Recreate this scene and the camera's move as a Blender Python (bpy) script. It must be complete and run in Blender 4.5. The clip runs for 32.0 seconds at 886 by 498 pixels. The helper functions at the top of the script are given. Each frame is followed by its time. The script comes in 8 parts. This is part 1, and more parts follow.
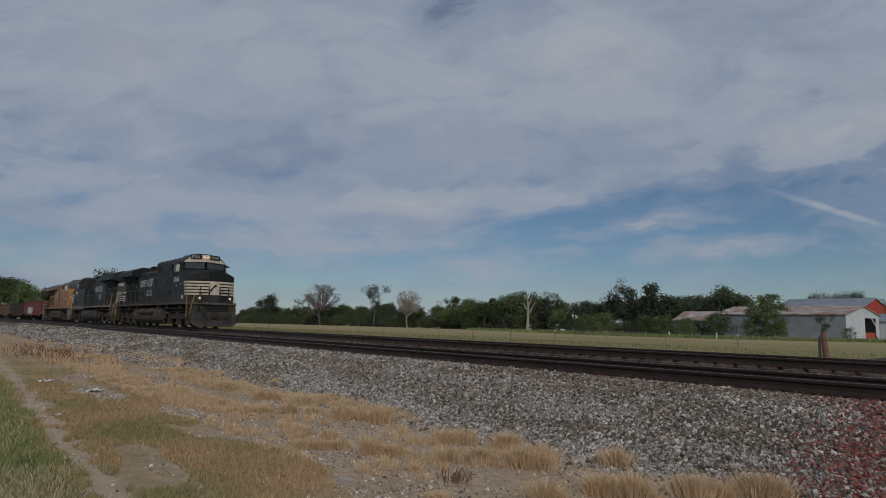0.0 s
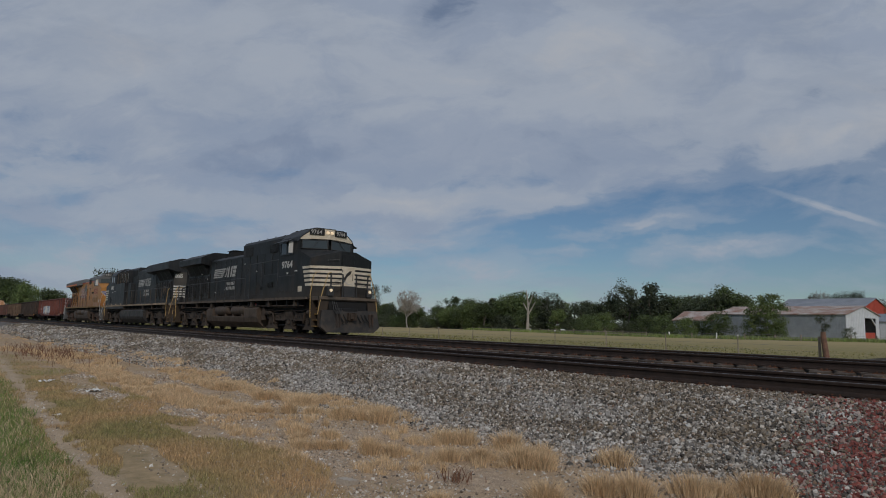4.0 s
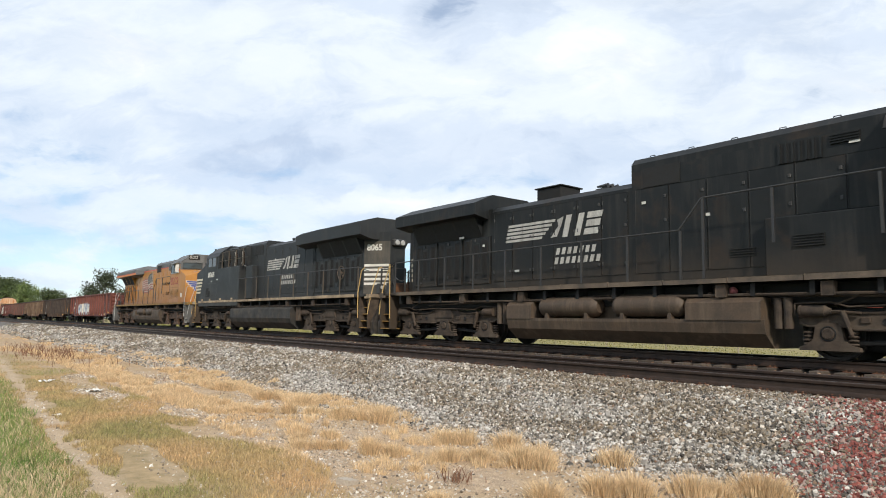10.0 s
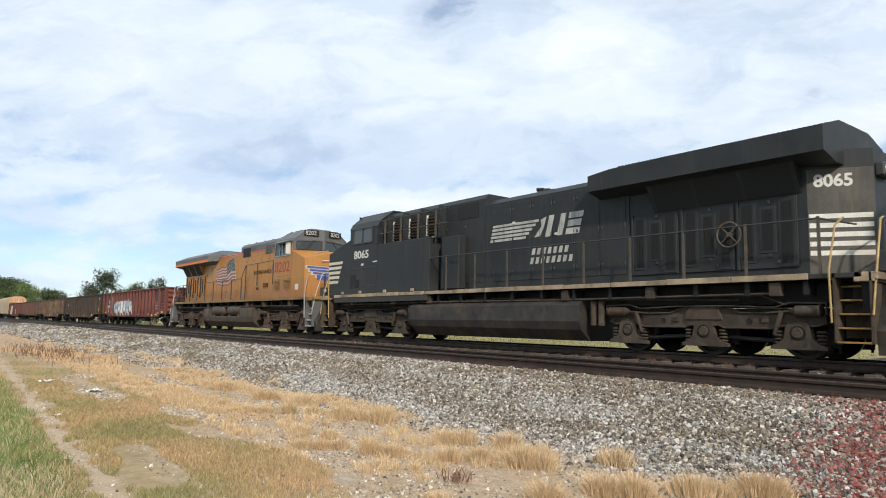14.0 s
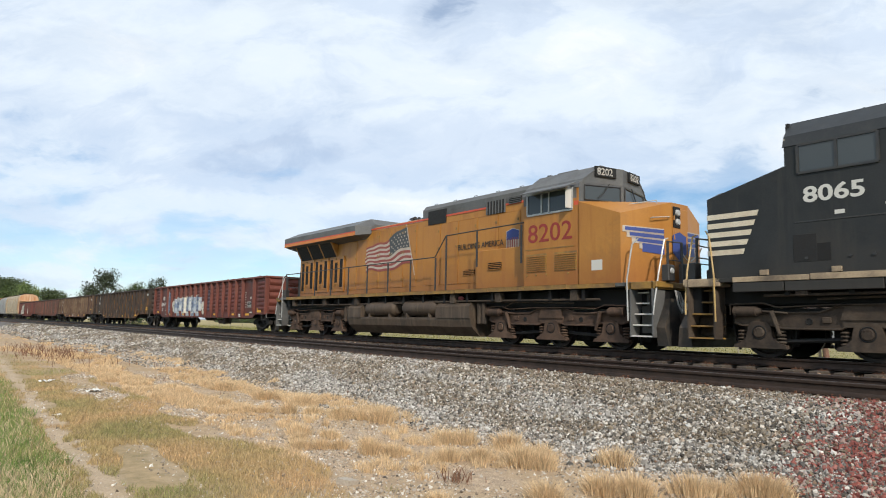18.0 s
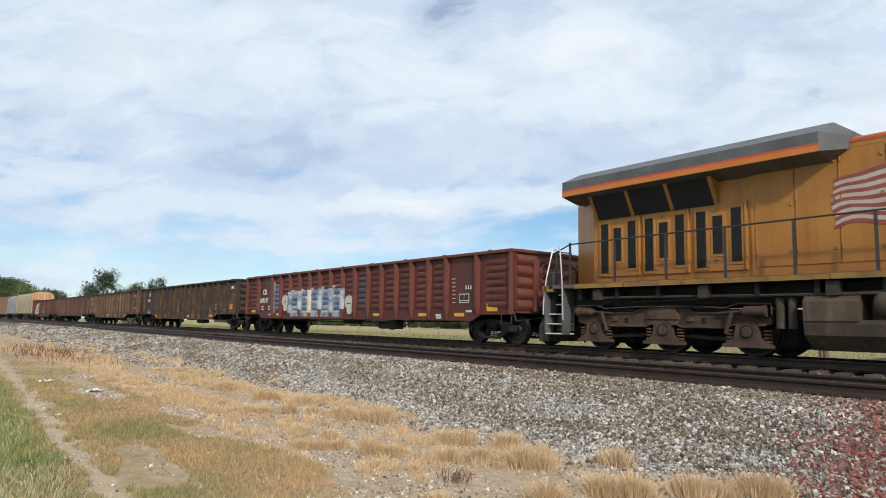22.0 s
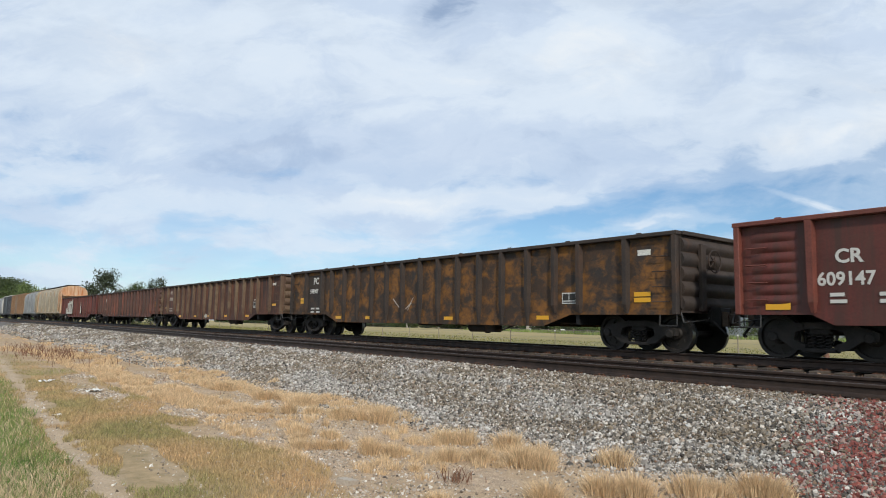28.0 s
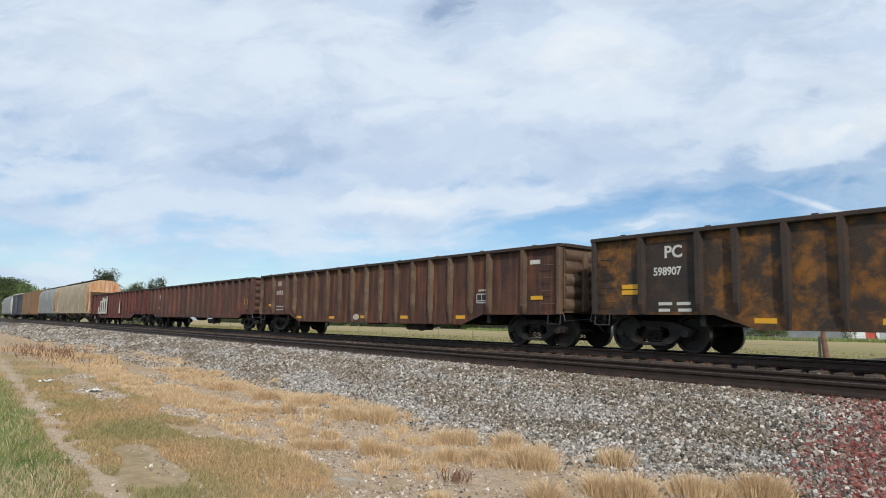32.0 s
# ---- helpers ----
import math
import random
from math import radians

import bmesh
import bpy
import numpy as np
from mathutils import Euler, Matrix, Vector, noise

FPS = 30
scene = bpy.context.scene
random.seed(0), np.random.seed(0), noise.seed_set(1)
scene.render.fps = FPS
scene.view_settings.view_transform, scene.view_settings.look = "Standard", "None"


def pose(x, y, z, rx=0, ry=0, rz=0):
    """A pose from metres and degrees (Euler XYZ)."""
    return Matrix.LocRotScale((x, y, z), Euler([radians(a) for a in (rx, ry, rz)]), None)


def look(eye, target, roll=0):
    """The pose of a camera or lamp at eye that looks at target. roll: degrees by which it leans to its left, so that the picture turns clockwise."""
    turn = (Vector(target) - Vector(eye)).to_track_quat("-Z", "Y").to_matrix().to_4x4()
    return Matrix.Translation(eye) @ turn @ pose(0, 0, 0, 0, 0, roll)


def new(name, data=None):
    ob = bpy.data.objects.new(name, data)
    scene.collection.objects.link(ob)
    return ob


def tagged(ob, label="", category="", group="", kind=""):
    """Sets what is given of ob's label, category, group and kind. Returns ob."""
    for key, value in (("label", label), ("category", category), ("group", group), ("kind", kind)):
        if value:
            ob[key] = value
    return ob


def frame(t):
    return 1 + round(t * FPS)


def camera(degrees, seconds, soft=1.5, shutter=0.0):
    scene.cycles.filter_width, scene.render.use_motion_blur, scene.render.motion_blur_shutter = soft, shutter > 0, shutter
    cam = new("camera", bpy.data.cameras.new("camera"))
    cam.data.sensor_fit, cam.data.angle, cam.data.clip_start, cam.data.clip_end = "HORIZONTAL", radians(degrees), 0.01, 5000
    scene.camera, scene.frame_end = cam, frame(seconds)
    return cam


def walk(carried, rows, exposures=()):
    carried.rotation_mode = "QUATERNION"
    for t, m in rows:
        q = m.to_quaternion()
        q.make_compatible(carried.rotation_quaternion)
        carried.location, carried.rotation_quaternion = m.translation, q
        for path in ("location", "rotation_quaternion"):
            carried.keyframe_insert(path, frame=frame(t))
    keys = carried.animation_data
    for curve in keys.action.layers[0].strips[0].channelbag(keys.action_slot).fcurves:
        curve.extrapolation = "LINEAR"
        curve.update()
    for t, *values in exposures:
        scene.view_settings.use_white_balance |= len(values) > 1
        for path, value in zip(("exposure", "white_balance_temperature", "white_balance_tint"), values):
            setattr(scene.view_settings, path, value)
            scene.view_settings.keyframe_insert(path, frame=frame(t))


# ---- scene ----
from collections import defaultdict

# camera on a tripod beside a double track; x runs along the rails, z = 0 at the far track's rail head
EYE = (0.0, 0.0, 0.571)
YAW, PITCH, ROLL = 52.13, 6.45, 1.134
cam = camera(67.22, 32.0, soft=1.0, shutter=0.12)
_f = Vector((-math.sin(radians(YAW)) * math.cos(radians(PITCH)),
             math.cos(radians(YAW)) * math.cos(radians(PITCH)), math.sin(radians(PITCH))))
CAM_POSE = look(EYE, Vector(EYE) + _f * 10, ROLL)
EXPOSURES = [(0, -1.36, 5980, 12), (1, -0.97, 5980, 12), (2, -1.01, 5980, 12), (3, -1.3, 5980, 12), (3.5, -1.32, 5980, 12), (5.5, -0.8, 6120, 10), (6, -0.57, 6080, 10), (7, -0.12, 6280, 9), (8, 0.13, 6380, 9), (9, 0.19, 6520, 9), (11, 0.15, 6400, 9), (14, 0.14, 6320, 8), (20, 0.06, 6320, 8), (25, -0.10, 6130, 8), (32, -0.12, 6130, 8)]
walk(cam, [(0, CAM_POSE), (32, CAM_POSE)], EXPOSURES)

YF, YN, ZN = 15.26, 10.81, -0.112        # centre of the far and near track, near rail head height
RUN = [(0.0, 0.0), (2.0, 8.84), (4.0, 17.70), (6.0, 26.54), (8.0, 35.36), (10.0, 44.14), (12.0, 52.92), (14.0, 61.72),
       (16.0, 70.54), (18.0, 79.35), (20.0, 88.25), (22.0, 97.23), (24.0, 106.24), (26.0, 115.38), (28.0, 124.50), (30.0, 133.55), (32.0, 142.43)]

# ---- light ----
SUN_EL, SUN_AZ = 34.0, -27.0             # degrees; azimuth from +x towards +y
sun = new("sun", bpy.data.lights.new("sun", "SUN"))
sun.data.energy, sun.data.angle, sun.data.color = 3.2, radians(3.0), (1.0, 0.90, 0.78)
sd = Vector((math.cos(radians(SUN_EL)) * math.cos(radians(SUN_AZ)), math.cos(radians(SUN_EL)) * math.sin(radians(SUN_AZ)), math.sin(radians(SUN_EL))))
sun.matrix_world = look(sd * 100, (0, 0, 0))

world = bpy.data.worlds.new("sky")
scene.world = world
world.use_nodes = True


class Nodes:
    """Short hand for building a node tree."""

    def __init__(self, tree):
        self.tree = tree
        tree.nodes.clear()

    def add(self, kind, **kw):
        n = self.tree.nodes.new(kind)
        for k, v in kw.items():
            if k in n.inputs:
                self.put(n.inputs[k], v)
            else:
                setattr(n, k, v)
        return n

    def put(self, socket, v):
        if isinstance(v, bpy.types.NodeSocket):
            self.tree.links.new(v, socket)
        elif isinstance(v, bpy.types.Node):
            self.tree.links.new(v.outputs[0], socket)
        elif hasattr(v, "__len__") and len(v) == 3 and socket.type == "RGBA":
            socket.default_value = (*v, 1)
        else:
            socket.default_value = v

    def math(self, op, a, b=0.0, clamp=False):
        n = self.tree.nodes.new("ShaderNodeMath")
        n.operation, n.use_clamp = op, clamp
        self.put(n.inputs[0], a)
        self.put(n.inputs[1], b)
        return n.outputs[0]

    def noise(self, vec, scale, detail=4.0, rough=0.55, distort=0.0):
        n = self.tree.nodes.new("ShaderNodeTexNoise")
        for k, v in (("Vector", vec), ("Scale", scale), ("Detail", detail), ("Roughness", rough), ("Distortion", distort)):
            self.put(n.inputs[k], v)
        return n.outputs[0]

    def ramp(self, fac, stops, interp="LINEAR"):
        n = self.tree.nodes.new("ShaderNodeValToRGB")
        n.color_ramp.interpolation = interp
        e = n.color_ramp.elements
        while len(e) < len(stops):
            e.new(0.5)
        for el, (p, c) in zip(e, stops):
            el.position = p
            el.color = (*c, 1) if hasattr(c, "__len__") else (c, c, c, 1)
        self.put(n.inputs[0], fac)
        return n.outputs[0]

    def mix(self, fac, a, b, kind="MIX"):
        n = self.tree.nodes.new("ShaderNodeMix")
        n.data_type, n.blend_type = "RGBA", kind
        self.put(n.inputs[0], fac)
        self.put(n.inputs[6], a)
        self.put(n.inputs[7], b)
        return n.outputs[2]

    def link(self, a, b):
        self.tree.links.new(a, b)


# broad forms of the cloud sheet: place and size in the plane that faces the line, lean in degrees, then what they add to the cover and to the light in it
SKY_FORMS = [(-0.28, 0.25, 0.36, 0.12, 4, 0.05, 0.03), (0.00, 0.355, 0.05, 0.028, 20, -0.15, 0.0), (-0.18, 0.135, 0.22, 0.032, 6, 0.02, -0.16),
             (-0.065, 0.073, 0.075, 0.014, 4, 0.12, 0.22), (-0.48, 0.08, 0.24, 0.036, 2, 0.06, 0.02), (0.20, 0.047, 0.13, 0.016, 10, -0.11, 0.0),
             (0.35, 0.14, 0.070, 0.022, -48, 0.0, 0.03), (0.46, 0.20, 0.05, 0.06, -12, 0.05, 0.05), (0.58, 0.24, 0.16, 0.05, 10, 0.05, 0.06), (0.60, 0.175, 0.10, 0.026, 9, 0.13, 0.20),
             (0.60, 0.28, 0.12, 0.035, 12, 0.08, -0.03), (0.50, 0.040, 0.20, 0.020, 8, -0.06, 0.0), (0.42, 0.004, 0.11, 0.014, 8, 0.17, 0.12), (0.30, 0.028, 0.10, 0.010, 6, 0.12, 0.08), (0.20, -0.004, 0.06, 0.006, 3, 0.13, 0.08),
             (-0.10, -0.012, 0.36, 0.028, 3, -0.09, 0.0), (0.22, 0.24, 0.20, 0.07, 14, 0.05, 0.07), (-0.50, -0.018, 0.20, 0.011, 2, -0.04, 0.0),
             (0.583, 0.059, 0.068, 0.0042, -17, 0.16, 0.16), (0.05, 0.018, 0.30, 0.010, 5, 0.08, 0.05), (-0.62, 0.17, 0.12, 0.03, 8, 0.0, -0.06),
             (0.14, 0.085, 0.16, 0.016, 8, 0.07, 0.10)]


def build_sky():
    N = Nodes(world.node_tree)
    co = N.add("ShaderNodeTexCoord").outputs["Generated"]
    sep = N.add("ShaderNodeSeparateXYZ", Vector=co)
    zz = N.math("ADD", N.math("MAXIMUM", sep.outputs[2], 0.0), 0.24)
    u, v = N.math("DIVIDE", sep.outputs[0], zz), N.math("DIVIDE", sep.outputs[1], zz)
    plane = N.add("ShaderNodeCombineXYZ", X=u, Y=v).outputs[0]
    sky = N.add("ShaderNodeTexSky", sky_type="NISHITA", sun_disc=False, sun_elevation=radians(SUN_EL),
                sun_rotation=radians(90 - SUN_AZ), air_density=1.0, dust_density=0.1, ozone_density=2.5)
    blue = N.mix(1.0, sky.outputs[0], (0.80, 0.905, 0.97), "MULTIPLY")

    def dot(vec, axis):
        n = N.add("ShaderNodeVectorMath", operation="DOT_PRODUCT")
        N.put(n.inputs[0], vec)
        n.inputs[1].default_value = axis
        return n.outputs["Value"]

    # a plane square to the line of sight along the railway
    ahead = N.math("MAXIMUM", dot(co, (-0.7844, 0.6100, 0.1123)), 0.15)
    flat = N.add("ShaderNodeCombineXYZ", X=N.math("DIVIDE", dot(co, (0.6155, 0.7879, 0.0197)), ahead),
                 Y=N.math("DIVIDE", dot(co, (0.0765, -0.0846, 0.9935)), ahead)).outputs[0]

    def warped(vec, scale, amount, detail=5):
        n = N.add("ShaderNodeTexNoise", Vector=vec, Scale=scale, Detail=detail, Roughness=0.6)
        off = N.add("ShaderNodeVectorMath", operation="SUBTRACT")
        N.put(off.inputs[0], n.outputs["Color"])
        off.inputs[1].default_value = (0.5, 0.5, 0.5)
        sc = N.add("ShaderNodeVectorMath", operation="MULTIPLY")
        N.put(sc.inputs[0], off.outputs[0])
        sc.inputs[1].default_value = (amount * 1.6, amount, 0.0)
        add = N.add("ShaderNodeVectorMath", operation="ADD")
        N.put(add.inputs[0], vec)
        N.put(add.inputs[1], sc.outputs[0])
        return add.outputs[0]

    ragged, fine = warped(flat, 5.0, 0.09), warped(flat, 9.0, 0.012)
    mp = N.add("ShaderNodeMapping", Vector=plane, Location=(2.9, 1.7, 0), Rotation=(0, 0, radians(-20)), Scale=(0.9, 0.95, 1)).outputs[0]
    big = N.noise(mp, 0.9, 3, 0.5, 0.9)
    mid = N.noise(mp, 2.6, 5, 0.55, 0.6)
    wisp = N.noise(N.add("ShaderNodeMapping", Vector=warped(flat, 3.0, 0.14), Rotation=(0, 0, radians(-24)), Scale=(2.0, 7.5, 1)).outputs[0], 2.2, 8, 0.62, 0.25)
    dens = N.math("ADD", N.math("MULTIPLY", big, 0.34), N.math("ADD", N.math("MULTIPLY", mid, 0.36), N.math("MULTIPLY", wisp, 0.34)))
    dens = N.math("SUBTRACT", dens, 0.085)
    # the cloud sheet thins towards the horizon and away from the line's far end
    aside = N.math("DIVIDE", N.math("ADD", sep.outputs[0], 0.97), 0.55, True)
    low = N.math("DIVIDE", N.math("SUBTRACT", 0.23, sep.outputs[2]), 0.2, True)
    dens = N.math("SUBTRACT", dens, N.math("MULTIPLY", N.math("MULTIPLY", aside, low), 0.17))
    dens = N.math("ADD", dens, N.math("MULTIPLY", N.math("DIVIDE", N.math("SUBTRACT", sep.outputs[2], 0.22), 0.15, True), 0.07))
    sh1 = N.noise(mp, 1.9, 5, 0.55, 0.5)
    sh2 = N.noise(N.add("ShaderNodeMapping", Vector=ragged, Rotation=(0, 0, radians(-8)), Scale=(1.0, 2.4, 1)).outputs[0], 4.6, 8, 0.62, 0.6)
    shade = N.math("ADD", N.math("MULTIPLY", sh1, 0.45), N.math("MULTIPLY", sh2, 0.55))
    for p, q, w, h, lean, cov, lit in SKY_FORMS:
        loc = N.add("ShaderNodeMapping", vector_type="TEXTURE", Vector=fine if h < 0.006 else ragged, Location=(p, q, 0), Rotation=(0, 0, radians(lean)), Scale=(w, h, 1))
        ln = N.add("ShaderNodeVectorMath", operation="LENGTH")
        N.put(ln.inputs[0], loc.outputs[0])
        body = N.ramp(N.math("MULTIPLY", ln.outputs["Value"], 0.5), [(0.0, 1.0), (0.35, 0.6), (0.95, 0.0)], "EASE")
        dens = N.math("ADD", dens, N.math("MULTIPLY", body, cov))
        if lit:
            shade = N.math("ADD", shade, N.math("MULTIPLY", body, lit))
    cover = N.ramp(dens, [(0.27, 0.04), (0.38, 0.42), (0.47, 0.86), (0.58, 1.0)], "EASE")
    white = N.ramp(shade, [(0.31, (0.56, 0.655, 0.815)), (0.45, (0.71, 0.795, 0.925)), (0.57, (0.84, 0.905, 0.985)), (0.76, (0.985, 0.995, 1.0))], "EASE")
    b1 = N.add("ShaderNodeBackground", Color=blue, Strength=0.108)
    b2 = N.add("ShaderNodeBackground", Color=white, Strength=0.96)
    ms = N.add("ShaderNodeMixShader")
    N.put(ms.inputs[0], cover)
    N.link(b1.outputs[0], ms.inputs[1])
    N.link(b2.outputs[0], ms.inputs[2])
    out = N.add("ShaderNodeOutputWorld")
    N.link(ms.outputs[0], out.inputs[0])


build_sky()

# ---- materials ----
def surf(name, c1, c2, scale=3.0, rough=0.7, metal=0.0, bump=0.2, fine=40.0, stain=None, stain_amount=0.45, stain_scale=1.2,
         streak=False, island=0.0, random_tint=0.0, spread=0.15, dust=None, gloss=0.5, blotch=None, edge=0.12, grain=1.0):
    """A weathered surface: two colours by a coarse noise, a fine grain, stains and a bump."""
    m = bpy.data.materials.new(name)
    m.use_nodes = True
    N = Nodes(m.node_tree)
    co = N.add("ShaderNodeTexCoord").outputs["Object"]
    info = N.add("ShaderNodeObjectInfo")
    vec = N.add("ShaderNodeVectorMath", operation="ADD")
    N.put(vec.inputs[0], co)
    off = N.math("MULTIPLY", info.outputs["Random"], 37.0)
    N.put(vec.inputs[1], N.add("ShaderNodeCombineXYZ", X=off, Y=off, Z=off).outputs[0])
    vec = vec.outputs[0]
    n1 = N.noise(vec, scale, 6, 0.6, 0.2)
    col = N.mix(N.ramp(n1, [(0.5 - spread, 0.0), (0.5 + spread, 1.0)]), c1, c2)
    n2 = N.noise(vec, fine, 4, 0.6)
    grain = N.ramp(n2, [(0.25, 1 - 0.22 * grain), (0.75, 1 + 0.18 * grain)])
    col = N.mix(1.0, col, grain, "MULTIPLY")
    if stain:
        sv = N.add("ShaderNodeMapping", Vector=vec, Scale=(1.2, 1.2, 1.5) if streak == "flat" else (4.0, 4.0, 0.35) if streak else (1, 1, 1)).outputs[0]
        ns = N.noise(sv, stain_scale, 7, 0.65, 0.3)
        col = N.mix(N.ramp(ns, [(1 - stain_amount - edge, 0.0), (1 - stain_amount + edge, 1.0)]), col, stain)
    if blotch:     # a second, larger stain: colour, share, scale
        nb = N.noise(vec, blotch[2], 8, 0.68, 0.5)
        col = N.mix(N.ramp(nb, [(1 - blotch[1] - 0.06, 0.0), (1 - blotch[1] + 0.16, 0.85)]), col, blotch[0])
    if island:
        isl = N.add("ShaderNodeNewGeometry").outputs["Random Per Island"]
        col = N.mix(1.0, col, N.ramp(isl, [(0.0, 1 - island), (1.0, 1 + island)]), "MULTIPLY")
    if random_tint:
        col = N.mix(1.0, col, N.ramp(info.outputs["Random"], [(0.0, 1 - random_tint), (1.0, 1 + random_tint)]), "MULTIPLY")
    if dust:       # road dirt thrown up over the lower body: colour, height at which it fades out
        hz = N.add("ShaderNodeSeparateXYZ", Vector=co).outputs[2]
        edge = N.math("ADD", hz, N.math("MULTIPLY", N.noise(vec, 1.6, 6, 0.65), 1.0))
        col = N.mix(N.ramp(N.math("DIVIDE", N.math("SUBTRACT", dust[1] + 0.5, edge), 1.2, True), [(0.0, 0.0), (1.0, dust[2])]), col, dust[0])
    bs = N.add("ShaderNodeBsdfPrincipled")
    N.put(bs.inputs["Specular IOR Level"], gloss)
    N.put(bs.inputs["Base Color"], col)
    N.put(bs.inputs["Metallic"], metal)
    N.put(bs.inputs["Roughness"], N.ramp(n1, [(0.3, max(0.05, rough - 0.1)), (0.7, min(1, rough + 0.1))]))
    if bump:
        b = N.add("ShaderNodeBump", Strength=bump, Distance=0.02)
        N.put(b.inputs["Height"], N.math("ADD", n2, n1))
        N.link(b.outputs[0], bs.inputs["Normal"])
    out = N.add("ShaderNodeOutputMaterial")
    N.link(bs.outputs[0], out.inputs[0])
    return m


def plain(name, color, rough=0.5, metal=0.0, glow=0.0):
    m = bpy.data.materials.new(name)
    m.use_nodes = True
    b = m.node_tree.nodes["Principled BSDF"]
    b.inputs["Base Color"].default_value = (*color, 1)
    b.inputs["Roughness"].default_value, b.inputs["Metallic"].default_value = rough, metal
    if glow:
        b.inputs["Emission Color"].default_value = (*color, 1)
        b.inputs["Emission Strength"].default_value = glow
    return m


BLACK = surf("black_loco_paint", (0.013, 0.0145, 0.015), (0.020, 0.0215, 0.022), 1.2, 0.5, 0, 0.05, 30, stain=(0.034, 0.033, 0.031), stain_amount=0.38, streak=True, dust=((0.068, 0.050, 0.035), 2.5, 0.8), gloss=0.22, blotch=((0.055, 0.036, 0.024), 0.40, 0.7), grain=0.5)
GREYBLACK = surf("faded_black_paint", (0.024, 0.026, 0.027), (0.035, 0.037, 0.038), 1.2, 0.5, 0, 0.05, 30, stain=(0.046, 0.045, 0.042), stain_amount=0.35, streak=True, dust=((0.062, 0.052, 0.042), 2.2, 0.7), gloss=0.22, blotch=((0.048, 0.043, 0.038), 0.40, 0.8), grain=0.5)
GRIME = surf("dusty_underframe", (0.070, 0.046, 0.029), (0.032, 0.024, 0.018), 2.4, 0.85, 0, 0.3, 30, stain=(0.105, 0.078, 0.054), stain_amount=0.40, blotch=((0.022, 0.018, 0.015), 0.44, 3.0))
REDGRIME = surf("red_brown_road_dirt", (0.088, 0.050, 0.031), (0.046, 0.029, 0.020), 2.0, 0.85, 0, 0.3, 30, stain=(0.125, 0.074, 0.046), stain_amount=0.42, blotch=((0.024, 0.018, 0.014), 0.42, 3.0))
TANKM = surf("dusty_tank_paint", (0.088, 0.058, 0.036), (0.056, 0.041, 0.029), 1.5, 0.65, 0, 0.12, 25, stain=(0.135, 0.096, 0.062), stain_amount=0.38, streak=True)
# for black fittings, and for recesses and undersides whose shade is put into the colour
DARK = surf("black_and_void_shade", (0.006, 0.006, 0.006), (0.012, 0.011, 0.01), 3, 0.8, 0, 0.1)
YELLOW = surf("armour_yellow_paint", (0.385, 0.162, 0.028), (0.44, 0.20, 0.040), 0.6, 0.42, 0, 0.04, 30, stain=(0.33, 0.125, 0.026), stain_amount=0.38, stain_scale=0.8, streak=True, dust=((0.25, 0.088, 0.022), 2.7, 0.8), gloss=0.4, blotch=((0.24, 0.115, 0.038), 0.38, 0.8), grain=0.3)
UPGREY = surf("grey_roof_paint", (0.10, 0.10, 0.098), (0.13, 0.128, 0.122), 1.5, 0.55, 0, 0.08, 30, stain=(0.07, 0.065, 0.06), stain_amount=0.4)
REDLINE = surf("red_stripe_paint", (0.55, 0.07, 0.03), (0.6, 0.1, 0.04), 2, 0.5, 0, 0.03)
WHITE = surf("weathered_white_paint", (0.62, 0.58, 0.50), (0.72, 0.70, 0.64), 2.5, 0.5, 0, 0.03, 40, stain=(0.4, 0.34, 0.26), stain_amount=0.35)
CREAM = surf("dusty_cream_paint", (0.62, 0.52, 0.38), (0.70, 0.62, 0.48), 2.5, 0.5, 0, 0.03, 40, stain=(0.4, 0.3, 0.18), stain_amount=0.35)
HANDY = surf("yellow_handrail_paint", (0.50, 0.34, 0.12), (0.42, 0.27, 0.10), 4, 0.5, 0, 0.05)
HANDB = surf("black_handrail_paint", (0.03, 0.03, 0.032), (0.045, 0.042, 0.038), 4, 0.5, 0, 0.05)
HANDW = surf("silver_handrail_paint", (0.5, 0.5, 0.48), (0.42, 0.41, 0.39), 4, 0.4, 0.2, 0.05)
WHEELM = surf("wheel_steel", (0.020, 0.017, 0.015), (0.032, 0.026, 0.021), 4, 0.6, 0.3, 0.1)
TREAD = plain("polished_tread", (0.28, 0.27, 0.26), 0.4, 1.0)
STANCH = surf("dusty_stanchion_paint", (0.10, 0.078, 0.055), (0.06, 0.05, 0.04), 3, 0.7, 0, 0.1)
GLASS = plain("dusty_cab_glass", (0.055, 0.064, 0.066), 0.06)
LAMP = plain("lit_headlight", (1.0, 0.76, 0.48), 0.3, 0.0, 0.75)
REFL = plain("yellow_reflector", (0.75, 0.38, 0.02), 0.4)
WTEXT = plain("white_lettering", (0.60, 0.58, 0.53), 0.6)
FADEDW = surf("faded_white_emblem", (0.52, 0.50, 0.455), (0.40, 0.38, 0.345), 2.0, 0.6, 0, 0.03, 30, stain=(0.12, 0.11, 0.10), stain_amount=0.38, streak=True)
RED_GON = surf("red_oxide_paint", (0.135, 0.030, 0.020), (0.095, 0.024, 0.018), 0.8, 0.6, 0, 0.15, 18, stain=(0.065, 0.028, 0.02), stain_amount=0.42, streak=True, blotch=((0.085, 0.036, 0.024), 0.40, 1.6))
RIBRED = surf("faded_red_rib_paint", (0.17, 0.047, 0.030), (0.125, 0.036, 0.025), 1.5, 0.65, 0, 0.12, 18, stain=(0.12, 0.05, 0.035), stain_amount=0.35)
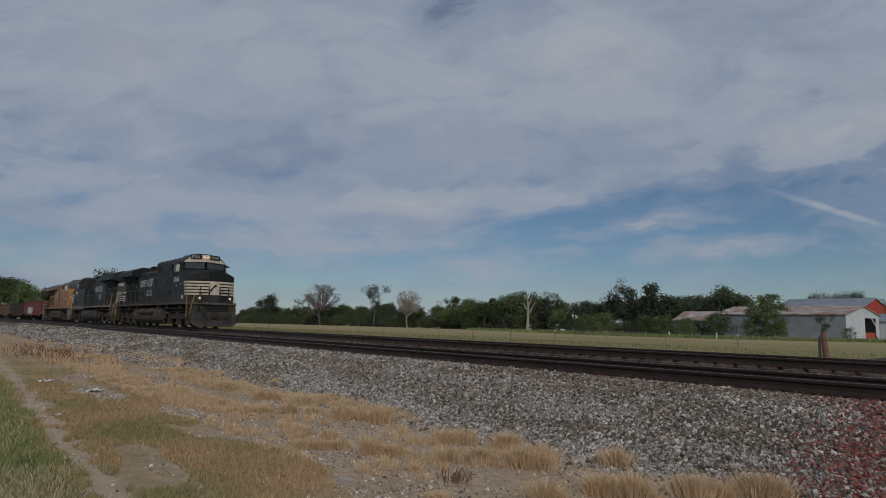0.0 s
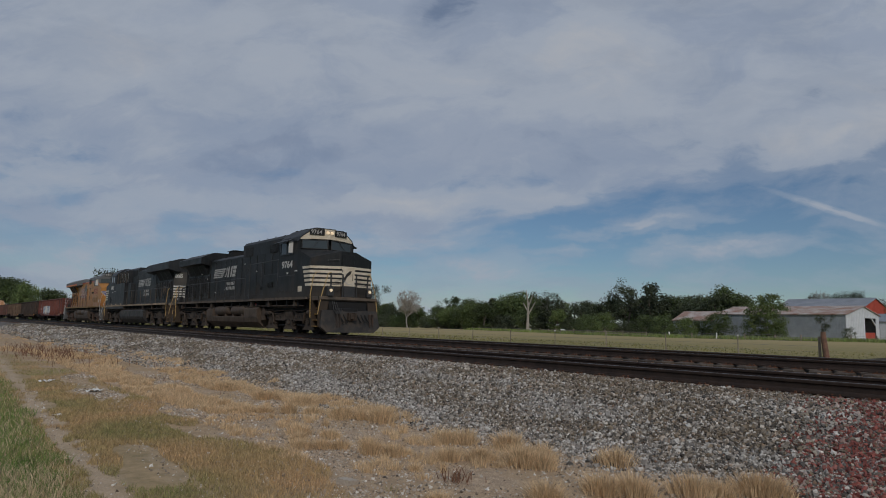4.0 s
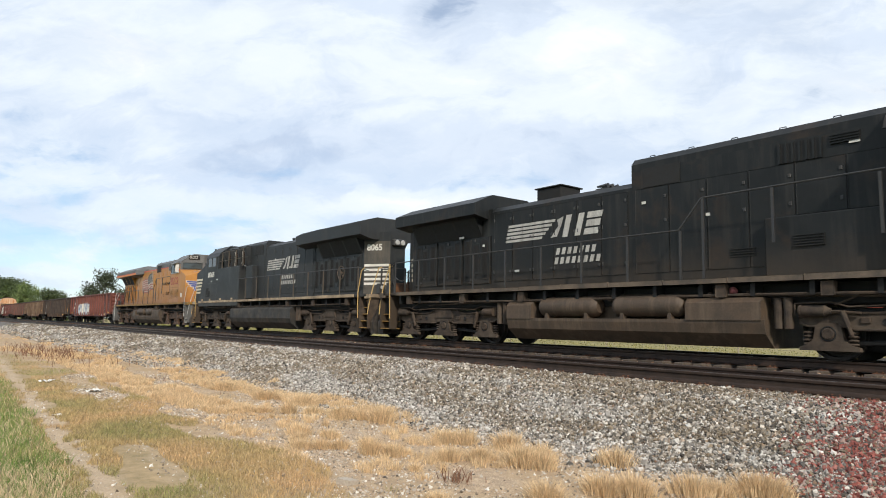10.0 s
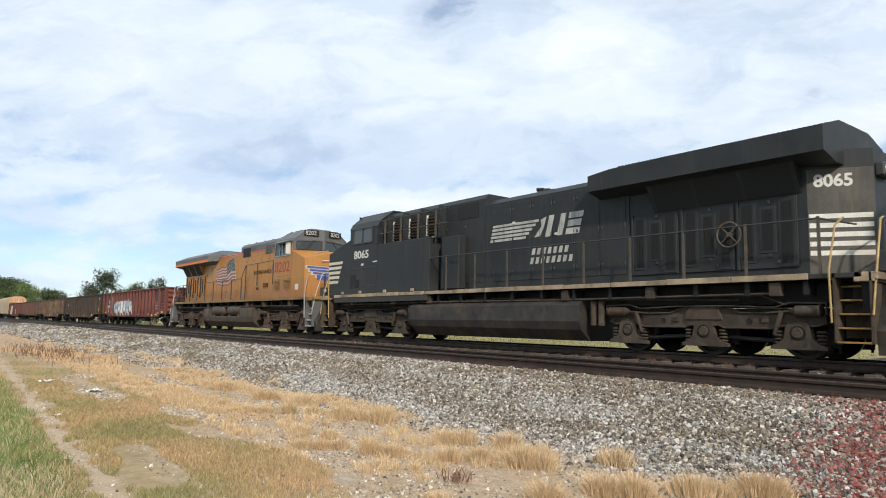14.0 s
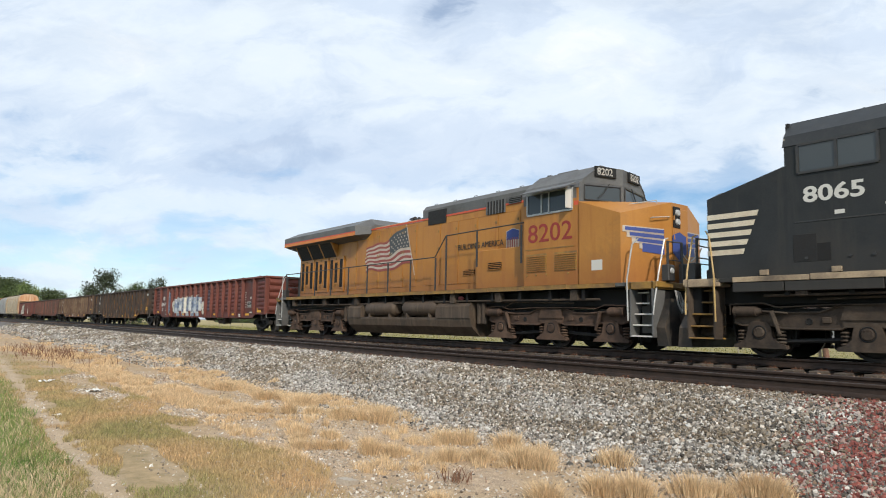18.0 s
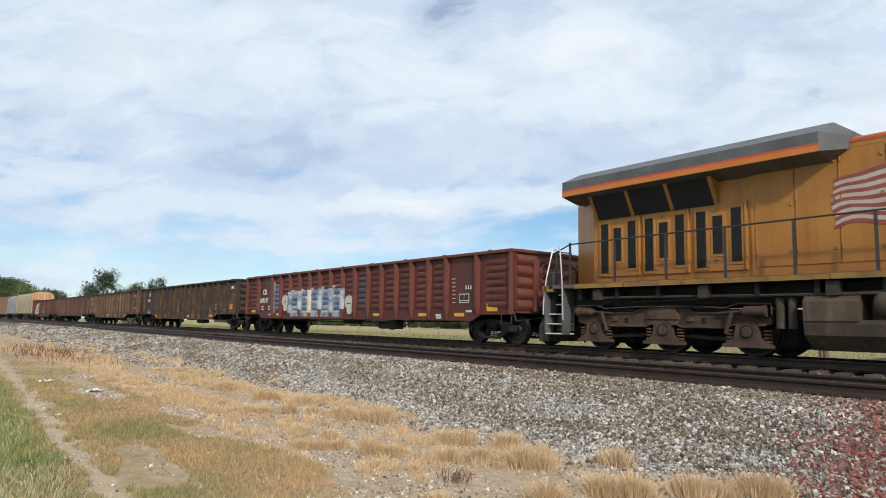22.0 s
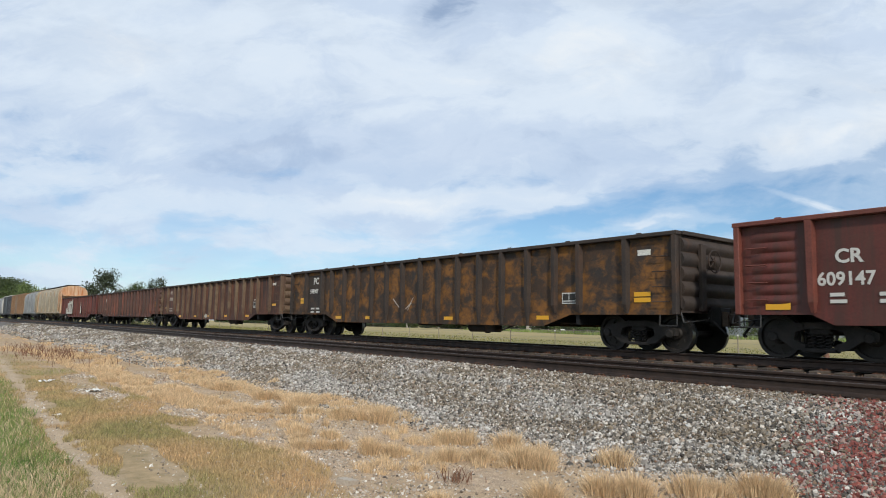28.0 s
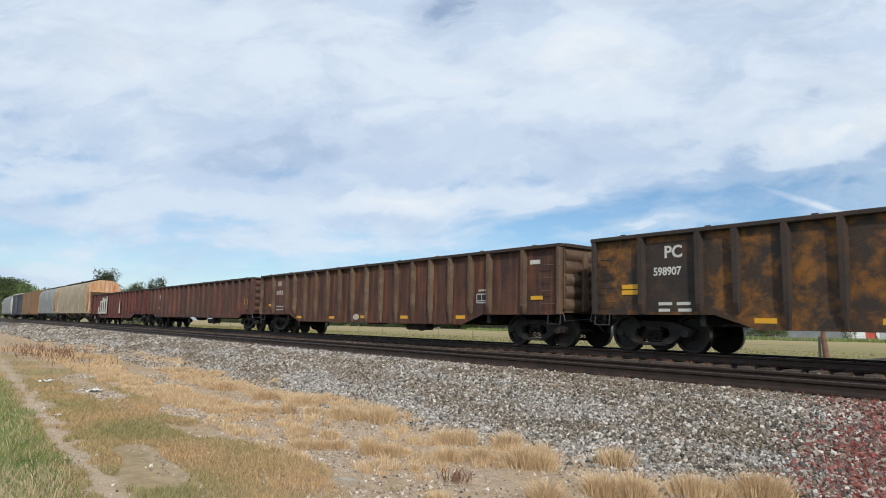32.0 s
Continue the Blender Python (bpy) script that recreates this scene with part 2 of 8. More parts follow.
RUST = surf("rusted_steel", (0.085, 0.042, 0.024), (0.05, 0.03, 0.022), 1.2, 0.8, 0.1, 0.25, 20, stain=(0.22, 0.09, 0.03), stain_amount=0.38)
FTRUCK = surf("black_truck_casting", (0.026, 0.021, 0.018), (0.017, 0.015, 0.013), 2.5, 0.85, 0, 0.25, 25, stain=(0.05, 0.036, 0.026), stain_amount=0.36)
RUSTDK = surf("dark_rusted_steel", (0.055, 0.038, 0.028), (0.038, 0.03, 0.026), 1.5, 0.8, 0.1, 0.2, 20, stain=(0.1, 0.05, 0.027), stain_amount=0.35)
PATCHY = surf("peeling_black_over_rust", (0.034, 0.026, 0.021), (0.070, 0.038, 0.020), 1.6, 0.75, 0, 0.25, 16, stain=(0.23, 0.096, 0.018), stain_amount=0.47, stain_scale=1.5, edge=0.08, streak="flat", blotch=((0.030, 0.024, 0.02), 0.47, 4.0))
BROWN_GON = surf("brown_rust_paint", (0.085, 0.036, 0.023), (0.050, 0.028, 0.023), 1.0, 0.75, 0, 0.2, 16, stain=(0.21, 0.072, 0.028), stain_amount=0.42, streak=True, blotch=((0.14, 0.058, 0.026), 0.40, 1.5))
RAILM = surf("rail_steel_rust", (0.062, 0.038, 0.027), (0.038, 0.027, 0.021), 5, 0.6, 0.4, 0.15, 60)
RAILHEAD = surf("rail_running_face", (0.22, 0.20, 0.19), (0.15, 0.12, 0.11), 5, 0.4, 0.8, 0.05, 60)
TIEM = surf("creosoted_tie_wood", (0.055, 0.042, 0.033), (0.10, 0.08, 0.062), 3, 0.9, 0, 0.5, 30, random_tint=0.3)
PLATE = surf("rusty_tie_plate", (0.17, 0.075, 0.04), (0.11, 0.055, 0.033), 6, 0.85, 0.2, 0.2)


class M:
    """A small mesh builder: lists of corners and faces, with a material slot per face."""

    def __init__(self):
        self.v, self.f, self.s, self.slot = [], [], [], 0

    def face(self, *idx):
        self.f.append(idx)
        self.s.append(self.slot)

    def box(self, x0, x1, y0, y1, z0, z1, b=0.0):
        n = len(self.v)
        if b <= 0:
            self.v += [(x, y, z) for z in (z0, z1) for y in (y0, y1) for x in (x0, x1)]
            for q in ((0, 2, 3, 1), (4, 5, 7, 6), (0, 1, 5, 4), (2, 6, 7, 3), (0, 4, 6, 2), (1, 3, 7, 5)):
                self.face(*(n + i for i in q))
            return self
        ids = {}
        for sx in (0, 1):
            for sy in (0, 1):
                for sz in (0, 1):
                    for ax in range(3):
                        p = [x1 if sx else x0, y1 if sy else y0, z1 if sz else z0]
                        for k, sg in enumerate((sx, sy, sz)):
                            if k != ax:
                                p[k] += -b if sg else b
                        ids[(sx, sy, sz, ax)] = len(self.v)
                        self.v.append(tuple(p))
        for ax in range(3):
            o = [k for k in range(3) if k != ax]
            for s in (0, 1):
                q = []
                for a, c in ((0, 0), (1, 0), (1, 1), (0, 1)):
                    key = [0, 0, 0]
                    key[ax], key[o[0]], key[o[1]] = s, a, c
                    q.append(ids[(*key, ax)])
                flip = (s == 0) ^ (ax == 1)
                self.face(*(reversed(q) if flip else q))
            for a in (0, 1):
                for c in (0, 1):
                    k0, k1 = [0, 0, 0], [0, 0, 0]
                    k0[o[0]] = k1[o[0]] = a
                    k0[o[1]] = k1[o[1]] = c
                    k1[ax] = 1
                    q = [ids[(*k0, o[0])], ids[(*k1, o[0])], ids[(*k1, o[1])], ids[(*k0, o[1])]]
                    flip = (a == c) ^ (ax == 1)
                    self.face(*(q if flip else reversed(q)))
        for sx in (0, 1):
            for sy in (0, 1):
                for sz in (0, 1):
                    q = [ids[(sx, sy, sz, k)] for k in range(3)]
                    self.face(*(q if (sx + sy + sz) % 2 else reversed(q)))
        return self

    def prism(self, pts, a, b, axis="y", close=True):
        """Extrudes a polygon (pairs) along an axis from a to b: axis y takes (x, z), x takes (y, z), z takes (x, y)."""
        n, k = len(self.v), len(pts)
        for s in (a, b):
            for p, q in pts:
                self.v.append({"y": (p, s, q), "x": (s, p, q), "z": (p, q, s)}[axis])
        for i in range(k):
            j = (i + 1) % k
            self.face(n + i, n + j, n + k + j, n + k + i)
        if close:
            self.face(*(n + i for i in range(k - 1, -1, -1)))
            self.face(*(n + k + i for i in range(k)))
        return self

    def cyl(self, p, q, r, n=10, r2=None, caps=True):
        p, q = Vector(p), Vector(q)
        d = (q - p).normalized()
        a = d.orthogonal().normalized()
        b = d.cross(a)
        base = len(self.v)
        for c, rr in ((p, r), (q, r if r2 is None else r2)):
            for i in range(n):
                w = 2 * math.pi * i / n
                self.v.append(tuple(c + a * (rr * math.cos(w)) + b * (rr * math.sin(w))))
        for i in range(n):
            j = (i + 1) % n
            self.face(base + i, base + j, base + n + j, base + n + i)
        if caps:
            self.face(*(base + i for i in range(n - 1, -1, -1)))
            self.face(*(base + n + i for i in range(n)))
        return self

    def tube(self, pts, r, n=6):
        for p, q in zip(pts, pts[1:]):
            self.cyl(p, q, r, n)
        return self

    def lathe(self, prof, c, axis="y", n=24):
        """Turns (radius, height) pairs round an axis through c."""
        base, k = len(self.v), len(prof)
        for i in range(n):
            w = 2 * math.pi * i / n
            for r, h in prof:
                a, b = r * math.cos(w), r * math.sin(w)
                o = {"y": (a, h, b), "x": (h, a, b), "z": (a, b, h)}[axis]
                self.v.append((c[0] + o[0], c[1] + o[1], c[2] + o[2]))
        for i in range(n):
            j = (i + 1) % n
            for h in range(k - 1):
                self.face(base + i * k + h, base + i * k + h + 1, base + j * k + h + 1, base + j * k + h)
        return self

    def loft(self, rings):
        """Joins rings of equal count, closed round and capped."""
        n, k = len(self.v), len(rings[0])
        for r in rings:
            self.v += [tuple(p) for p in r]
        for i in range(len(rings) - 1):
            for j in range(k):
                m = (j + 1) % k
                self.face(n + i * k + j, n + i * k + m, n + (i + 1) * k + m, n + (i + 1) * k + j)
        self.face(*(n + j for j in range(k - 1, -1, -1)))
        self.face(*(n + (len(rings) - 1) * k + j for j in range(k)))
        return self

    def mesh(self, name, mats, smooth=False):
        me = bpy.data.meshes.new(name)
        me.from_pydata(self.v, [], self.f)
        for m in mats if isinstance(mats, (list, tuple)) else [mats]:
            me.materials.append(m)
        if any(self.s):
            me.polygons.foreach_set("material_index", self.s)
        bm = bmesh.new()
        bm.from_mesh(me)
        bmesh.ops.recalc_face_normals(bm, faces=bm.faces)
        bm.to_mesh(me)
        bm.free()
        if smooth:
            me.polygons.foreach_set("use_smooth", [True] * len(me.polygons))
            me.set_sharp_from_angle(angle=radians(35))
        me.update()
        return me


def part(name, m, mats, parent=None, label="", smooth=False, at=None):
    """Links a mesh as one object under a thing or a part."""
    data = m if isinstance(m, bpy.types.Mesh) else m.mesh(name, mats, smooth)
    ob = new(name, data)
    if parent is not None:
        ob.parent = parent
    if at is not None:
        ob.matrix_basis = at
    if label:
        ob["label"] = label
    return ob


def thing(name, label, category, group="", at=None, kind=""):
    ob = new(name)
    ob.empty_display_size = 0.3
    if at is not None:
        ob.matrix_basis = at
    return tagged(ob, label, category, group, kind)


def words(text, size, at, mat, parent, name="lettering", label="", depth=0.004, shear=0.0, squeeze=1.0, bold=0.0):
    """Flat lettering in the built-in font, turned into a mesh; its left foot stands at the pose."""
    cu = bpy.data.curves.new(name, "FONT")
    cu.body, cu.size, cu.extrude, cu.shear, cu.offset = text, size, depth, shear, bold
    cu.resolution_u = 3
    tmp = new("tmp", cu)
    dg = bpy.context.evaluated_depsgraph_get()
    me = bpy.data.meshes.new_from_object(tmp.evaluated_get(dg))
    bpy.data.objects.remove(tmp)
    bpy.data.curves.remove(cu)
    if squeeze != 1.0:
        me.transform(Matrix.Diagonal((squeeze, 1, 1, 1)))
    me.materials.clear()
    me.materials.append(mat)
    me.name = name
    return part(name, me, None, parent, label, at=at)

# ---- ground and track ----
def ground_z(x, y):
    """Height of the ground sheet."""
    prof = [(-3000, -1.1), (-8, -1.0), (0, -0.93), (4, -0.93), (6.1, -0.92), (7.2, -0.72), (8.6, -0.42), (9.3, -0.33), (12.4, -0.33), (13.2, -0.31),
            (17.0, -0.22), (17.6, -0.3), (19.5, -1.0), (22, -1.15), (40, -1.2), (120, -1.25), (300, -1.3), (3000, -1.5)]
    ys, zs = zip(*prof)
    return np.interp(y, ys, zs)


def ground_bump(x, y):
    if y < 9.2 and abs(x) < 200:
        return (0.05 * noise.noise((x * 0.35, y * 0.6, 0)) + 0.02 * noise.noise((x * 1.7, y * 1.7, 3))) * min(1.0, 9.2 - y)
    if y > 19.7:
        return 0.12 * noise.noise((x * 0.05, y * 0.05, 7))
    return 0.0


def grid_axis(lo, hi, step, reach, grow=1.25):
    mid = list(np.arange(lo, hi + 1e-6, step))
    out, s, x = [], step, hi
    while x < reach:
        s *= grow
        x += s
        out.append(x)
    pre, s, x = [], step, lo
    while x > -reach:
        s *= grow
        x -= s
        pre.append(x)
    return np.array(pre[::-1] + mid + out)


def ground():
    xs, ys = grid_axis(-24, 6, 0.2, 3000), grid_axis(-1, 19.6, 0.2, 3000)
    X, Y = np.meshgrid(xs, ys)
    Z = ground_z(X, Y)
    for i in range(X.shape[0]):
        for j in range(X.shape[1]):
            Z[i, j] += ground_bump(X[i, j], Y[i, j])
    ny, nx = X.shape
    idx = np.arange(nx * ny).reshape(ny, nx)
    faces = np.stack([idx[:-1, :-1], idx[:-1, 1:], idx[1:, 1:], idx[1:, :-1]], -1).reshape(-1, 4)
    me = bpy.data.meshes.new("ground")
    me.from_pydata(np.stack([X, Y, Z], -1).reshape(-1, 3).tolist(), [], faces.tolist())
    me.polygons.foreach_set("use_smooth", [True] * len(me.polygons))
    me.materials.append(ground_material())
    return tagged(new("ground", me), "gravelly verge with dry grass and a mown field beyond the tracks", "ground", kind="structure")


def ground_material():
    m = bpy.data.materials.new("verge_and_field")
    m.use_nodes = True
    N = Nodes(m.node_tree)
    co = N.add("ShaderNodeTexCoord").outputs["Object"]
    sep = N.add("ShaderNodeSeparateXYZ", Vector=co)
    x, y = sep.outputs[0], sep.outputs[1]
    wob = N.math("MULTIPLY", N.math("SUBTRACT", N.noise(co, 0.55, 5, 0.6), 0.5), 3.0)
    yy = N.math("ADD", y, wob)
    n_fine = N.noise(co, 60, 5, 0.7)
    n_mid = N.noise(co, 6, 6, 0.65)
    n_big = N.noise(co, 0.8, 5, 0.6)
    # each stone cell darkens towards its rim: crevice shade put into the colour
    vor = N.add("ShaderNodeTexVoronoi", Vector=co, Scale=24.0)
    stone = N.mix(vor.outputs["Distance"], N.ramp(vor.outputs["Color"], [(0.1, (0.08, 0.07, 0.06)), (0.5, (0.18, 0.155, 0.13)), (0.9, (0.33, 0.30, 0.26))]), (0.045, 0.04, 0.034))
    grit = N.ramp(n_fine, [(0.34, (0.215, 0.148, 0.09)), (0.5, (0.44, 0.32, 0.205)), (0.64, (0.63, 0.50, 0.355))])
    grit = N.mix(1.0, grit, N.ramp(N.noise(co, 9.0, 6, 0.7), [(0.3, 0.65), (0.7, 1.25)]), "MULTIPLY")
    straw = N.ramp(n_mid, [(0.3, (0.29, 0.19, 0.10)), (0.7, (0.49, 0.355, 0.20))])
    brown = N.ramp(n_mid, [(0.3, (0.23, 0.18, 0.085)), (0.7, (0.45, 0.32, 0.175))])
    green = N.ramp(n_mid, [(0.3, (0.055, 0.095, 0.022)), (0.7, (0.12, 0.16, 0.04))])
    col = N.mix(N.ramp(n_big, [(0.44, 0.0), (0.56, 1.0)]), straw, grit)
    # bare grit near the camera's end of the verge, straw further along
    col = N.mix(N.math("MULTIPLY", N.math("DIVIDE", N.math("ADD", x, 11.0), 3.0, True), 0.45), col, grit)
    olive = N.math("SUBTRACT", 1.0, N.math("DIVIDE", N.math("SUBTRACT", yy, 2.75), 0.5, True), True)
    col = N.mix(olive, col, brown)
    # bare patches and the worn path, pale lines that run off along the verge
    off = N.math("ADD", N.math("ADD", y, N.math("MULTIPLY", x, 0.041)), N.math("MULTIPLY", N.math("SUBTRACT", N.noise(co, 2.4, 7, 0.7), 0.5), 0.9))
    p1 = N.math("SUBTRACT", 1.0, N.math("DIVIDE", N.math("ABSOLUTE", N.math("SUBTRACT", off, 1.12)), 0.30, True), True)
    p2 = N.math("SUBTRACT", 1.0, N.math("DIVIDE", N.math("ABSOLUTE", N.math("SUBTRACT", off, 1.86)), 0.17, True), True)
    p2 = N.math("MULTIPLY", N.math("MULTIPLY", p2, 0.5), N.math("DIVIDE", N.math("ADD", x, 9.6), 1.0, True))
    col = N.mix(N.ramp(N.math("MAXIMUM", p1, p2), [(0.02, 0.0), (0.9, 0.72)]), col, N.mix(0.35, grit, (0.66, 0.52, 0.38)))
    lawn = N.math("SUBTRACT", 1.0, N.math("DIVIDE", N.math("SUBTRACT", off, 0.62), 0.3, True), True)
    col = N.mix(lawn, col, green)
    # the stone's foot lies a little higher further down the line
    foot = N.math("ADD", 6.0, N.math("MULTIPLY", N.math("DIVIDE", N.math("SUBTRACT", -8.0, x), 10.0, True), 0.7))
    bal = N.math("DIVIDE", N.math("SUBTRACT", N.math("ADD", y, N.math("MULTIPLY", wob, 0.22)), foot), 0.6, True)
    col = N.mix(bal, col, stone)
    field = N.ramp(N.noise(N.add("ShaderNodeMapping", Vector=co, Scale=(0.15, 1.0, 1.0)).outputs[0], 0.28, 6, 0.65), [(0.3, (0.15, 0.15, 0.042)), (0.5, (0.22, 0.19, 0.062)), (0.7, (0.32, 0.25, 0.10))])
    field = N.mix(1.0, field, N.ramp(N.noise(co, 3.0, 5, 0.7), [(0.3, 0.75), (0.7, 1.2)]), "MULTIPLY")
    far_dry = N.math("DIVIDE", N.math("SUBTRACT", y, 45.0), 70.0, True)
    field = N.mix(N.math("MULTIPLY", far_dry, 0.7), field, (0.40, 0.31, 0.14))
    far = N.math("DIVIDE", N.math("SUBTRACT", y, 18.7), 0.7, True)
    col = N.mix(far, col, field)
    bs = N.add("ShaderNodeBsdfPrincipled")
    N.put(bs.inputs["Base Color"], col)
    N.put(bs.inputs["Roughness"], 0.95)
    b = N.add("ShaderNodeBump", Strength=0.55, Distance=0.018)
    N.put(b.inputs["Height"], N.math("ADD", n_fine, N.math("ADD", n_mid, vor.outputs["Distance"])))
    N.link(b.outputs[0], bs.inputs["Normal"])
    out = N.add("ShaderNodeOutputMaterial")
    N.link(bs.outputs[0], out.inputs[0])
    return m


ground()


def rail_profile(y, top):
    h = 0.186
    half = [(0.076, -h), (0.076, -h + 0.012), (0.02, -h + 0.03), (0.009, -h + 0.06), (0.009, -0.062), (0.034, -0.042), (0.037, -0.012), (0.030, 0.0)]
    return [(y + a, top + b) for a, b in half] + [(y - a, top + b) for a, b in half[::-1]]


def track(name, yc, top, label):
    t = thing(name, label, "railway track", kind="structure")
    for sgn in (-1, 1):
        m = M()
        m.prism(rail_profile(yc + sgn * 0.7525, top), -420, 40, "x")
        m.slot = 1
        m.box(-420, 40, yc + sgn * 0.7525 - 0.026, yc + sgn * 0.7525 + 0.026, top, top + 0.002)
        part("rail", m, [RAILM, RAILHEAD], t, "rusty brown steel rail with a dull running face")
    tie = M()
    tie.box(-0.115, 0.115, -1.3, 1.3, top - 0.186 - 0.02 - 0.18, top - 0.186 - 0.014, 0.012)
    tie.slot = 1
    for s in (-1, 1):
        tie.box(-0.1, 0.1, s * 0.7525 - 0.18, s * 0.7525 + 0.18, top - 0.186 - 0.014, top - 0.186)
        for dx in (-0.05, 0.05):
            for dy in (-0.1, 0.1):
                tie.box(dx - 0.012, dx + 0.012, s * 0.7525 + dy - 0.015, s * 0.7525 + dy + 0.015, top - 0.186, top - 0.186 + 0.03)
    me = tie.mesh("tie", [TIEM, PLATE])
    rnd = random.Random(5)
    for i in range(290):
        part("tie", me, None, t, at=pose(8.0 - i * 0.5 + rnd.uniform(-0.03, 0.03), yc + rnd.uniform(-0.04, 0.04), rnd.uniform(-0.01, 0.004), 0, 0, rnd.uniform(-1.2, 1.2)))
    rest = M()
    for i in range(290, 820):
        x = 8.0 - i * 0.5
        rest.box(x - 0.115, x + 0.115, yc - 1.3, yc + 1.3, top - 0.38, top - 0.2)
    tagged(part("far_ties", rest, TIEM, t), kind="stuff")
    return t


track("near_track", YN, ZN, "empty near track of rusty rails on dark wooden ties")
track("far_track", YF, 0.0, "far track of rusty rails carrying the train")

# ---- train ----
MOVERS, WHEELS = [], []
BLUE = plain("emblem_blue", (0.035, 0.06, 0.24), 0.5)
FLAGRED = surf("faded_flag_red", (0.25, 0.05, 0.04), (0.30, 0.08, 0.06), 3, 0.55, 0, 0.02)
FLAGWHITE = surf("faded_flag_white", (0.42, 0.35, 0.28), (0.50, 0.43, 0.36), 3, 0.55, 0, 0.02)
FLAGBLUE = surf("faded_flag_blue", (0.05, 0.06, 0.065), (0.07, 0.08, 0.085), 3, 0.55, 0, 0.02)
NUMRED = surf("faded_red_number_paint", (0.30, 0.030, 0.022), (0.24, 0.028, 0.02), 3, 0.5, 0, 0.02)
BLACKTEXT = plain("black_lettering", (0.03, 0.025, 0.02), 0.6)
SCREEN = surf("dark_screen_mesh", (0.010, 0.010, 0.010), (0.018, 0.017, 0.016), 8, 0.8, 0, 0.3, 90)
ORANGE = surf("orange_trim_paint", (0.6, 0.2, 0.03), (0.55, 0.17, 0.03), 2, 0.5, 0, 0.05)
SILLW = surf("scuffed_cream_sill", (0.44, 0.33, 0.21), (0.20, 0.15, 0.10), 1.6, 0.7, 0, 0.1, 30, stain=(0.10, 0.08, 0.06), stain_amount=0.36, stain_scale=2.0)
SILLB = surf("scuffed_brown_sill", (0.15, 0.11, 0.075), (0.07, 0.057, 0.045), 2.2, 0.75, 0, 0.1, 30)
PLOW = surf("dark_dusty_plow_steel", (0.040, 0.034, 0.028), (0.024, 0.022, 0.020), 2.0, 0.6, 0, 0.1, 25, stain=(0.085, 0.062, 0.042), stain_amount=0.40, stain_scale=1.6)
SILLY = surf("scuffed_yellow_sill", (0.34, 0.19, 0.035), (0.17, 0.10, 0.04), 2.2, 0.6, 0, 0.1, 30)


CORNERDUST = surf("dusty_black_corner", (0.085, 0.075, 0.060), (0.055, 0.051, 0.045), 1.5, 0.7, 0, 0.1, 30, stain=(0.11, 0.09, 0.066), stain_amount=0.4, streak=True)


def decal(name, polys, near, y, mat, parent, label="", thick=0.004):
    """Flat paint on a vertical side, 4 mm proud; polygons of (along as seen, z)."""
    m = M()
    for poly in polys:
        m.prism([(-near * a, b) for a, b in poly], near * y, near * (y + thick), "y")
    return part(name, m, mat, parent, label)


def side_words(text, size, a, z, near, y, mat, parent, name="lettering", **kw):
    return words(text, size, pose(-near * a, near * (y + 0.003), z, 90, 0, 0 if near < 0 else 180), mat, parent, name, **kw)


def plate(m, p0, p1, za, zb, nn, out=0.006, back=0.004):
    """A thin upright plate from plan point p0 to p1, za and zb its (low, high) at either end, proud by out along nn."""
    b = len(m.v)
    for q, zz in ((p0, za), (p1, zb)):
        for z in zz:
            for o in (out, -back):
                m.v.append((q[0] + nn[0] * o, q[1] + nn[1] * o, z))
    for f in ((0, 4, 6, 2), (1, 3, 7, 5), (0, 1, 5, 4), (2, 6, 7, 3), (0, 2, 3, 1), (4, 5, 7, 6)):
        m.face(*(b + i for i in f))


def slanted(a0, a1, z0, z1, sl):
    return [(a0, z0), (a1, z0), (a1 + sl, z1), (a0 + sl, z1)]


def wheelset(parent, x, r, gauge=0.7525, n=28):
    """Two flanged wheels on an axle, its own part so that it can roll."""
    m = M()
    for s in (-1, 1):
        y = s * gauge
        o = s * 0.07
        m.slot = 0
        m.lathe([(0.09, y + o * 1.2), (0.13, y + o * 1.2), (0.16, y + o * 0.4), (r - 0.09, y + o * 0.2), (r - 0.075, y + o), (r, y + o)], (0, 0, 0), "y", n)
        m.slot = 1
        m.lathe([(r, y + o), (r + 0.004, y - o)], (0, 0, 0), "y", n)
        m.slot = 0
        m.lathe([(r + 0.004, y - o), (r + 0.026, y - o * 1.05), (r + 0.024, y - o * 1.45), (r - 0.08, y - o * 1.4), (0.1, y - o)], (0, 0, 0), "y", n)
    m.cyl((0, -gauge, 0), (0, gauge, 0), 0.085, 12)
    for k in range(8):       # dished web holes and chalk marks turn with the wheel
        w = k * math.pi / 4
        for s in (-1, 1):
            m.cyl((0.26 * math.cos(w), s * (gauge + 0.03), 0.26 * math.sin(w)), (0.26 * math.cos(w), s * (gauge + 0.05), 0.26 * math.sin(w)), 0.03, 6)
    ob = part("wheelset", m, [WHEELM, TREAD], parent, "dark steel wheelset with worn treads", smooth=True, at=pose(x, 0, r))
    WHEELS.append((ob, x, r))
    return ob


def spring(m, x, y, z0, z1, r=0.07, turns=4):
    pts = [(x + r * math.cos(w), y + r * math.sin(w), z0 + (z1 - z0) * w / (turns * 2 * math.pi)) for w in np.linspace(0, turns * 2 * math.pi, turns * 8)]
    m.tube(pts, 0.017, 4)


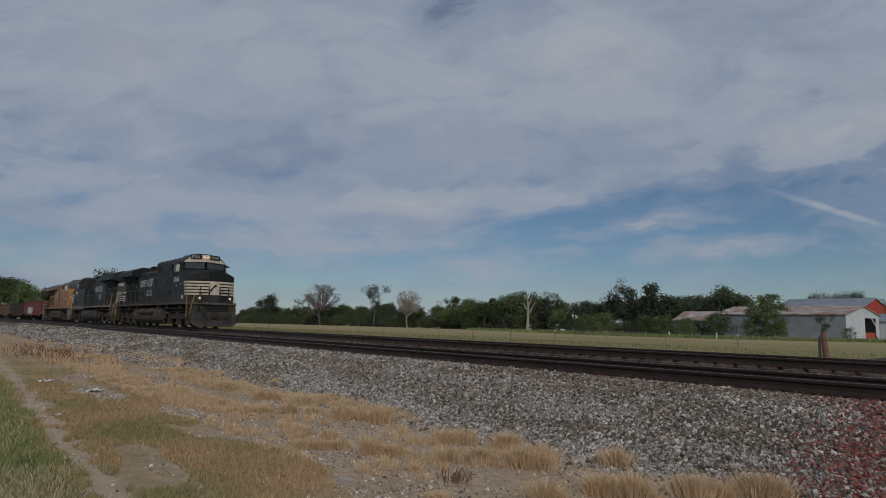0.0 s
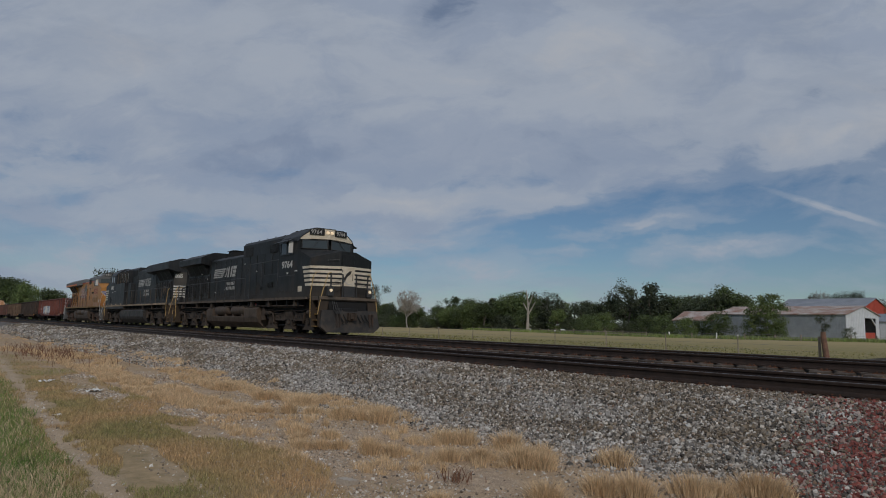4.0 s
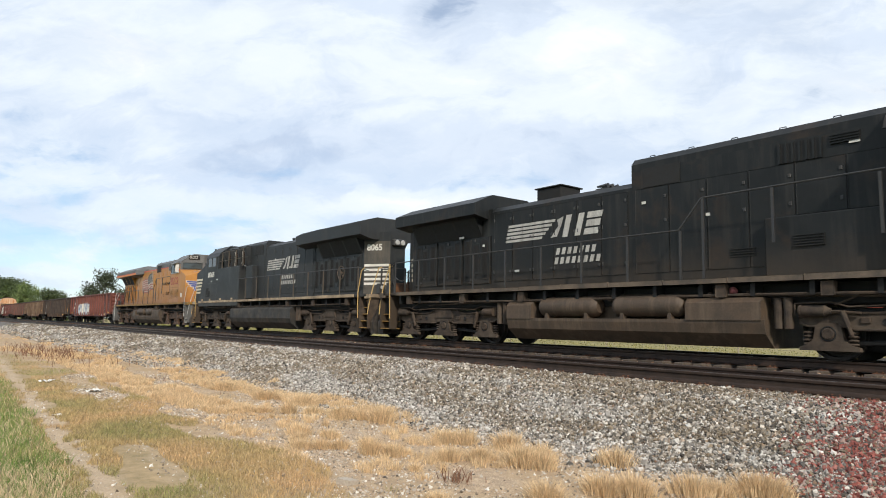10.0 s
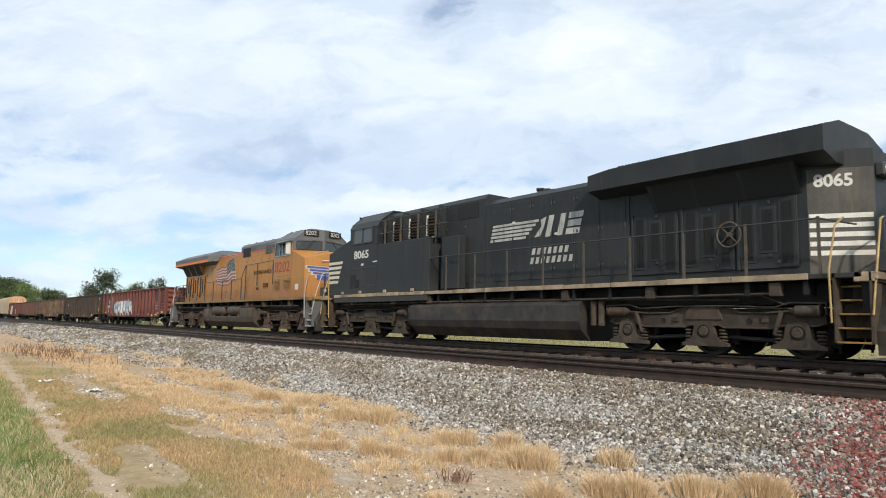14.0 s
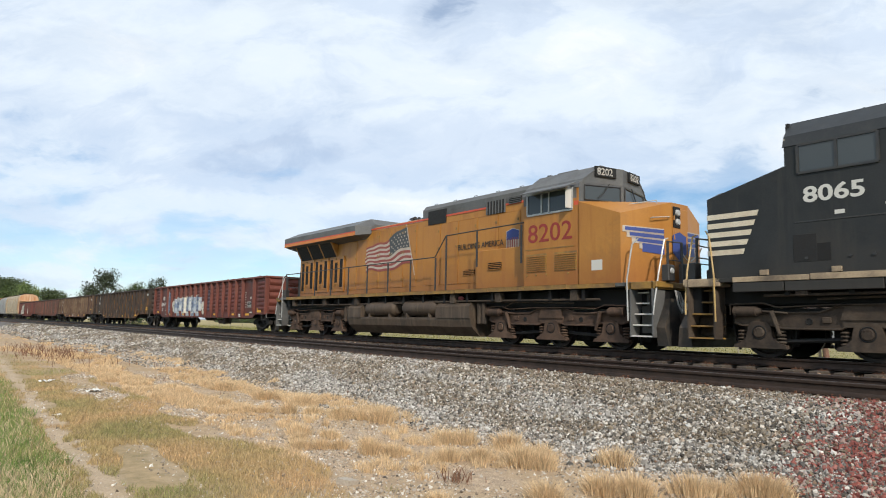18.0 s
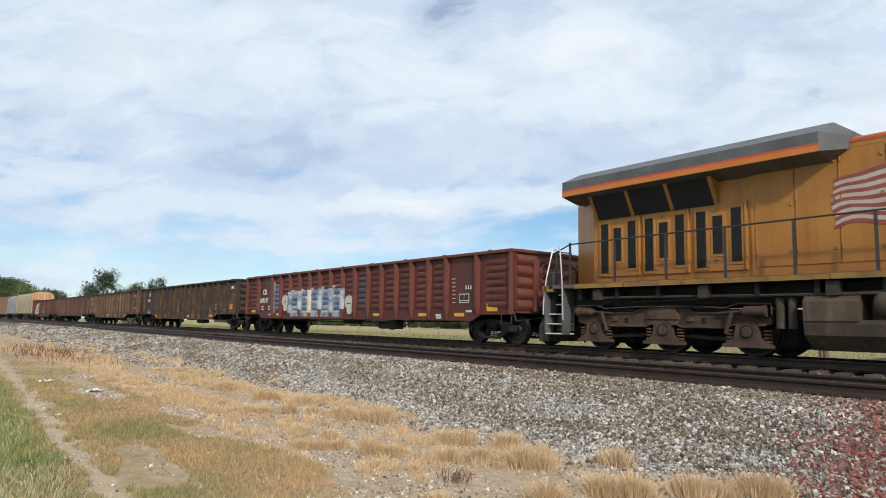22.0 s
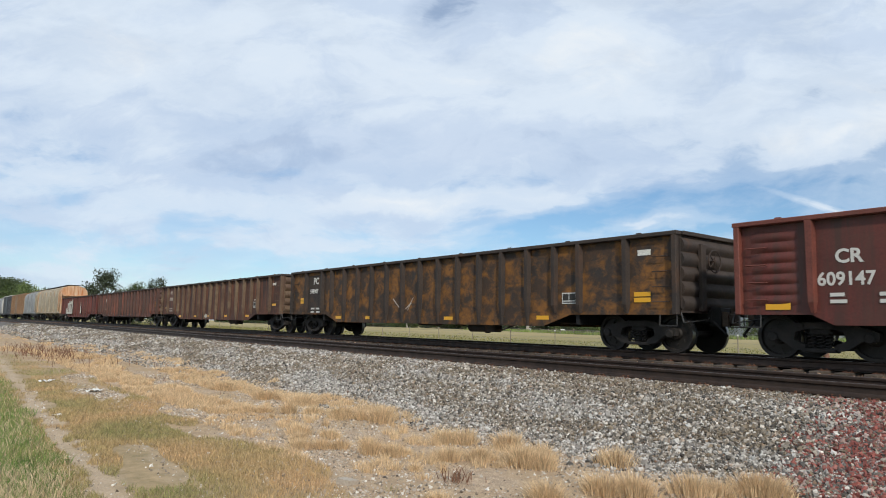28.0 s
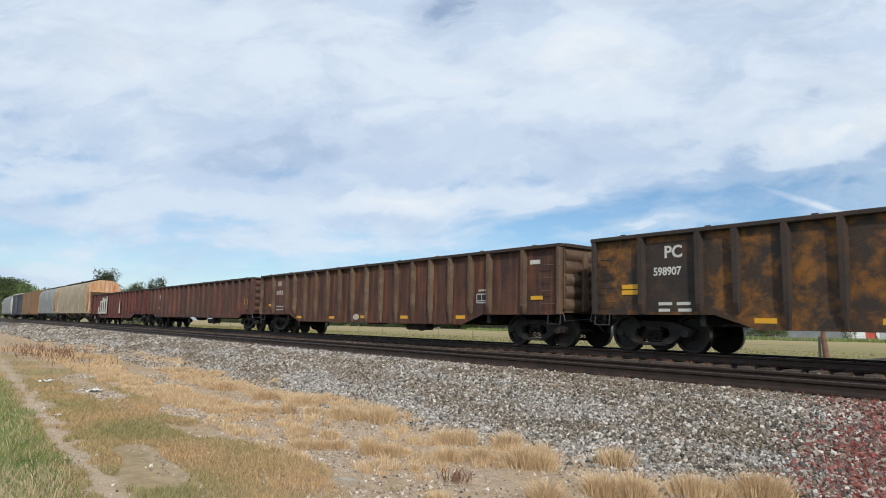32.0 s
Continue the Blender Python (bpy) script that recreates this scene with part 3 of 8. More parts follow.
def loco_truck(parent, xc, out, dirt=GRIME):
    """Three-axle truck: a cast beam over flared journal boxes, with springs and brake cylinders. out: +1 towards the near end."""
    t = new("truck")
    t.parent = parent
    t.matrix_basis = pose(xc, 0, 0)
    top = [(-2.62, 0.86), (-2.40, 0.95), (-0.85, 0.97), (-0.55, 1.08), (0.55, 1.08), (0.85, 0.97), (2.40, 0.95), (2.62, 0.86)]
    bot = [(2.62, 0.72), (2.45, 0.66), (1.75, 0.66), (1.60, 0.60), (0.48, 0.60), (0.36, 0.66), (-0.36, 0.66), (-0.48, 0.60), (-1.60, 0.60), (-1.75, 0.66), (-2.45, 0.66), (-2.62, 0.72)]
    for s in (-1, 1):
        def yy(a, b):
            return sorted((s * a, s * b))
        part("side_frame", M().prism(top + bot, *yy(1.04, 1.16), "y"), dirt, t, "dusty cast steel side frame")
        part("frame_flange", M().tube([(a, s * 1.17, b - 0.02) for a, b in top], 0.026, 6), dirt, t)
        part("frame_flange", M().tube([(a, s * 1.17, b + 0.02) for a, b in bot], 0.024, 6), dirt, t)
        m = M().prism([(-0.46, 0.80), (0.46, 0.80), (0.36, 1.09), (-0.36, 1.09)], *yy(1.15, 1.22), "y")
        m.prism([(-0.40, 0.66), (0.40, 0.66), (0.46, 0.80), (-0.46, 0.80)], *yy(1.15, 1.19), "y")
        part("centre_boss", m, dirt, t)
        for k in (-1.06, 1.06):
            # a hole drawn as a black disc, its inner shade in the colour
            part("frame_pocket", M().lathe([(0.0, s * 1.163), (0.055, s * 1.163), (0.062, s * 1.175), (0.075, s * 1.16)], (k, 0, 0.77), "y", 12), DARK, t)
            part("frame_lug", M().box(k - 0.42, k - 0.26, *yy(1.15, 1.2), 0.74, 0.86, 0.01), dirt, t)
        for k in (-2.07, 0, 2.07):
            j = M()
            j.prism([(k - 0.56, 0.20), (k + 0.56, 0.20), (k + 0.55, 0.27), (k + 0.40, 0.32), (k + 0.29, 0.42), (k + 0.23, 0.70), (k + 0.16, 0.75), (k - 0.16, 0.75), (k - 0.23, 0.70), (k - 0.29, 0.42), (k - 0.40, 0.32), (k - 0.55, 0.27)], *yy(1.06, 1.2), "y")
            jb = part("journal_box", j, dirt, t, "flared cast journal box")
            j = M().lathe([(0.0, s * 1.235), (0.10, s * 1.235), (0.115, s * 1.222), (0.12, s * 1.19)], (k, 0, 0.533), "y", 18)
            for q in range(6):
                w = q * math.pi / 3
                j.cyl((k + 0.08 * math.cos(w), s * 1.23, 0.533 + 0.08 * math.sin(w)), (k + 0.08 * math.cos(w), s * 1.248, 0.533 + 0.08 * math.sin(w)), 0.014, 6)
            part("journal_cap", j, dirt, jb, smooth=True)
            part("cap_ring", M().lathe([(0.125, s * 1.203), (0.14, s * 1.212), (0.155, s * 1.203)], (k, 0, 0.533), "y", 18), DARK, jb)
            for e in (-0.42, 0.42):
                if abs(k + e) < 2.6:
                    m = M()
                    for q in range(4):
                        m.lathe([(0.0, 0.305 + 0.075 * q), (0.085, 0.31 + 0.075 * q), (0.10, 0.33 + 0.075 * q), (0.085, 0.35 + 0.075 * q), (0.05, 0.36 + 0.075 * q)], (k + e, s * 1.09, 0), "z", 10)
                    part("coil_spring", m, dirt, t)
            # gear behind the frame is near-black, shade put into its colour
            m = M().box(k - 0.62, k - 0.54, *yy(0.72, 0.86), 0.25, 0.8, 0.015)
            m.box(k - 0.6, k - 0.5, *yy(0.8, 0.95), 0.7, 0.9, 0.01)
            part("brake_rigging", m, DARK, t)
        for d in (-1, 1):   # brake cylinders on top of the beam's ends
            m = M().cyl((d * 2.52, s * 1.24, 0.98), (d * 2.08, s * 1.24, 0.98), 0.115, 14)
            m.cyl((d * 2.52, s * 1.24, 0.98), (d * 2.56, s * 1.24, 0.98), 0.13, 14)
            m.cyl((d * 2.08, s * 1.24, 0.98), (d * 1.98, s * 1.24, 0.98), 0.10, 14, 0.05)
            m.cyl((d * 1.98, s * 1.24, 0.98), (d * 1.45, s * 1.24, 0.94), 0.025, 6)
            part("brake_cylinder", m, dirt, t, smooth=True)
            m = M().cyl((d * 1.62, s * 1.24, 0.50), (d * 1.78, s * 1.25, 0.98), 0.04, 8)
            m.cyl((d * 1.68, s * 1.24, 0.68), (d * 1.78, s * 1.25, 0.98), 0.055, 8)
            part("damper", m, dirt, t)
            part("traction_link", M().tube([(d * 0.5, s * 1.0, 0.42), (d * 1.6, s * 1.0, 0.36)], 0.05, 6), DARK, t)
        m = M().tube([(-2.66, s * 1.26, 0.9), (-2.66, s * 1.26, 1.13), (-1.95, s * 1.26, 1.15), (-1.65, s * 1.25, 1.06), (-0.6, s * 1.25, 1.10), (0.6, s * 1.25, 1.10), (1.65, s * 1.25, 1.06), (1.95, s * 1.26, 1.15), (2.66, s * 1.26, 1.13), (2.66, s * 1.26, 0.9)], 0.018, 5)
        part("brake_pipe", m, dirt, t)
        part("brake_pipe", M().tube([(-1.9, s * 1.25, 1.10), (-1.4, s * 1.25, 1.30), (-0.4, s * 1.2, 1.35)], 0.018, 5), dirt, t)
        part("sand_hose", M().tube([(out * 2.7, s * 0.95, 1.2), (out * 2.78, s * 0.9, 0.6), (out * 2.7, s * 0.8, 0.15)], 0.03, 6), DARK, t)
    # bolster coloured near-black to carry the shade between the wheels
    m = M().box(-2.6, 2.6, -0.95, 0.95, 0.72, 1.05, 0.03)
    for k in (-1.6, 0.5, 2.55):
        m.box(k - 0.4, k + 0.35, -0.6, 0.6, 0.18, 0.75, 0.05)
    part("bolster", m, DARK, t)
    for k in (-2.07, 0, 2.07):
        wheelset(t, k, 0.533)
    return t


def steps(parent, x0, x1, near_y, z0, z1, n, mat, tread_mat, facing):
    """A corner stair: two stringers and n open treads climbing inwards."""
    g = new("stairwell")
    g.parent = parent
    s = near_y
    m = M()
    for x in (x0, x1):
        m.prism([(s * 1.5, z0), (s * 1.5, z1), (s * 0.95, z1), (s * 1.2, z0)], x - 0.02, x + 0.02, "x")
    part("stringer", m, mat, g)
    m = M().box(x0, x1, s * 1.0 - 0.02, s * 1.0 + 0.02, z0 + 0.1, z1, 0)
    part("riser_plate", m, mat, g)
    for i in range(n):
        z = z0 + (z1 - z0) * i / n
        off = 0.07 * i
        part("tread", M().box(x0, x1, min(s * (1.5 - off), s * 1.02), max(s * (1.5 - off), s * 1.02), z, z + 0.035, 0.006), tread_mat, g)
    return g


def coupler(parent, x, d):
    m = M()
    m.box(min(x, x + d * -0.9), max(x, x - d * 0.9), -0.1, 0.1, 0.72, 0.95, 0.02)
    m.prism([(x - d * 0.05, -0.17), (x - d * 0.32, -0.17), (x - d * 0.38, 0.15), (x - d * 0.2, 0.2), (x + d * 0.06, 0.19), (x + d * 0.09, 0.07), (x - d * 0.1, 0.02)], 0.66, 1.0, "z")
    return part("coupler", m, GRIME, parent, "rusty knuckle coupler")


def hose(parent, x, d, y, z=0.95, name="air_hose"):
    m = M()
    pts = [(x + d * 0.42 * math.sin(k), y + 0.05 * k, z - 0.42 * math.sin(k * 0.75 + 0.2)) for k in np.linspace(0, 2.2, 9)]
    m.tube(pts, 0.03, 6)
    return part(name, m, DARK, parent)


LATCH = {k: M().box(-0.03, 0.03, -0.016, 0.016, 0, 0.08, 0.006).mesh("latch", a) for k, a in ((True, HANDB), (False, SILLY))}
HINGE = {k: M().cyl((0, 0, 0), (0, 0, 0.1), 0.016, 6).mesh("hinge", a) for k, a in ((True, HANDB), (False, SILLY))}


def loco(style, c, flip):
    ns = style != "up"
    near = 1 if flip else -1
    label = {"dash": "black diesel locomotive with cream nose stripes leading the train",
             "evo": "faded black diesel locomotive running backwards, coupled behind the leader",
             "up": "weathered yellow and grey diesel locomotive with a waving flag painting"}[style]
    t = thing("diesel_locomotive", label, "locomotive", "locomotives of the train", at=pose(c, YF, 0, 0, 0, 180 if flip else 0))
    MOVERS.append((t, c, flip))
    BODY = {"dash": BLACK, "evo": GREYBLACK, "up": YELLOW}[style]
    TOP = {"dash": BLACK, "evo": GREYBLACK, "up": UPGREY}[style]
    SILL = {"dash": SILLB, "evo": SILLW, "up": SILLY}[style]
    RAILC = HANDB
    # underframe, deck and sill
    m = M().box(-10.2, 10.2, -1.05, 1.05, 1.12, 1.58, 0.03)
    # shade under the deck is painted in as near-black
    part("underframe", m, DARK, t, "black underframe with the shade below the deck in its colour")
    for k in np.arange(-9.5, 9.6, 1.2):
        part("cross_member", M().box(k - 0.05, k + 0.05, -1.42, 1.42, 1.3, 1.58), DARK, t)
    m = M().box(-10.55, 10.0, -1.5, 1.5, 1.6, 1.7, 0.012)
    part("walkway", m, BODY if ns else UPGREY, t)
    for s in (-1, 1):
        for a in np.arange(-9.6, 9.6, 1.6):
            part("side_sill", M().box(a + 0.01, a + 1.59, s * 1.47, s * 1.53, 1.59, 1.71 + 0.01 * math.sin(a * 3), 0.006), SILL, t)
        m = M()
        for k in (-8.9, -5.9, -3.2, 3.0, 5.2, 8.2):
            m.box(k - 0.12, k + 0.12, s * 1.3, s * 1.46, 1.28, 1.56, 0.01)
        m.tube([(-9, s * 1.36, 1.34), (-3.5, s * 1.38, 1.30), (3.5, s * 1.38, 1.33), (9, s * 1.36, 1.30)], 0.03, 6)
        m.tube([(-8, s * 1.2, 1.22), (0, s * 1.2, 1.40), (8, s * 1.22, 1.22)], 0.024, 6)
        part("sill_piping", m, GRIME, t)
    # nose
    m = M()
    plan = [(8.40, -1.5, 3.95), (9.78, -1.5, 3.47), (10.45, -0.3, 3.80), (10.45, 0.45, 3.80), (10.15, 1.5, 3.47), (8.40, 1.5, 3.95)]
    facets = {-1: (Vector((9.784, -1.504, 0)), Vector((10.455, -0.30, 0))), 1: (Vector((10.154, 1.504, 0)), Vector((10.455, 0.45, 0)))}
    bot = [(x, y, 1.7) for x, y, z in plan]
    ring = plan
    n = len(m.v)
    m.v += bot + ring + [(8.40, -0.5, 4.03), (8.40, 0.5, 4.03)]
    for i in range(6):
        j = (i + 1) % 6
        m.face(n + i, n + j, n + 6 + j, n + 6 + i)
    m.face(n + 6, n + 7, n + 8, n + 12)
    m.face(n + 12, n + 8, n + 9, n + 13)
    m.face(n + 13, n + 9, n + 10, n + 11)
    m.face(n + 6, n + 12, n + 13, n + 11)
    m.face(*(n + i for i in range(5, -1, -1)))
    nose = part("nose", m, BODY, t, "wide safety nose of the cab")
    part("nose_door", M().box(10.43, 10.48, -0.24, 0.40, 1.75, 3.66, 0.012), BODY, nose)
    for z in (2.2, 2.9, 3.4):
        part("hinge", M().cyl((10.49, -0.23, z - 0.06), (10.49, -0.23, z + 0.06), 0.02, 6), BODY, nose)
    m = M()
    m.tube([(10.48, 0.28, 2.5), (10.54, 0.28, 2.5), (10.54, 0.28, 2.75), (10.48, 0.28, 2.75)], 0.012, 5)
    part("door_handle", m, BODY, nose)
    m = M()
    m.tube([(9.55, -1.0, 3.6), (9.55, -1.0, 3.76), (10.2, -0.55, 3.86), (10.2, -0.55, 3.7)], 0.014, 5)
    part("grab_iron", m, HANDB if ns else HANDW, nose)
    m = M()
    m.tube([(10.20, -0.82, 3.36), (10.29, -0.86, 3.37), (10.49, -0.42, 3.41), (10.40, -0.38, 3.40)], 0.014, 5)
    part("grab_iron", m, HANDB if ns else HANDW, nose)
    # cab
    sec = [(-1.5, 1.7), (1.5, 1.7), (1.5, 4.34), (1.36, 4.58), (0.8, 5.0), (-0.8, 5.0), (-1.36, 4.58), (-1.5, 4.34)]
    front = lambda y, o=0.0: 8.74 - 0.215 * abs(y) + o
    cab = part("cab", M().loft([[(6.35, y, z) for y, z in sec], [(front(y), y, z) for y, z in sec]]), BODY, t, "crew cab with side windows")
    rs = [(1.515, 4.34), (1.37, 4.595), (0.8, 5.02), (-0.8, 5.02), (-1.37, 4.595), (-1.515, 4.34), (-1.49, 4.33), (-1.35, 4.57), (-0.79, 4.99), (0.79, 4.99), (1.35, 4.57), (1.49, 4.33)]
    part("cab_roof", M().loft([[(6.3, y, z) for y, z in rs], [(front(y, 0.03), y, z) for y, z in rs]]), TOP, cab)
    m = M()
    m.box(6.9, 7.7, -0.7, -0.1, 5.02, 5.09, 0.03)
    m.box(7.85, 8.35, -0.55, 0.55, 5.02, 5.1, 0.03)
    m.cyl((7.3, 0.35, 5.0), (7.3, 0.35, 5.16), 0.03, 6)
    m.box(6.6, 6.75, -0.8, -0.3, 5.0, 5.06, 0.01)
    part("roof_antenna_plate", m, TOP, cab)
    if style == "up":
        for s in (-1, 1):
            part("upper_paint_band", M().box(6.34, 8.35, s * 1.498, s * 1.504, 4.06, 4.36), UPGREY, cab)
            part("red_band", M().box(8.26, 8.41, s * 1.499, s * 1.507, 3.86, 3.98), REDLINE, cab)
        for s in (-1, 1):
            m = M()
            plate(m, (front(0), 0.0), (front(1.49), s * 1.49), (3.98, 4.6), (3.9, 4.5), (0.978, s * 0.21), 0.004)
            part("front_paint_band", m, UPGREY, cab)
    for s in (-1, 1):
        nn = (0.978, s * 0.21)
        m = M()
        plate(m, (front(0), 0.0), (front(0.8), s * 0.8), (4.52, 5.0), (4.50, 4.99), nn, 0.01)
        plate(m, (front(0.8), s * 0.8), (front(1.42), s * 1.42), (4.50, 4.99), (4.45, 4.52), nn, 0.01)
        part("eyebrow_panel", m, CREAM if ns else UPGREY, cab, "pale panel over the windshield" if ns else "")
        w = new("windshield")
        w.parent = cab
        m = M()
        plate(m, (front(0.1), s * 0.1), (front(1.32), s * 1.32), (4.04, 4.47), (4.02, 4.42), nn, 0.012)
        part("pane", m, GLASS, w)
        m = M()
        loop = [(front(y, 0.02), s * y, z) for y, z in ((0.1, 4.04), (1.32, 4.02), (1.32, 4.42), (0.1, 4.47), (0.1, 4.04))]
        m.tube(loop, 0.022, 5)
        part("gasket", m, HANDB, w)
        m = M()
        m.tube([(front(0.5, 0.04), s * 0.5, 4.52), (front(0.7, 0.05), s * 0.7, 4.25), (front(0.9, 0.05), s * 0.9, 4.08)], 0.013, 4)
        part("wiper", m, HANDB, w)
        b = new("number_board")
        b.parent = cab
        m = M()
        plate(m, (front(0.28), s * 0.28), (front(0.98), s * 0.98), (4.70, 4.98), (4.70, 4.98), nn, 0.07, 0.0)
        part("board", m, DARK, b)
        tx = {"dash": "9764", "evo": "8065", "up": "8202"}[style]
        ys = 0.33 if s > 0 else -0.94
        words(tx, 0.28, pose(front(ys) + 0.078 * nn[0], ys + 0.078 * nn[1], 4.745, 90, 0, 90 + s * 12.1), FADEDW, b, "road_number", squeeze=0.98, bold=0.003)
    m = M()
    for s in (-1, 1):
        if style == "dash":
            m.lathe([(0.0, 8.80), (0.055, 8.80), (0.075, 8.78), (0.085, 8.7)], (0, s * 0.11, 4.82), "x", 14)
        else:
            m.lathe([(0.0, 10.55), (0.07, 10.55), (0.09, 10.52), (0.1, 10.44)], (0, -0.1, 3.42 + s * 0.12), "x", 14)
    if style != "dash":
        part("headlight_plate", M().box(10.45, 10.50, -0.24, 0.04, 3.15, 3.7, 0.01), DARK, nose)
    part("headlight", m, LAMP if style == "dash" else HANDW, cab, "lit twin headlight" if style == "dash" else "unlit twin headlight")
    for s in (-1, 1):
        win = new("side_window")
        win.parent = cab
        x0, x1, z0, z1 = {"dash": (6.55, 7.95, 3.79, 4.36), "evo": (6.7, 8.15, 3.75, 4.32), "up": (6.5, 8.2, 3.76, 4.36)}[style]
        part("pane", M().box(x0, x1, s * 1.5, s * 1.506, z0, z1), GLASS, win)
        m = M()
        for a in (x0, x0 + (x1 - x0) / 3, (x0 + x1) / 2, x1) if style == "up" else (x0, (x0 + x1) / 2, x1):
            m.box(a - 0.025, a + 0.025, s * 1.5, s * 1.53, z0, z1)
        m.box(x0, x1, s * 1.5, s * 1.53, z0 - 0.03, z0 + 0.02)
        m.box(x0, x1, s * 1.5, s * 1.53, z1 - 0.02, z1 + 0.03)
        part("window_frame", m, HANDW if style == "up" else HANDB, win)
        if style != "evo":
            m = M().prism([(s * 1.5, 4.46), (s * 1.92, 4.30), (s * 1.92, 4.33), (s * 1.5, 4.50)], x0 + 0.05, x1 + 0.12, "x")
            part("sun_visor", m, TOP, win)
            m = M().box(x1 - 0.05, x1 - 0.01, s * 1.52, s * 1.72, z0 + 0.02, z1 + 0.02, 0.008)
            part("wind_deflector", m, WTEXT, win, "white-framed mirror beside the window")
    # electrical cabinet hood behind the cab, engine hood, radiator section
    rise = {"dash": 0.38, "evo": 0.6, "up": 0.62}[style]
    zt = {"dash": 4.35, "evo": 4.62, "up": 4.47}[style]
    split = 4.38 if style == "up" else 4.6
    m = M().box(rise, 6.35, -1.0, 1.0, 1.7, split)
    high = part("electrical_hood", m, BODY, t)
    crest = 4.93 if style == "dash" else 4.86
    m = M().prism([(-1.0, split), (1.0, split), (1.0, crest - 0.16), (0.86, crest), (-0.86, crest), (-1.0, crest - 0.16)], rise, 6.35, "x")
    part("hood_top", m, TOP, high)
    m = M().box(3.9, 6.35, -1.22, 1.22, 1.7, 2.95, 0.02)
    part("battery_box", m, BODY, high)
    wx0, wx1 = {"dash": (-9.75, -5.2), "evo": (-10.0, -4.1), "up": (-10.0, -3.3)}[style]
    m = M().prism([(-0.98, 1.7), (0.98, 1.7), (0.98, zt - 0.16), (0.78, zt), (-0.78, zt), (-0.98, zt - 0.16)], -5.0, rise, "x")
    eng = part("engine_hood", m, BODY, t)
    m = M().prism([(-9.4, -0.95), (-10.45, -0.36), (-10.45, 0.36), (-9.4, 0.95), (-5.0, 0.95), (-5.0, -0.95)], 1.7, 4.3, "z")
    rad = part("radiator_hood", m, BODY, t, "rear radiator compartment with screens")
    # the overhanging radiator wings
    if style == "evo":
        secs = []
        for x, lift in ((wx0, 0.0), (-6.3, 0.0), (-4.8, -0.02), (wx1, -0.1)):
            secs.append([(x, -1.55, 4.14), (x, -1.55, 4.66 + lift), (x, -0.75, 4.90 + lift), (x, 0.75, 4.90 + lift), (x, 1.55, 4.66 + lift), (x, 1.55, 4.14), (x, 0.95, 3.98), (x, -0.95, 3.98)])
    else:
        e0, e1 = (4.10, 4.48) if style == "dash" else (4.12, 4.52)
        secs = [[(x, -1.55, e0), (x, -1.55, e1), (x, -0.8, e1 + 0.34), (x, 0.8, e1 + 0.34), (x, 1.55, e1), (x, 1.55, e0), (x, 0.95, 3.98), (x, -0.95, 3.98)] for x in (wx0, wx1)]
        if style == "up":
            secs.append([(wx1 + 0.35, -1.0, 4.2), (wx1 + 0.35, -1.0, 4.48), (wx1 + 0.35, -0.8, 4.6), (wx1 + 0.35, 0.8, 4.6), (wx1 + 0.35, 1.0, 4.48), (wx1 + 0.35, 1.0, 4.2), (wx1 + 0.35, 0.9, 3.98), (wx1 + 0.35, -0.9, 3.98)])
    part("radiator_wing", M().loft(secs), TOP, rad, "overhanging radiator roof")
    if style == "up":
        for s in (-1, 1):
            part("orange_band", M().box(wx0 - 0.002, wx1, s * 1.549, s * 1.556, 4.12, 4.24), ORANGE, rad)
            part("red_band", M().box(wx0 - 0.002, wx1, s * 1.549, s * 1.557, 4.24, 4.29), REDLINE, rad)
    m = M()
    for k in np.arange(wx0 + 0.3, wx1 - 0.3, 0.11):
        m.box(k, k + 0.05, -0.6, 0.6, secs[0][2][2], secs[0][2][2] + 0.05)
    part("radiator_grille", m, UPGREY if style == "up" else GREYBLACK, rad)
    # intake screens under the wings and tall service doors
    for s in (-1, 1):
        m = M()
        m.prism([(s * 0.97, 3.45), (s * 1.30, 4.08), (s * 0.97, 4.08)], wx0 + 0.75, wx0 + 4.2, "x")
        part("intake_screen", m, SCREEN, rad, "black mesh radiator intake")
        for k in (wx0 + 0.75, wx0 + 1.9, wx0 + 3.05, wx0 + 4.2):
            part("intake_post", M().prism([(s * 0.97, 3.45), (s * 1.32, 4.1), (s * 0.97, 4.1)], k - 0.05, k + 0.05, "x"), BODY, rad)
        for k in (-9.2, -7.82, -6.4):
            d = part("service_door", M().box(k, k + 1.28, *sorted((s * 0.95, s * 0.985)), 1.9, 3.42, 0.01), BODY, rad)
            for a, z0, z1 in ((0.06, 2.0, 3.32), (0.47, 2.3, 3.18), (0.92, 2.1, 3.32)):
                part("door_leaf", M().box(k + a - 0.03, k + a + 0.33, *sorted((s * 0.98, s * 1.0)), z0 - 0.07, z1 + 0.06, 0.006), BODY, d)
                part("grille", M().box(k + a + 0.03, k + a + 0.27, *sorted((s * 0.99, s * 1.004)), z0, z1), SCREEN, d)
                m = M()
                for q in np.arange(k + a + 0.05, k + a + 0.26, 0.045):
                    m.box(q, q + 0.012, *sorted((s * 1.0, s * 1.012)), z0, z1)
                part("grille_bar", m, DARK, d)
            for a, z in ((0.58, 2.14), (0.58, 3.3), (0.40, 2.0)):
                part("latch", LATCH[ns], None, d, at=pose(k + a, s * 1.0, z))
            part("door_edge", M().box(k + 1.26, k + 1.32, *sorted((s * 0.95, s * 1.02)), 1.9, 3.44, 0.008), BODY, d)
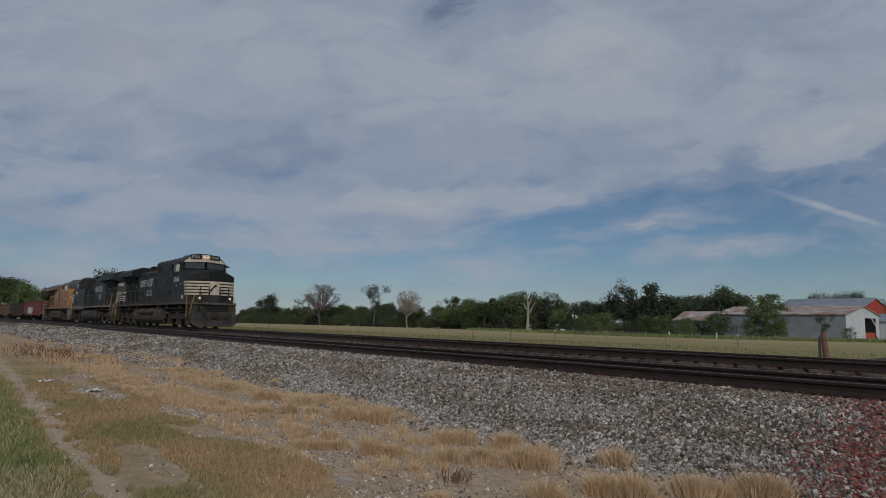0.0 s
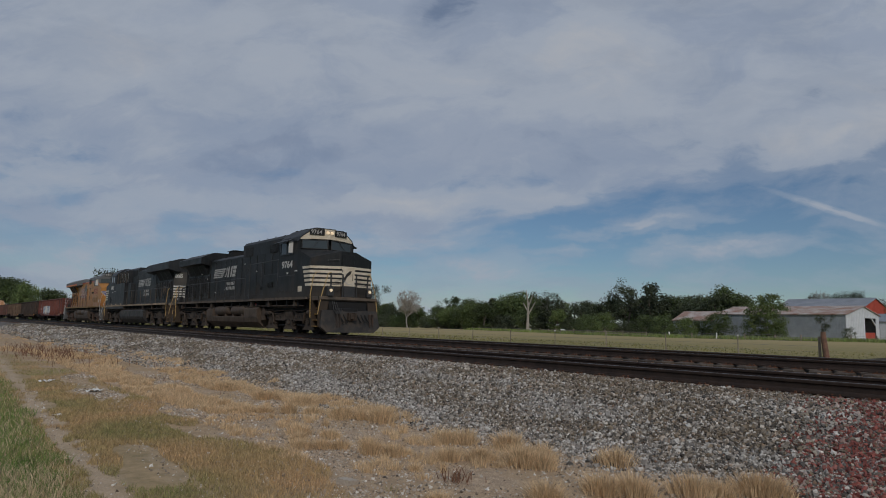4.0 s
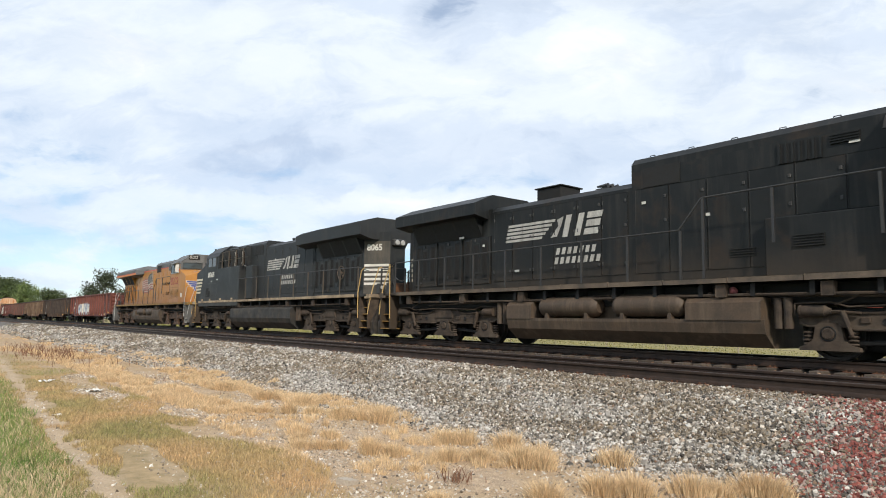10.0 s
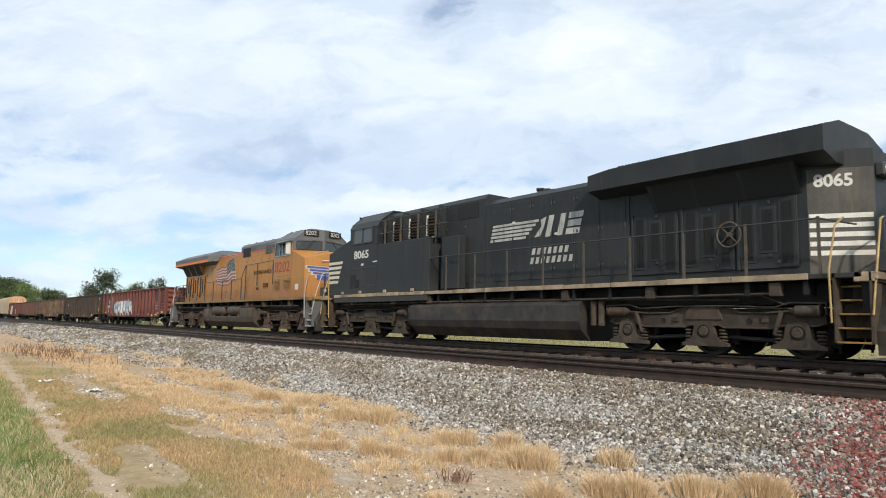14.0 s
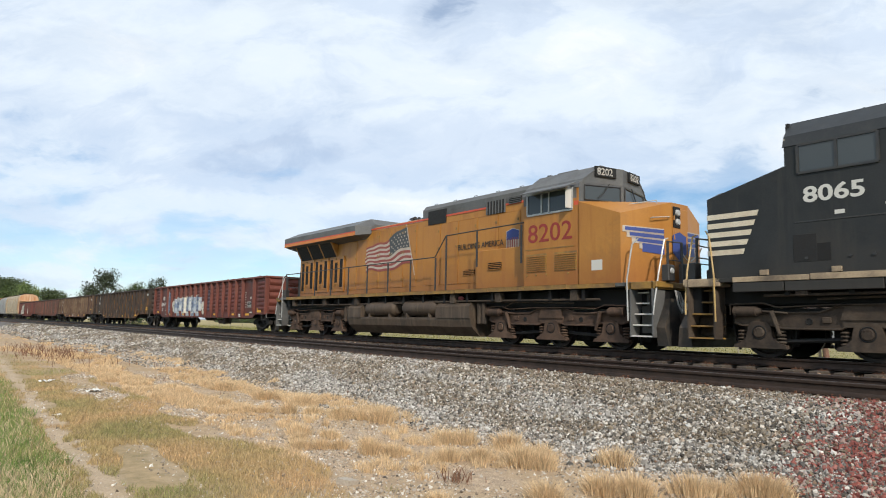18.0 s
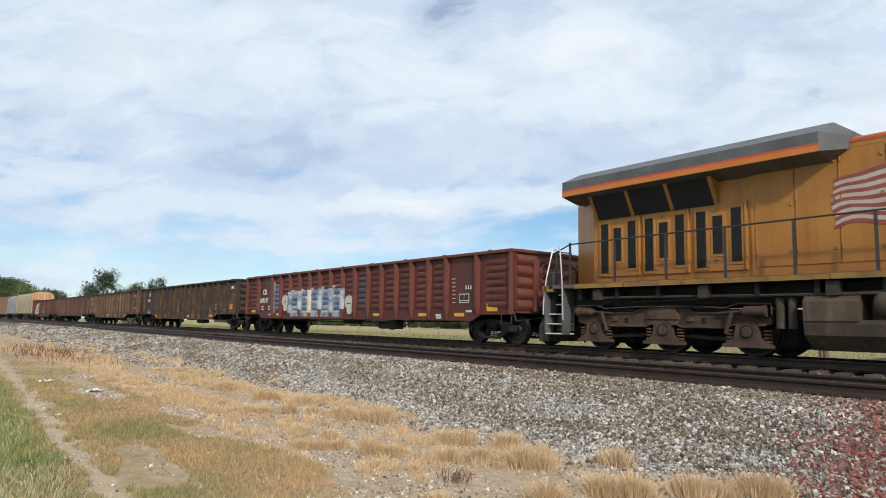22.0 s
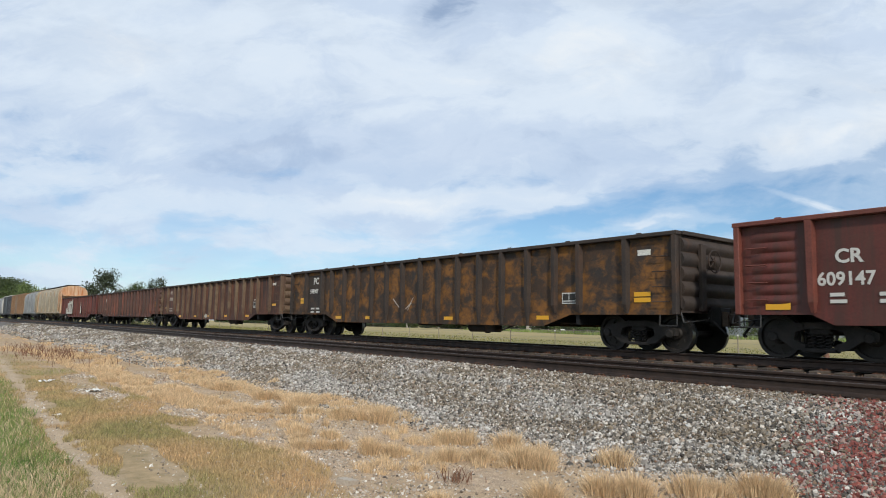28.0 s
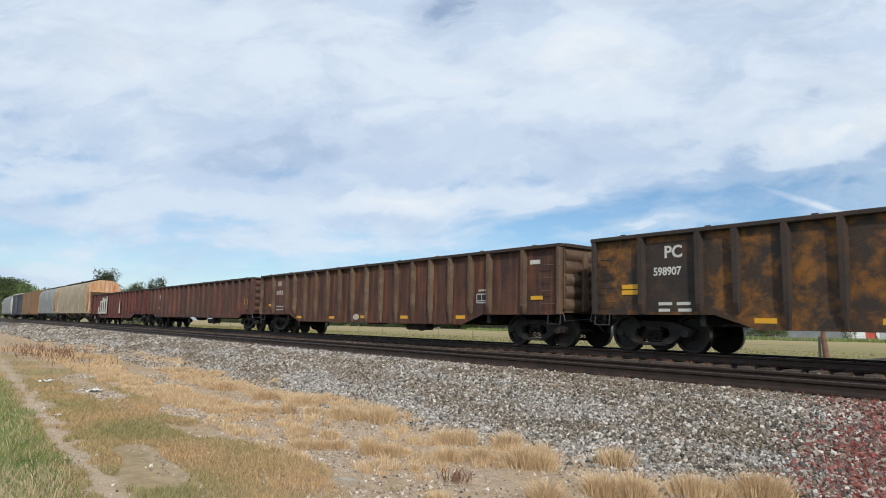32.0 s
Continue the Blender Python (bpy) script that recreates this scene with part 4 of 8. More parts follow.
        # engine hood doors
        for i, k in enumerate(np.arange(-4.9, rise - 0.5, 0.86)):
            d = part("hood_door", M().box(k + 0.015, k + 0.845, s * 0.97, s * 0.995, 1.95, zt - 0.25, 0.006), BODY, eng)
            for z in (2.2, 3.2, zt - 0.5):
                part("latch", LATCH[ns], None, d, at=pose(k + 0.77, s * 1.0, z))
                part("hinge", HINGE[ns], None, d, at=pose(k + 0.03, s * 1.0, z))
        for i, k in enumerate(np.arange(rise + 0.1, 6.2, 1.0)):
            d = part("hood_door", M().box(k + 0.015, min(k + 0.98, 6.33), s * 0.99, s * 1.012, 1.95 if k < 3.8 else 3.0, 4.1, 0.006), BODY, high)
            for z in (3.2, 3.8):
                part("latch", LATCH[ns], None, d, at=pose(k + 0.89, s * 1.02, z))
        # louvres, vents
        for x0, x1, z0, z1, yy in ((4.15, 5.0, 4.12, 4.55, 1.012), (5.2, 5.75, 4.35, 4.55, 1.012), (3.0, 3.6, 2.2, 2.4, 1.0), (4.5, 5.1, 2.3, 2.52, 1.23)):
            v = part("vent", M().box(x0, x1, s * (yy - 0.01), s * (yy + 0.012), z0, z1), DARK, high)
            m = M()
            if z1 - z0 > 0.3:
                for q in np.arange(x0, x1, 0.14):
                    m.box(q, q + 0.05, s * yy, s * (yy + 0.035), z0, z1)
            else:
                for q in np.arange(z0, z1, 0.055):
                    m.box(x0, x1, s * yy, s * (yy + 0.035), q, q + 0.02)
            part("louvre", m, TOP if z0 > 4 else BODY, v)
        part("screen_box", M().box(rise + 0.35, rise + 1.4, s * 1.0, s * 1.02, 4.12, 4.62), SCREEN, high)
        # cab side seams and lower cab louvres
        m = M()
        m.box(6.42, 8.25, s * 1.5, s * 1.51, 2.74, 2.765)
        for k in (6.5, 6.85, 7.25, 8.05):
            m.cyl((k, s * 1.5, 2.02), (k, s * 1.525, 2.02), 0.03, 8)
        part("cab_seam", m, HANDB if ns else SILLY, cab)
        if style == "up":
            for x0, x1 in ((6.45, 7.25), (7.55, 8.35)):
                v = part("vent", M().box(x0, x1, s * 1.498, s * 1.506, 2.1, 2.62), SILLY, cab)
                m = M()
                for q in np.arange(2.12, 2.6, 0.06):
                    m.box(x0 + 0.03, x1 - 0.03, s * 1.5, s * 1.53, q, q + 0.022)
                part("louvre", m, YELLOW, v)
    # roof gear
    m = M()
    if style == "dash":
        m.box(-3.55, -2.55, -0.45, 0.45, zt, 4.78, 0.03)
        m.box(-3.6, -2.5, -0.5, 0.5, 4.78, 4.82, 0.01)
    else:
        m.box(-1.4, -0.9, -0.3, 0.3, zt, zt + 0.12, 0.03)
    part("exhaust_outlet", m, DARK, eng)
    h = M()
    for a, l in ((0.0, 0.32), (0.09, 0.26), (-0.09, 0.38)):
        h.cyl((-1.3 + a, a * 2, zt + 0.24), (-1.3 + a + l, a * 2, zt + 0.24), 0.03, 8, 0.07)
    h.box(-1.4, -1.0, -0.25, 0.25, zt - 0.01, zt + 0.17)
    part("air_horn", h, HANDB, eng)
    m = M()
    for k in np.arange(rise + 0.4, 6.2, 1.1):
        m.tube([(k, -0.75, crest), (k, -0.75, crest + 0.06), (k + 0.14, -0.75, crest + 0.06), (k + 0.14, -0.75, crest)], 0.012, 4)
    part("lifting_lug", m, TOP, high)
    # fuel tank
    tk = M()
    prof = [(-1.05, 0.2), (1.05, 0.2), (1.42, 0.5), (1.5, 0.72), (1.5, 1.16), (1.38, 1.27), (-1.38, 1.27), (-1.5, 1.16), (-1.5, 0.72), (-1.42, 0.5)]
    if style == "evo":
        tk.prism(prof, -3.75, 4.05, "x")
        tank = part("fuel_tank", tk, PLOW, t, "dark dusty fuel tank")
    else:
        low = [(-1.05, 0.2), (1.05, 0.2), (1.42, 0.5), (1.47, 0.72), (1.47, 0.80), (-1.47, 0.80), (-1.47, 0.72), (-1.42, 0.5)]
        tk.prism(low, -3.76, 3.95, "x")
        tk.prism([(-1.0, 0.78), (1.0, 0.78), (1.0, 1.25), (-1.0, 1.25)], -2.7, 2.15, "x")
        tk.prism([(y * 1.001, max(z, 0.78)) for y, z in prof[2:]], -3.75, -2.75, "x")
        tk.prism([(y * 1.001, max(z, 0.78)) for y, z in prof[2:]], 2.15, 3.9, "x")
        tank = part("fuel_tank", tk, TANKM, t, "dusty fuel tank with a recess for air reservoirs")
        for s in (-1, 1):
            for x0, x1 in ((-2.55, -0.45), (0.0, 2.05)):
                m = M().lathe([(0.0, x0), (0.17, x0 + 0.02), (0.255, x0 + 0.12), (0.275, x0 + 0.2), (0.275, x1 - 0.2), (0.255, x1 - 0.12), (0.17, x1 - 0.02), (0.0, x1)], (0, s * 1.23, 1.12), "x", 18)
                part("air_reservoir", m, TANKM, tank, "cylindrical air reservoir", smooth=True)
                for k in (x0 + 0.35, x1 - 0.35):
                    part("reservoir_saddle", M().prism([(k - 0.06, 0.8), (k + 0.06, 0.8), (k + 0.03, 1.0), (k - 0.03, 1.0)], s * 1.1, s * 1.44, "y"), TANKM, tank)
    for k in (-3.3, -0.2, 2.6, 3.5):
        part("filler_pipe", M().cyl((k, near * 1.2, 1.25), (k, near * 1.2, 1.42), 0.05, 8), GRIME, tank)
        part("valve_box", M().box(k + 0.12, k + 0.3, near * 1.12, near * 1.34, 1.26, 1.37, 0.02), GRIME, tank)
    if style != "evo":
        part("rag_bundle", M().lathe([(0, -0.09), (0.09, -0.03), (0.11, 0.03), (0.06, 0.1), (0, 0.12)], (3.15, near * 1.2, 1.4), "z", 9), plain("red_cloth", (0.4, 0.12, 0.12), 0.9), tank, "faded red cloth on the tank")
    for k in (-4.3, -4.05, 4.15, 4.35):
        part("air_filter", M().cyl((k, near * 1.25, 0.62), (k, near * 1.25, 1.25), 0.09, 10), GRIME, t, smooth=True)
    # trucks
    for d in (1, -1):
        loco_truck(t, d * 7.14, d, GRIME if ns else REDGRIME)
    # end platforms, steps, pilots, couplers
    for d in (1, -1):
        m = M()
        if d > 0:
            m.box(9.9, 10.75, -1.5, 1.5, 1.52, 1.7, 0.012)
        else:
            m.box(-10.75, -10.4, -1.5, 1.5, 1.52, 1.7, 0.012)
        m.box(d * 10.72 if d > 0 else -10.8, 10.8 if d > 0 else -10.72, -1.5, 1.5, 1.56, 1.7, 0.012)
        part("end_platform", m, SILL, t)
        m = M()
        if style == "dash" and d > 0:
            pl = [(-1.42, 1.1), (1.42, 1.1), (1.5, 0.35), (1.2, 0.12), (-1.2, 0.12), (-1.5, 0.35)]
        else:
            pl = [(-1.0, 1.3), (1.0, 1.3), (1.42, 0.6), (1.38, 0.16), (-1.38, 0.16), (-1.42, 0.6)]
        m.loft([[(d * 10.7, y * 0.97, z) for y, z in pl], [(d * (10.88 + 0.14 * (1.2 - z)), y, z) for y, z in pl]])
        # near-black plate, the dark under the platform put into its colour
        part("pilot_plate", M().box(min(d * 10.45, d * 10.68), max(d * 10.45, d * 10.68), -1.3, 1.3, 0.9, 1.56, 0.02), DARK, t, "black pilot plate with the shade behind the hoses in its colour")
        plow = part("pilot_plow", m, PLOW, t, "dusty steel pilot and snow plow")
        for y in (-0.75, -0.6, 0.95, 1.1):
            part("plow_rib", M().box(d * 10.9 if d > 0 else -11.03, 11.03 if d > 0 else -10.9, y, y + 0.07, 0.35, 0.95, 0.01), RUSTDK, plow)
        coupler(t, d * 11.15, d)
        m = M().box(min(d * 10.6, d * 10.9), max(d * 10.6, d * 10.9), -0.4, 0.4, 0.6, 1.2, 0.03)
        part("coupler_pocket", m, DARK, t)
        for y in (-0.55, -0.35, 0.35, 0.55, 0.75):
            hose(t, d * 10.9, d * 0.6, y, 1.0)
        for s in (-1, 1):
            xs0, xs1 = (10.05, 10.68) if d > 0 else (-10.68, -10.05)
            steps(t, xs0, xs1, s, 0.36, 1.7, 5, BLACK if style == "dash" else GRIME if style == "evo" else UPGREY, SILLY if ns else WTEXT, s)
            # corner handrails, bright painted tubes
            m = M()
            xa, xb = (10.0, 10.72) if d > 0 else (-10.0, -10.72)
            hz = 2.78
            m.tube([(xa, s * 1.53, 0.75), (xa, s * 1.56, 1.75), (xa + d * 0.12, s * 1.5, hz - 0.15), (xa + d * 0.25, s * 1.42, hz)], 0.02, 6)
            part("corner_handrail", m, HANDY if ns else HANDW, t, "yellow painted grab handrail" if ns else "silver painted grab handrail")
            m = M()
            m.tube([(xb, s * 1.53, 0.9), (xb + d * 0.02, s * 1.5, 1.2), (xb + d * 0.05, s * 1.36, 1.9), (xb + d * 0.05, s * 1.1, hz - 0.05), (xb + d * 0.05, s * 0.95, hz)], 0.02, 6)
            part("corner_handrail", m, HANDY if ns else HANDW, t)
        # end railing with posts and chain
        for y in (-0.95, -0.35, 0.35, 0.95):
            part("railing_post", M().box(d * 10.76 - 0.02, d * 10.76 + 0.02, y - 0.03, y + 0.03, 1.7, 2.72), HANDB, t)
        part("end_railing", M().tube([(d * 10.76, -0.95, 2.7), (d * 10.76, -0.35, 2.72)], 0.02, 6), HANDB, t)
        part("end_railing", M().tube([(d * 10.76, -0.95, 2.25), (d * 10.76, -0.35, 2.25)], 0.016, 6), HANDB, t)
        part("end_railing", M().tube([(d * 10.76, 0.35, 2.72), (d * 10.76, 0.95, 2.7)], 0.02, 6), HANDB, t)
        part("end_railing", M().tube([(d * 10.76, 0.35, 2.25), (d * 10.76, 0.95, 2.25)], 0.016, 6), HANDB, t)
        m = M()
        m.tube([(d * 10.76, -0.35 + 0.07 * k, 2.5 - 0.22 * math.sin(math.pi * k / 10)) for k in range(11)], 0.012, 4)
        part("safety_chain", m, HANDW, t)
        for s in (-1, 1):
            dl = part("ditch_light_box", M().box(min(d * 10.7, d * 10.9), max(d * 10.7, d * 10.9), s * 1.0 - 0.14, s * 1.0 + 0.14, 1.72, 2.12, 0.02), HANDB, t)
            lens = M().lathe([(0.0, d * 10.93), (0.06, d * 10.93), (0.075, d * 10.9)], (0, s * 1.0, 1.97), "x", 14)
            part("ditch_light", lens, LAMP if (style == "dash" and d > 0) else HANDW, dl, "lit ditch light" if (style == "dash" and d > 0) else "unlit ditch light")
        m = M()
        m.box(min(d * 10.62, d * 10.78), max(d * 10.62, d * 10.78), -0.28, 0.28, 1.7, 2.2, 0.02)
        part("jumper_cable_box", m, RUST if d < 0 else HANDB, t)
    for k in range(3):
        m = M().tube([(10.95, -0.95 + 0.09 * k, 1.5 - 0.02 * k), (11.0, -0.9 + 0.12 * k, 1.15), (11.02, -0.78 + 0.1 * k, 0.95), (10.98, -0.7 + 0.1 * k, 1.2)], 0.022, 5)
        part("cable", m, HANDB if ns else HANDW, t)
    # walkway handrail with its stanchions, higher beside the cabinet
    for s in (-1, 1):
        hi = 3.55 if style != "evo" else 2.86
        m = M()
        path = [(-10.45, s * 1.35, 2.62), (-9.8, s * 1.46, 2.8), (2.0, s * 1.46, 2.86), (2.6, s * 1.46, hi), (6.3, s * 1.46, hi + (0.05 if hi > 3 else 0))]
        if style == "evo":
            path = path[:3] + [(3.3, s * 1.46, 2.86)]
        m.tube(path, 0.02, 6)
        part("walkway_handrail", m, HANDB, t, "dark tubular handrail along the walkway")
        for k in list(np.arange(-9.8, 2.1, 1.48)) + ([2.62, 4.2, 6.2] if style != "evo" else [3.25]):
            zt2 = hi if (k > 2.3 and style != "evo") else 2.84
            m = M().box(k - 0.028, k + 0.028, s * 1.44, s * 1.475, 1.7 if zt2 < 3 or k < 3 else 2.4, zt2)
            part("stanchion", m, STANCH if style == "evo" else HANDB, t)
    if style == "evo":
        for s in (-1, 1):
            m = M().box(1.55, 2.5, s * 1.0, s * 1.32, 1.75, 3.55, 0.03)
            part("equipment_locker", m, GREYBLACK, t, "tall locker behind the cab")
            for x0 in (2.8, 3.9, 5.0):
                v = part("vent", M().box(x0 + 0.1, x0 + 0.85, s * 1.0, s * 1.05, 3.75, 4.45), DARK, high)
                m = M()
                for q in np.arange(3.78, 4.42, 0.11):
                    m.box(x0 + 0.14, x0 + 0.82, s * 1.03, s * 1.12, q, q + 0.035)
                part("louvre", m, RUST, v, "rusty orange louvre slats")
                for q in (x0 + 0.07, x0 + 0.88):
                    part("vent_post", M().box(q - 0.025, q + 0.025, s * 1.0, s * 1.1, 3.72, 4.48, 0.006), WHITE, v, "pale perforated post")
                part("white_tag", M().box(x0 + 0.5, x0 + 0.66, min(s * 1.0, s * 1.06), max(s * 1.0, s * 1.06), 3.64, 3.7), WTEXT, high)
            for k in (2.7, 3.75, 4.85, 5.9):
                part("frame_post", M().box(k - 0.04, k + 0.04, min(s * 1.0, s * 1.3), max(s * 1.0, s * 1.3), 3.6, 4.7), GREYBLACK, high)
            for z in (4.02, 4.52):
                part("upper_rail", M().tube([(2.0, s * 1.44, z), (6.3, s * 1.44, z)], 0.018, 6), STANCH, t)
            for k in (2.7, 3.75, 4.85, 5.9):
                part("rail_post", M().box(k - 0.03, k + 0.03, min(s * 1.4, s * 1.46), max(s * 1.4, s * 1.46), 3.58, 4.53), STANCH, t)
            for x0, x1 in ((3.0, 4.85), (4.87, 6.7), (6.72, 8.5), (8.52, 9.6)):
                part("side_skirt", M().box(x0, x1, *sorted((s * 1.42, s * 1.515)), 1.38, 1.585, 0.01), GREYBLACK, t, "dark skirt under the cab's sill")
            for k in (3.9, 5.7, 7.5, 8.9):
                part("jacking_tab", M().box(k - 0.09, k + 0.09, *sorted((s * 1.49, s * 1.54)), 1.72, 1.83, 0.006), SILLW, t, "small cream tab above the sill")
            part("radiator_screen", M().box(7.85, 8.3, *sorted((s * 1.495, s * 1.508)), 1.95, 2.5, 0.004), SCREEN, cab)
            part("cab_extension", M().box(2.95, 6.35, min(s * 1.0, s * 1.5), max(s * 1.0, s * 1.5), 1.7, 3.6, 0.02), GREYBLACK, t)
    # paint
    if ns:
        bars = []
        for i in range(5):
            z1 = 3.11 - 0.2 * i
            bars.append((z1 - 0.115, z1, 9.02 + 0.08 * i))
        for s in (-1, 1):
            m = M()
            p0, p1 = facets[s]
            for z0, z1, xa in bars:
                m.prism([(xa, z0), (p0.x - 0.004, z0), (p0.x - 0.004, z1), (xa - 0.04, z1)], s * 1.5, s * 1.505, "y")
                nn = Vector((p1.y - p0.y, p0.x - p1.x, 0)).normalized() * (0.006 if s < 0 else -0.006)
                if nn.x < 0:
                    nn = -nn
                b = len(m.v)
                for q in (p0, p1):
                    for z in (z0, z1):
                        m.v.append((q.x + nn.x, q.y + nn.y, z))
                        m.v.append((q.x - nn.x * 0.5, q.y - nn.y * 0.5, z))
                m.face(b, b + 4, b + 6, b + 2)
                m.face(b, b + 1, b + 5, b + 4)
                m.face(b + 2, b + 6, b + 7, b + 3)
                if s > 0:
                    m.box(10.45, 10.486, -0.30, 0.45, z0, z1)
            part("nose_stripe", m, CREAM, nose, "cream horizontal nose stripes")
        part("emblem_panel", M().box(10.48, 10.492, -0.26, 0.40, 2.2, 3.08), CREAM, nose)
        part("emblem", M().prism([(-0.22, 2.35), (-0.1, 2.4), (0.0, 2.62), (0.2, 2.78), (0.24, 2.92), (0.12, 2.9), (-0.02, 2.78), (-0.14, 2.6), (-0.26, 2.52)], 10.492, 10.497, "x"), BLACKTEXT, nose)
        num = "9764" if style == "dash" else "8065"
        na, nz, nsz = (6.72, 3.13, 0.46) if style == "dash" else (-8.08, 3.14, 0.44)
        side_words(num, nsz, na, nz, near, 1.5, WTEXT, cab, "road_number", bold=0.010, squeeze=1.3)
        bar = [(na + 0.58, nz - 0.3), (na + 0.76, nz - 0.3), (na + 0.76, nz - 0.22), (na + 0.58, nz - 0.22)]
        bar2 = [(na + 1.45, nz - 0.22), (na + 1.75, nz - 0.21), (na + 1.75, nz - 0.16), (na + 1.45, nz - 0.17)]
        decal("stencil_bar", [bar, bar2], near, 1.5, WTEXT, cab)
        decal("builder_patch", [[(8.6, 1.95), (9.0, 1.95), (9.0, 2.2), (8.6, 2.2)]] if style == "dash" else [[(-7.9, 1.95), (-7.6, 1.95), (-7.6, 2.3), (-7.9, 2.3)]], near, 1.5, CREAM if style == "dash" else DARK, cab)
        # emblem on the hood side: slanted speed lines and two white block shapes
        a0, z0 = (-4.35, 3.13) if style == "dash" else (-0.35, 3.2)
        k = 1.0 if style == "dash" else 1.03
        polys = []
        for i in range(5):
            zz = z0 + 0.115 * i
            polys.append(slanted(a0 + 0.03 * i, a0 + (1.55 + 0.13 * i) * k, zz, zz + 0.075, 0.02))
        decal("speed_line", polys, near, 1.0, FADEDW, eng, "faded white horizontal emblem bars")
        b0 = a0 + 2.0 * k
        polys = [[(b0 - 0.1, z0), (b0 + 0.14, z0 + 0.02), (b0 + 0.3, z0 + 0.3), (b0 + 0.4, z0 + 0.58), (b0 + 0.16, z0 + 0.5), (b0 + 0.2, z0 + 0.32)],
                 slanted(b0 + 0.34, b0 + 0.54, z0 - 0.02, z0 + 0.60, 0.17), slanted(b0 + 0.80, b0 + 1.0, z0 - 0.02, z0 + 0.60, 0.17),
                 slanted(b0 + 1.12, b0 + 1.62, z0 - 0.02, z0 + 0.15, 0.05), slanted(b0 + 1.2, b0 + 1.68, z0 + 0.20, z0 + 0.38, 0.05), slanted(b0 + 1.24, b0 + 1.76, z0 + 0.43, z0 + 0.6, 0.05)]
        for poly in polys:
            decal("emblem_block", [poly], near, 1.0, FADEDW, eng)
        t0 = -2.25 if style == "dash" else 1.5
        zz = 2.62 if style == "dash" else 2.68
        polys = []
        for row, count in ((0, 7), (1, 8)):
            for i in range(count):
                a = t0 - 0.06 * row + i * 0.215
                polys.append(slanted(a, a + 0.125, zz - 0.27 * row, zz - 0.27 * row + 0.19, 0.05))
        for poly in polys:
            decal("name_bar", [poly], near, 1.0, FADEDW, eng)
        # small data stencils
        decal("stencil_bar", [[(a, z), (a + w, z), (a + w, z + 0.07), (a, z + 0.07)] for a, z, w in ((0.7, 3.7, 0.12), (-5.4, 3.1, 0.1), (-3.9, 2.2, 0.2), (2.45, 3.2, 0.1), (5.55, 4.3, 0.2), (-6.6, 3.45, 0.25))], near, 1.03, WTEXT, high)
        # rear hood end
        for s in (-1, 1):
            p0, p1 = Vector((-9.4, s * 0.95, 0)), Vector((-10.45, s * 0.36, 0))
            dv = (p1 - p0).normalized()
            nn = Vector((-dv.y, dv.x, 0))
            if nn.x > 0:
                nn = -nn
            m = M()
            for i in range(5):
                z1 = 2.98 - 0.19 * i
                for u0, u1 in ((0.02, 1.16),) if style == "evo" else ((0.02, 0.55 - 0.06 * i),):
                    b = len(m.v)
                    for u in (u0, u1):
                        for z in (z1 - 0.1, z1):
                            for o in (0.006, -0.004):
                                q = p0 + dv * u + nn * o
                                m.v.append((q.x, q.y, z))
                    for f in ((0, 4, 6, 2), (1, 3, 7, 5), (0, 1, 5, 4), (2, 6, 7, 3), (0, 2, 3, 1), (4, 5, 7, 6)):
                        m.face(*(b + i2 for i2 in f))
            part("rear_stripe", m, CREAM if style == "dash" else WHITE, rad, "pale rear stripes")
            if style == "evo":
                m = M()
                plate(m, (p0.x, p0.y), (p1.x, p1.y), (1.72, 3.92), (1.72, 3.92), (nn.x, nn.y), 0.003, 0.0)
                part("corner_panel", m, CORNERDUST, rad, "dust-covered corner of the hood")
            if s == near and style == "evo":
                q = p0 + dv * (1.05 if s < 0 else 0.12) + nn * 0.008
                ang = math.degrees(math.atan2(nn.y, nn.x)) + 90
                words("8065", 0.36, Matrix.Translation((q.x, q.y, 3.55)) @ Euler((radians(90), 0, radians(ang))).to_matrix().to_4x4(), WTEXT, rad, "road_number", bold=0.01)
        if style == "evo":
            m = M().box(-10.62, -10.44, -0.3, 0.3, 3.72, 4.0, 0.03)
            hl = part("rear_headlight", m, HANDB, rad)
            m = M()
            for s in (-1, 1):
                m.lathe([(0.0, -10.65), (0.09, -10.65), (0.11, -10.62)], (0, s * 0.13, 3.86), "x", 14)
            part("lens", m, HANDW, hl)
            ring = M()
            for k in range(20):
                w0, w1 = 2 * math.pi * k / 20, 2 * math.pi * (k + 1) / 20
                ring.cyl((-7.75 + 0.28 * math.cos(w0), near * 1.1, 2.7 + 0.28 * math.sin(w0)), (-7.75 + 0.28 * math.cos(w1), near * 1.1, 2.7 + 0.28 * math.sin(w1)), 0.02, 5)
            for k in range(4):
                w = math.pi / 4 + k * math.pi / 2
                ring.cyl((-7.75, near * 1.1, 2.7), (-7.75 + 0.28 * math.cos(w), near * 1.1, 2.7 + 0.28 * math.sin(w)), 0.016, 5)
            ring.cyl((-7.75, near * 0.98, 2.7), (-7.75, near * 1.12, 2.7), 0.05, 8)
            part("hand_brake_wheel", ring, SILLB, rad, "hand brake wheel")
    else:
        for s in (-1, 1):
            part("red_band", M().box(rise, 6.35, s * 0.999, s * 1.018, 4.33, 4.39), REDLINE, high)
            part("red_band", M().box(-3.0, rise, s * 0.979, s * 1.0, zt - 0.14, zt - 0.08), REDLINE, eng)
        side_words("8202", 0.74, 6.5, 2.96, near, 1.5, NUMRED, cab, "road_number", bold=0.004, squeeze=1.16)
        side_words("BUILDING AMERICA", 0.27, 2.72, 3.08, near, 1.03, BLACKTEXT, high, "slogan", squeeze=0.93)
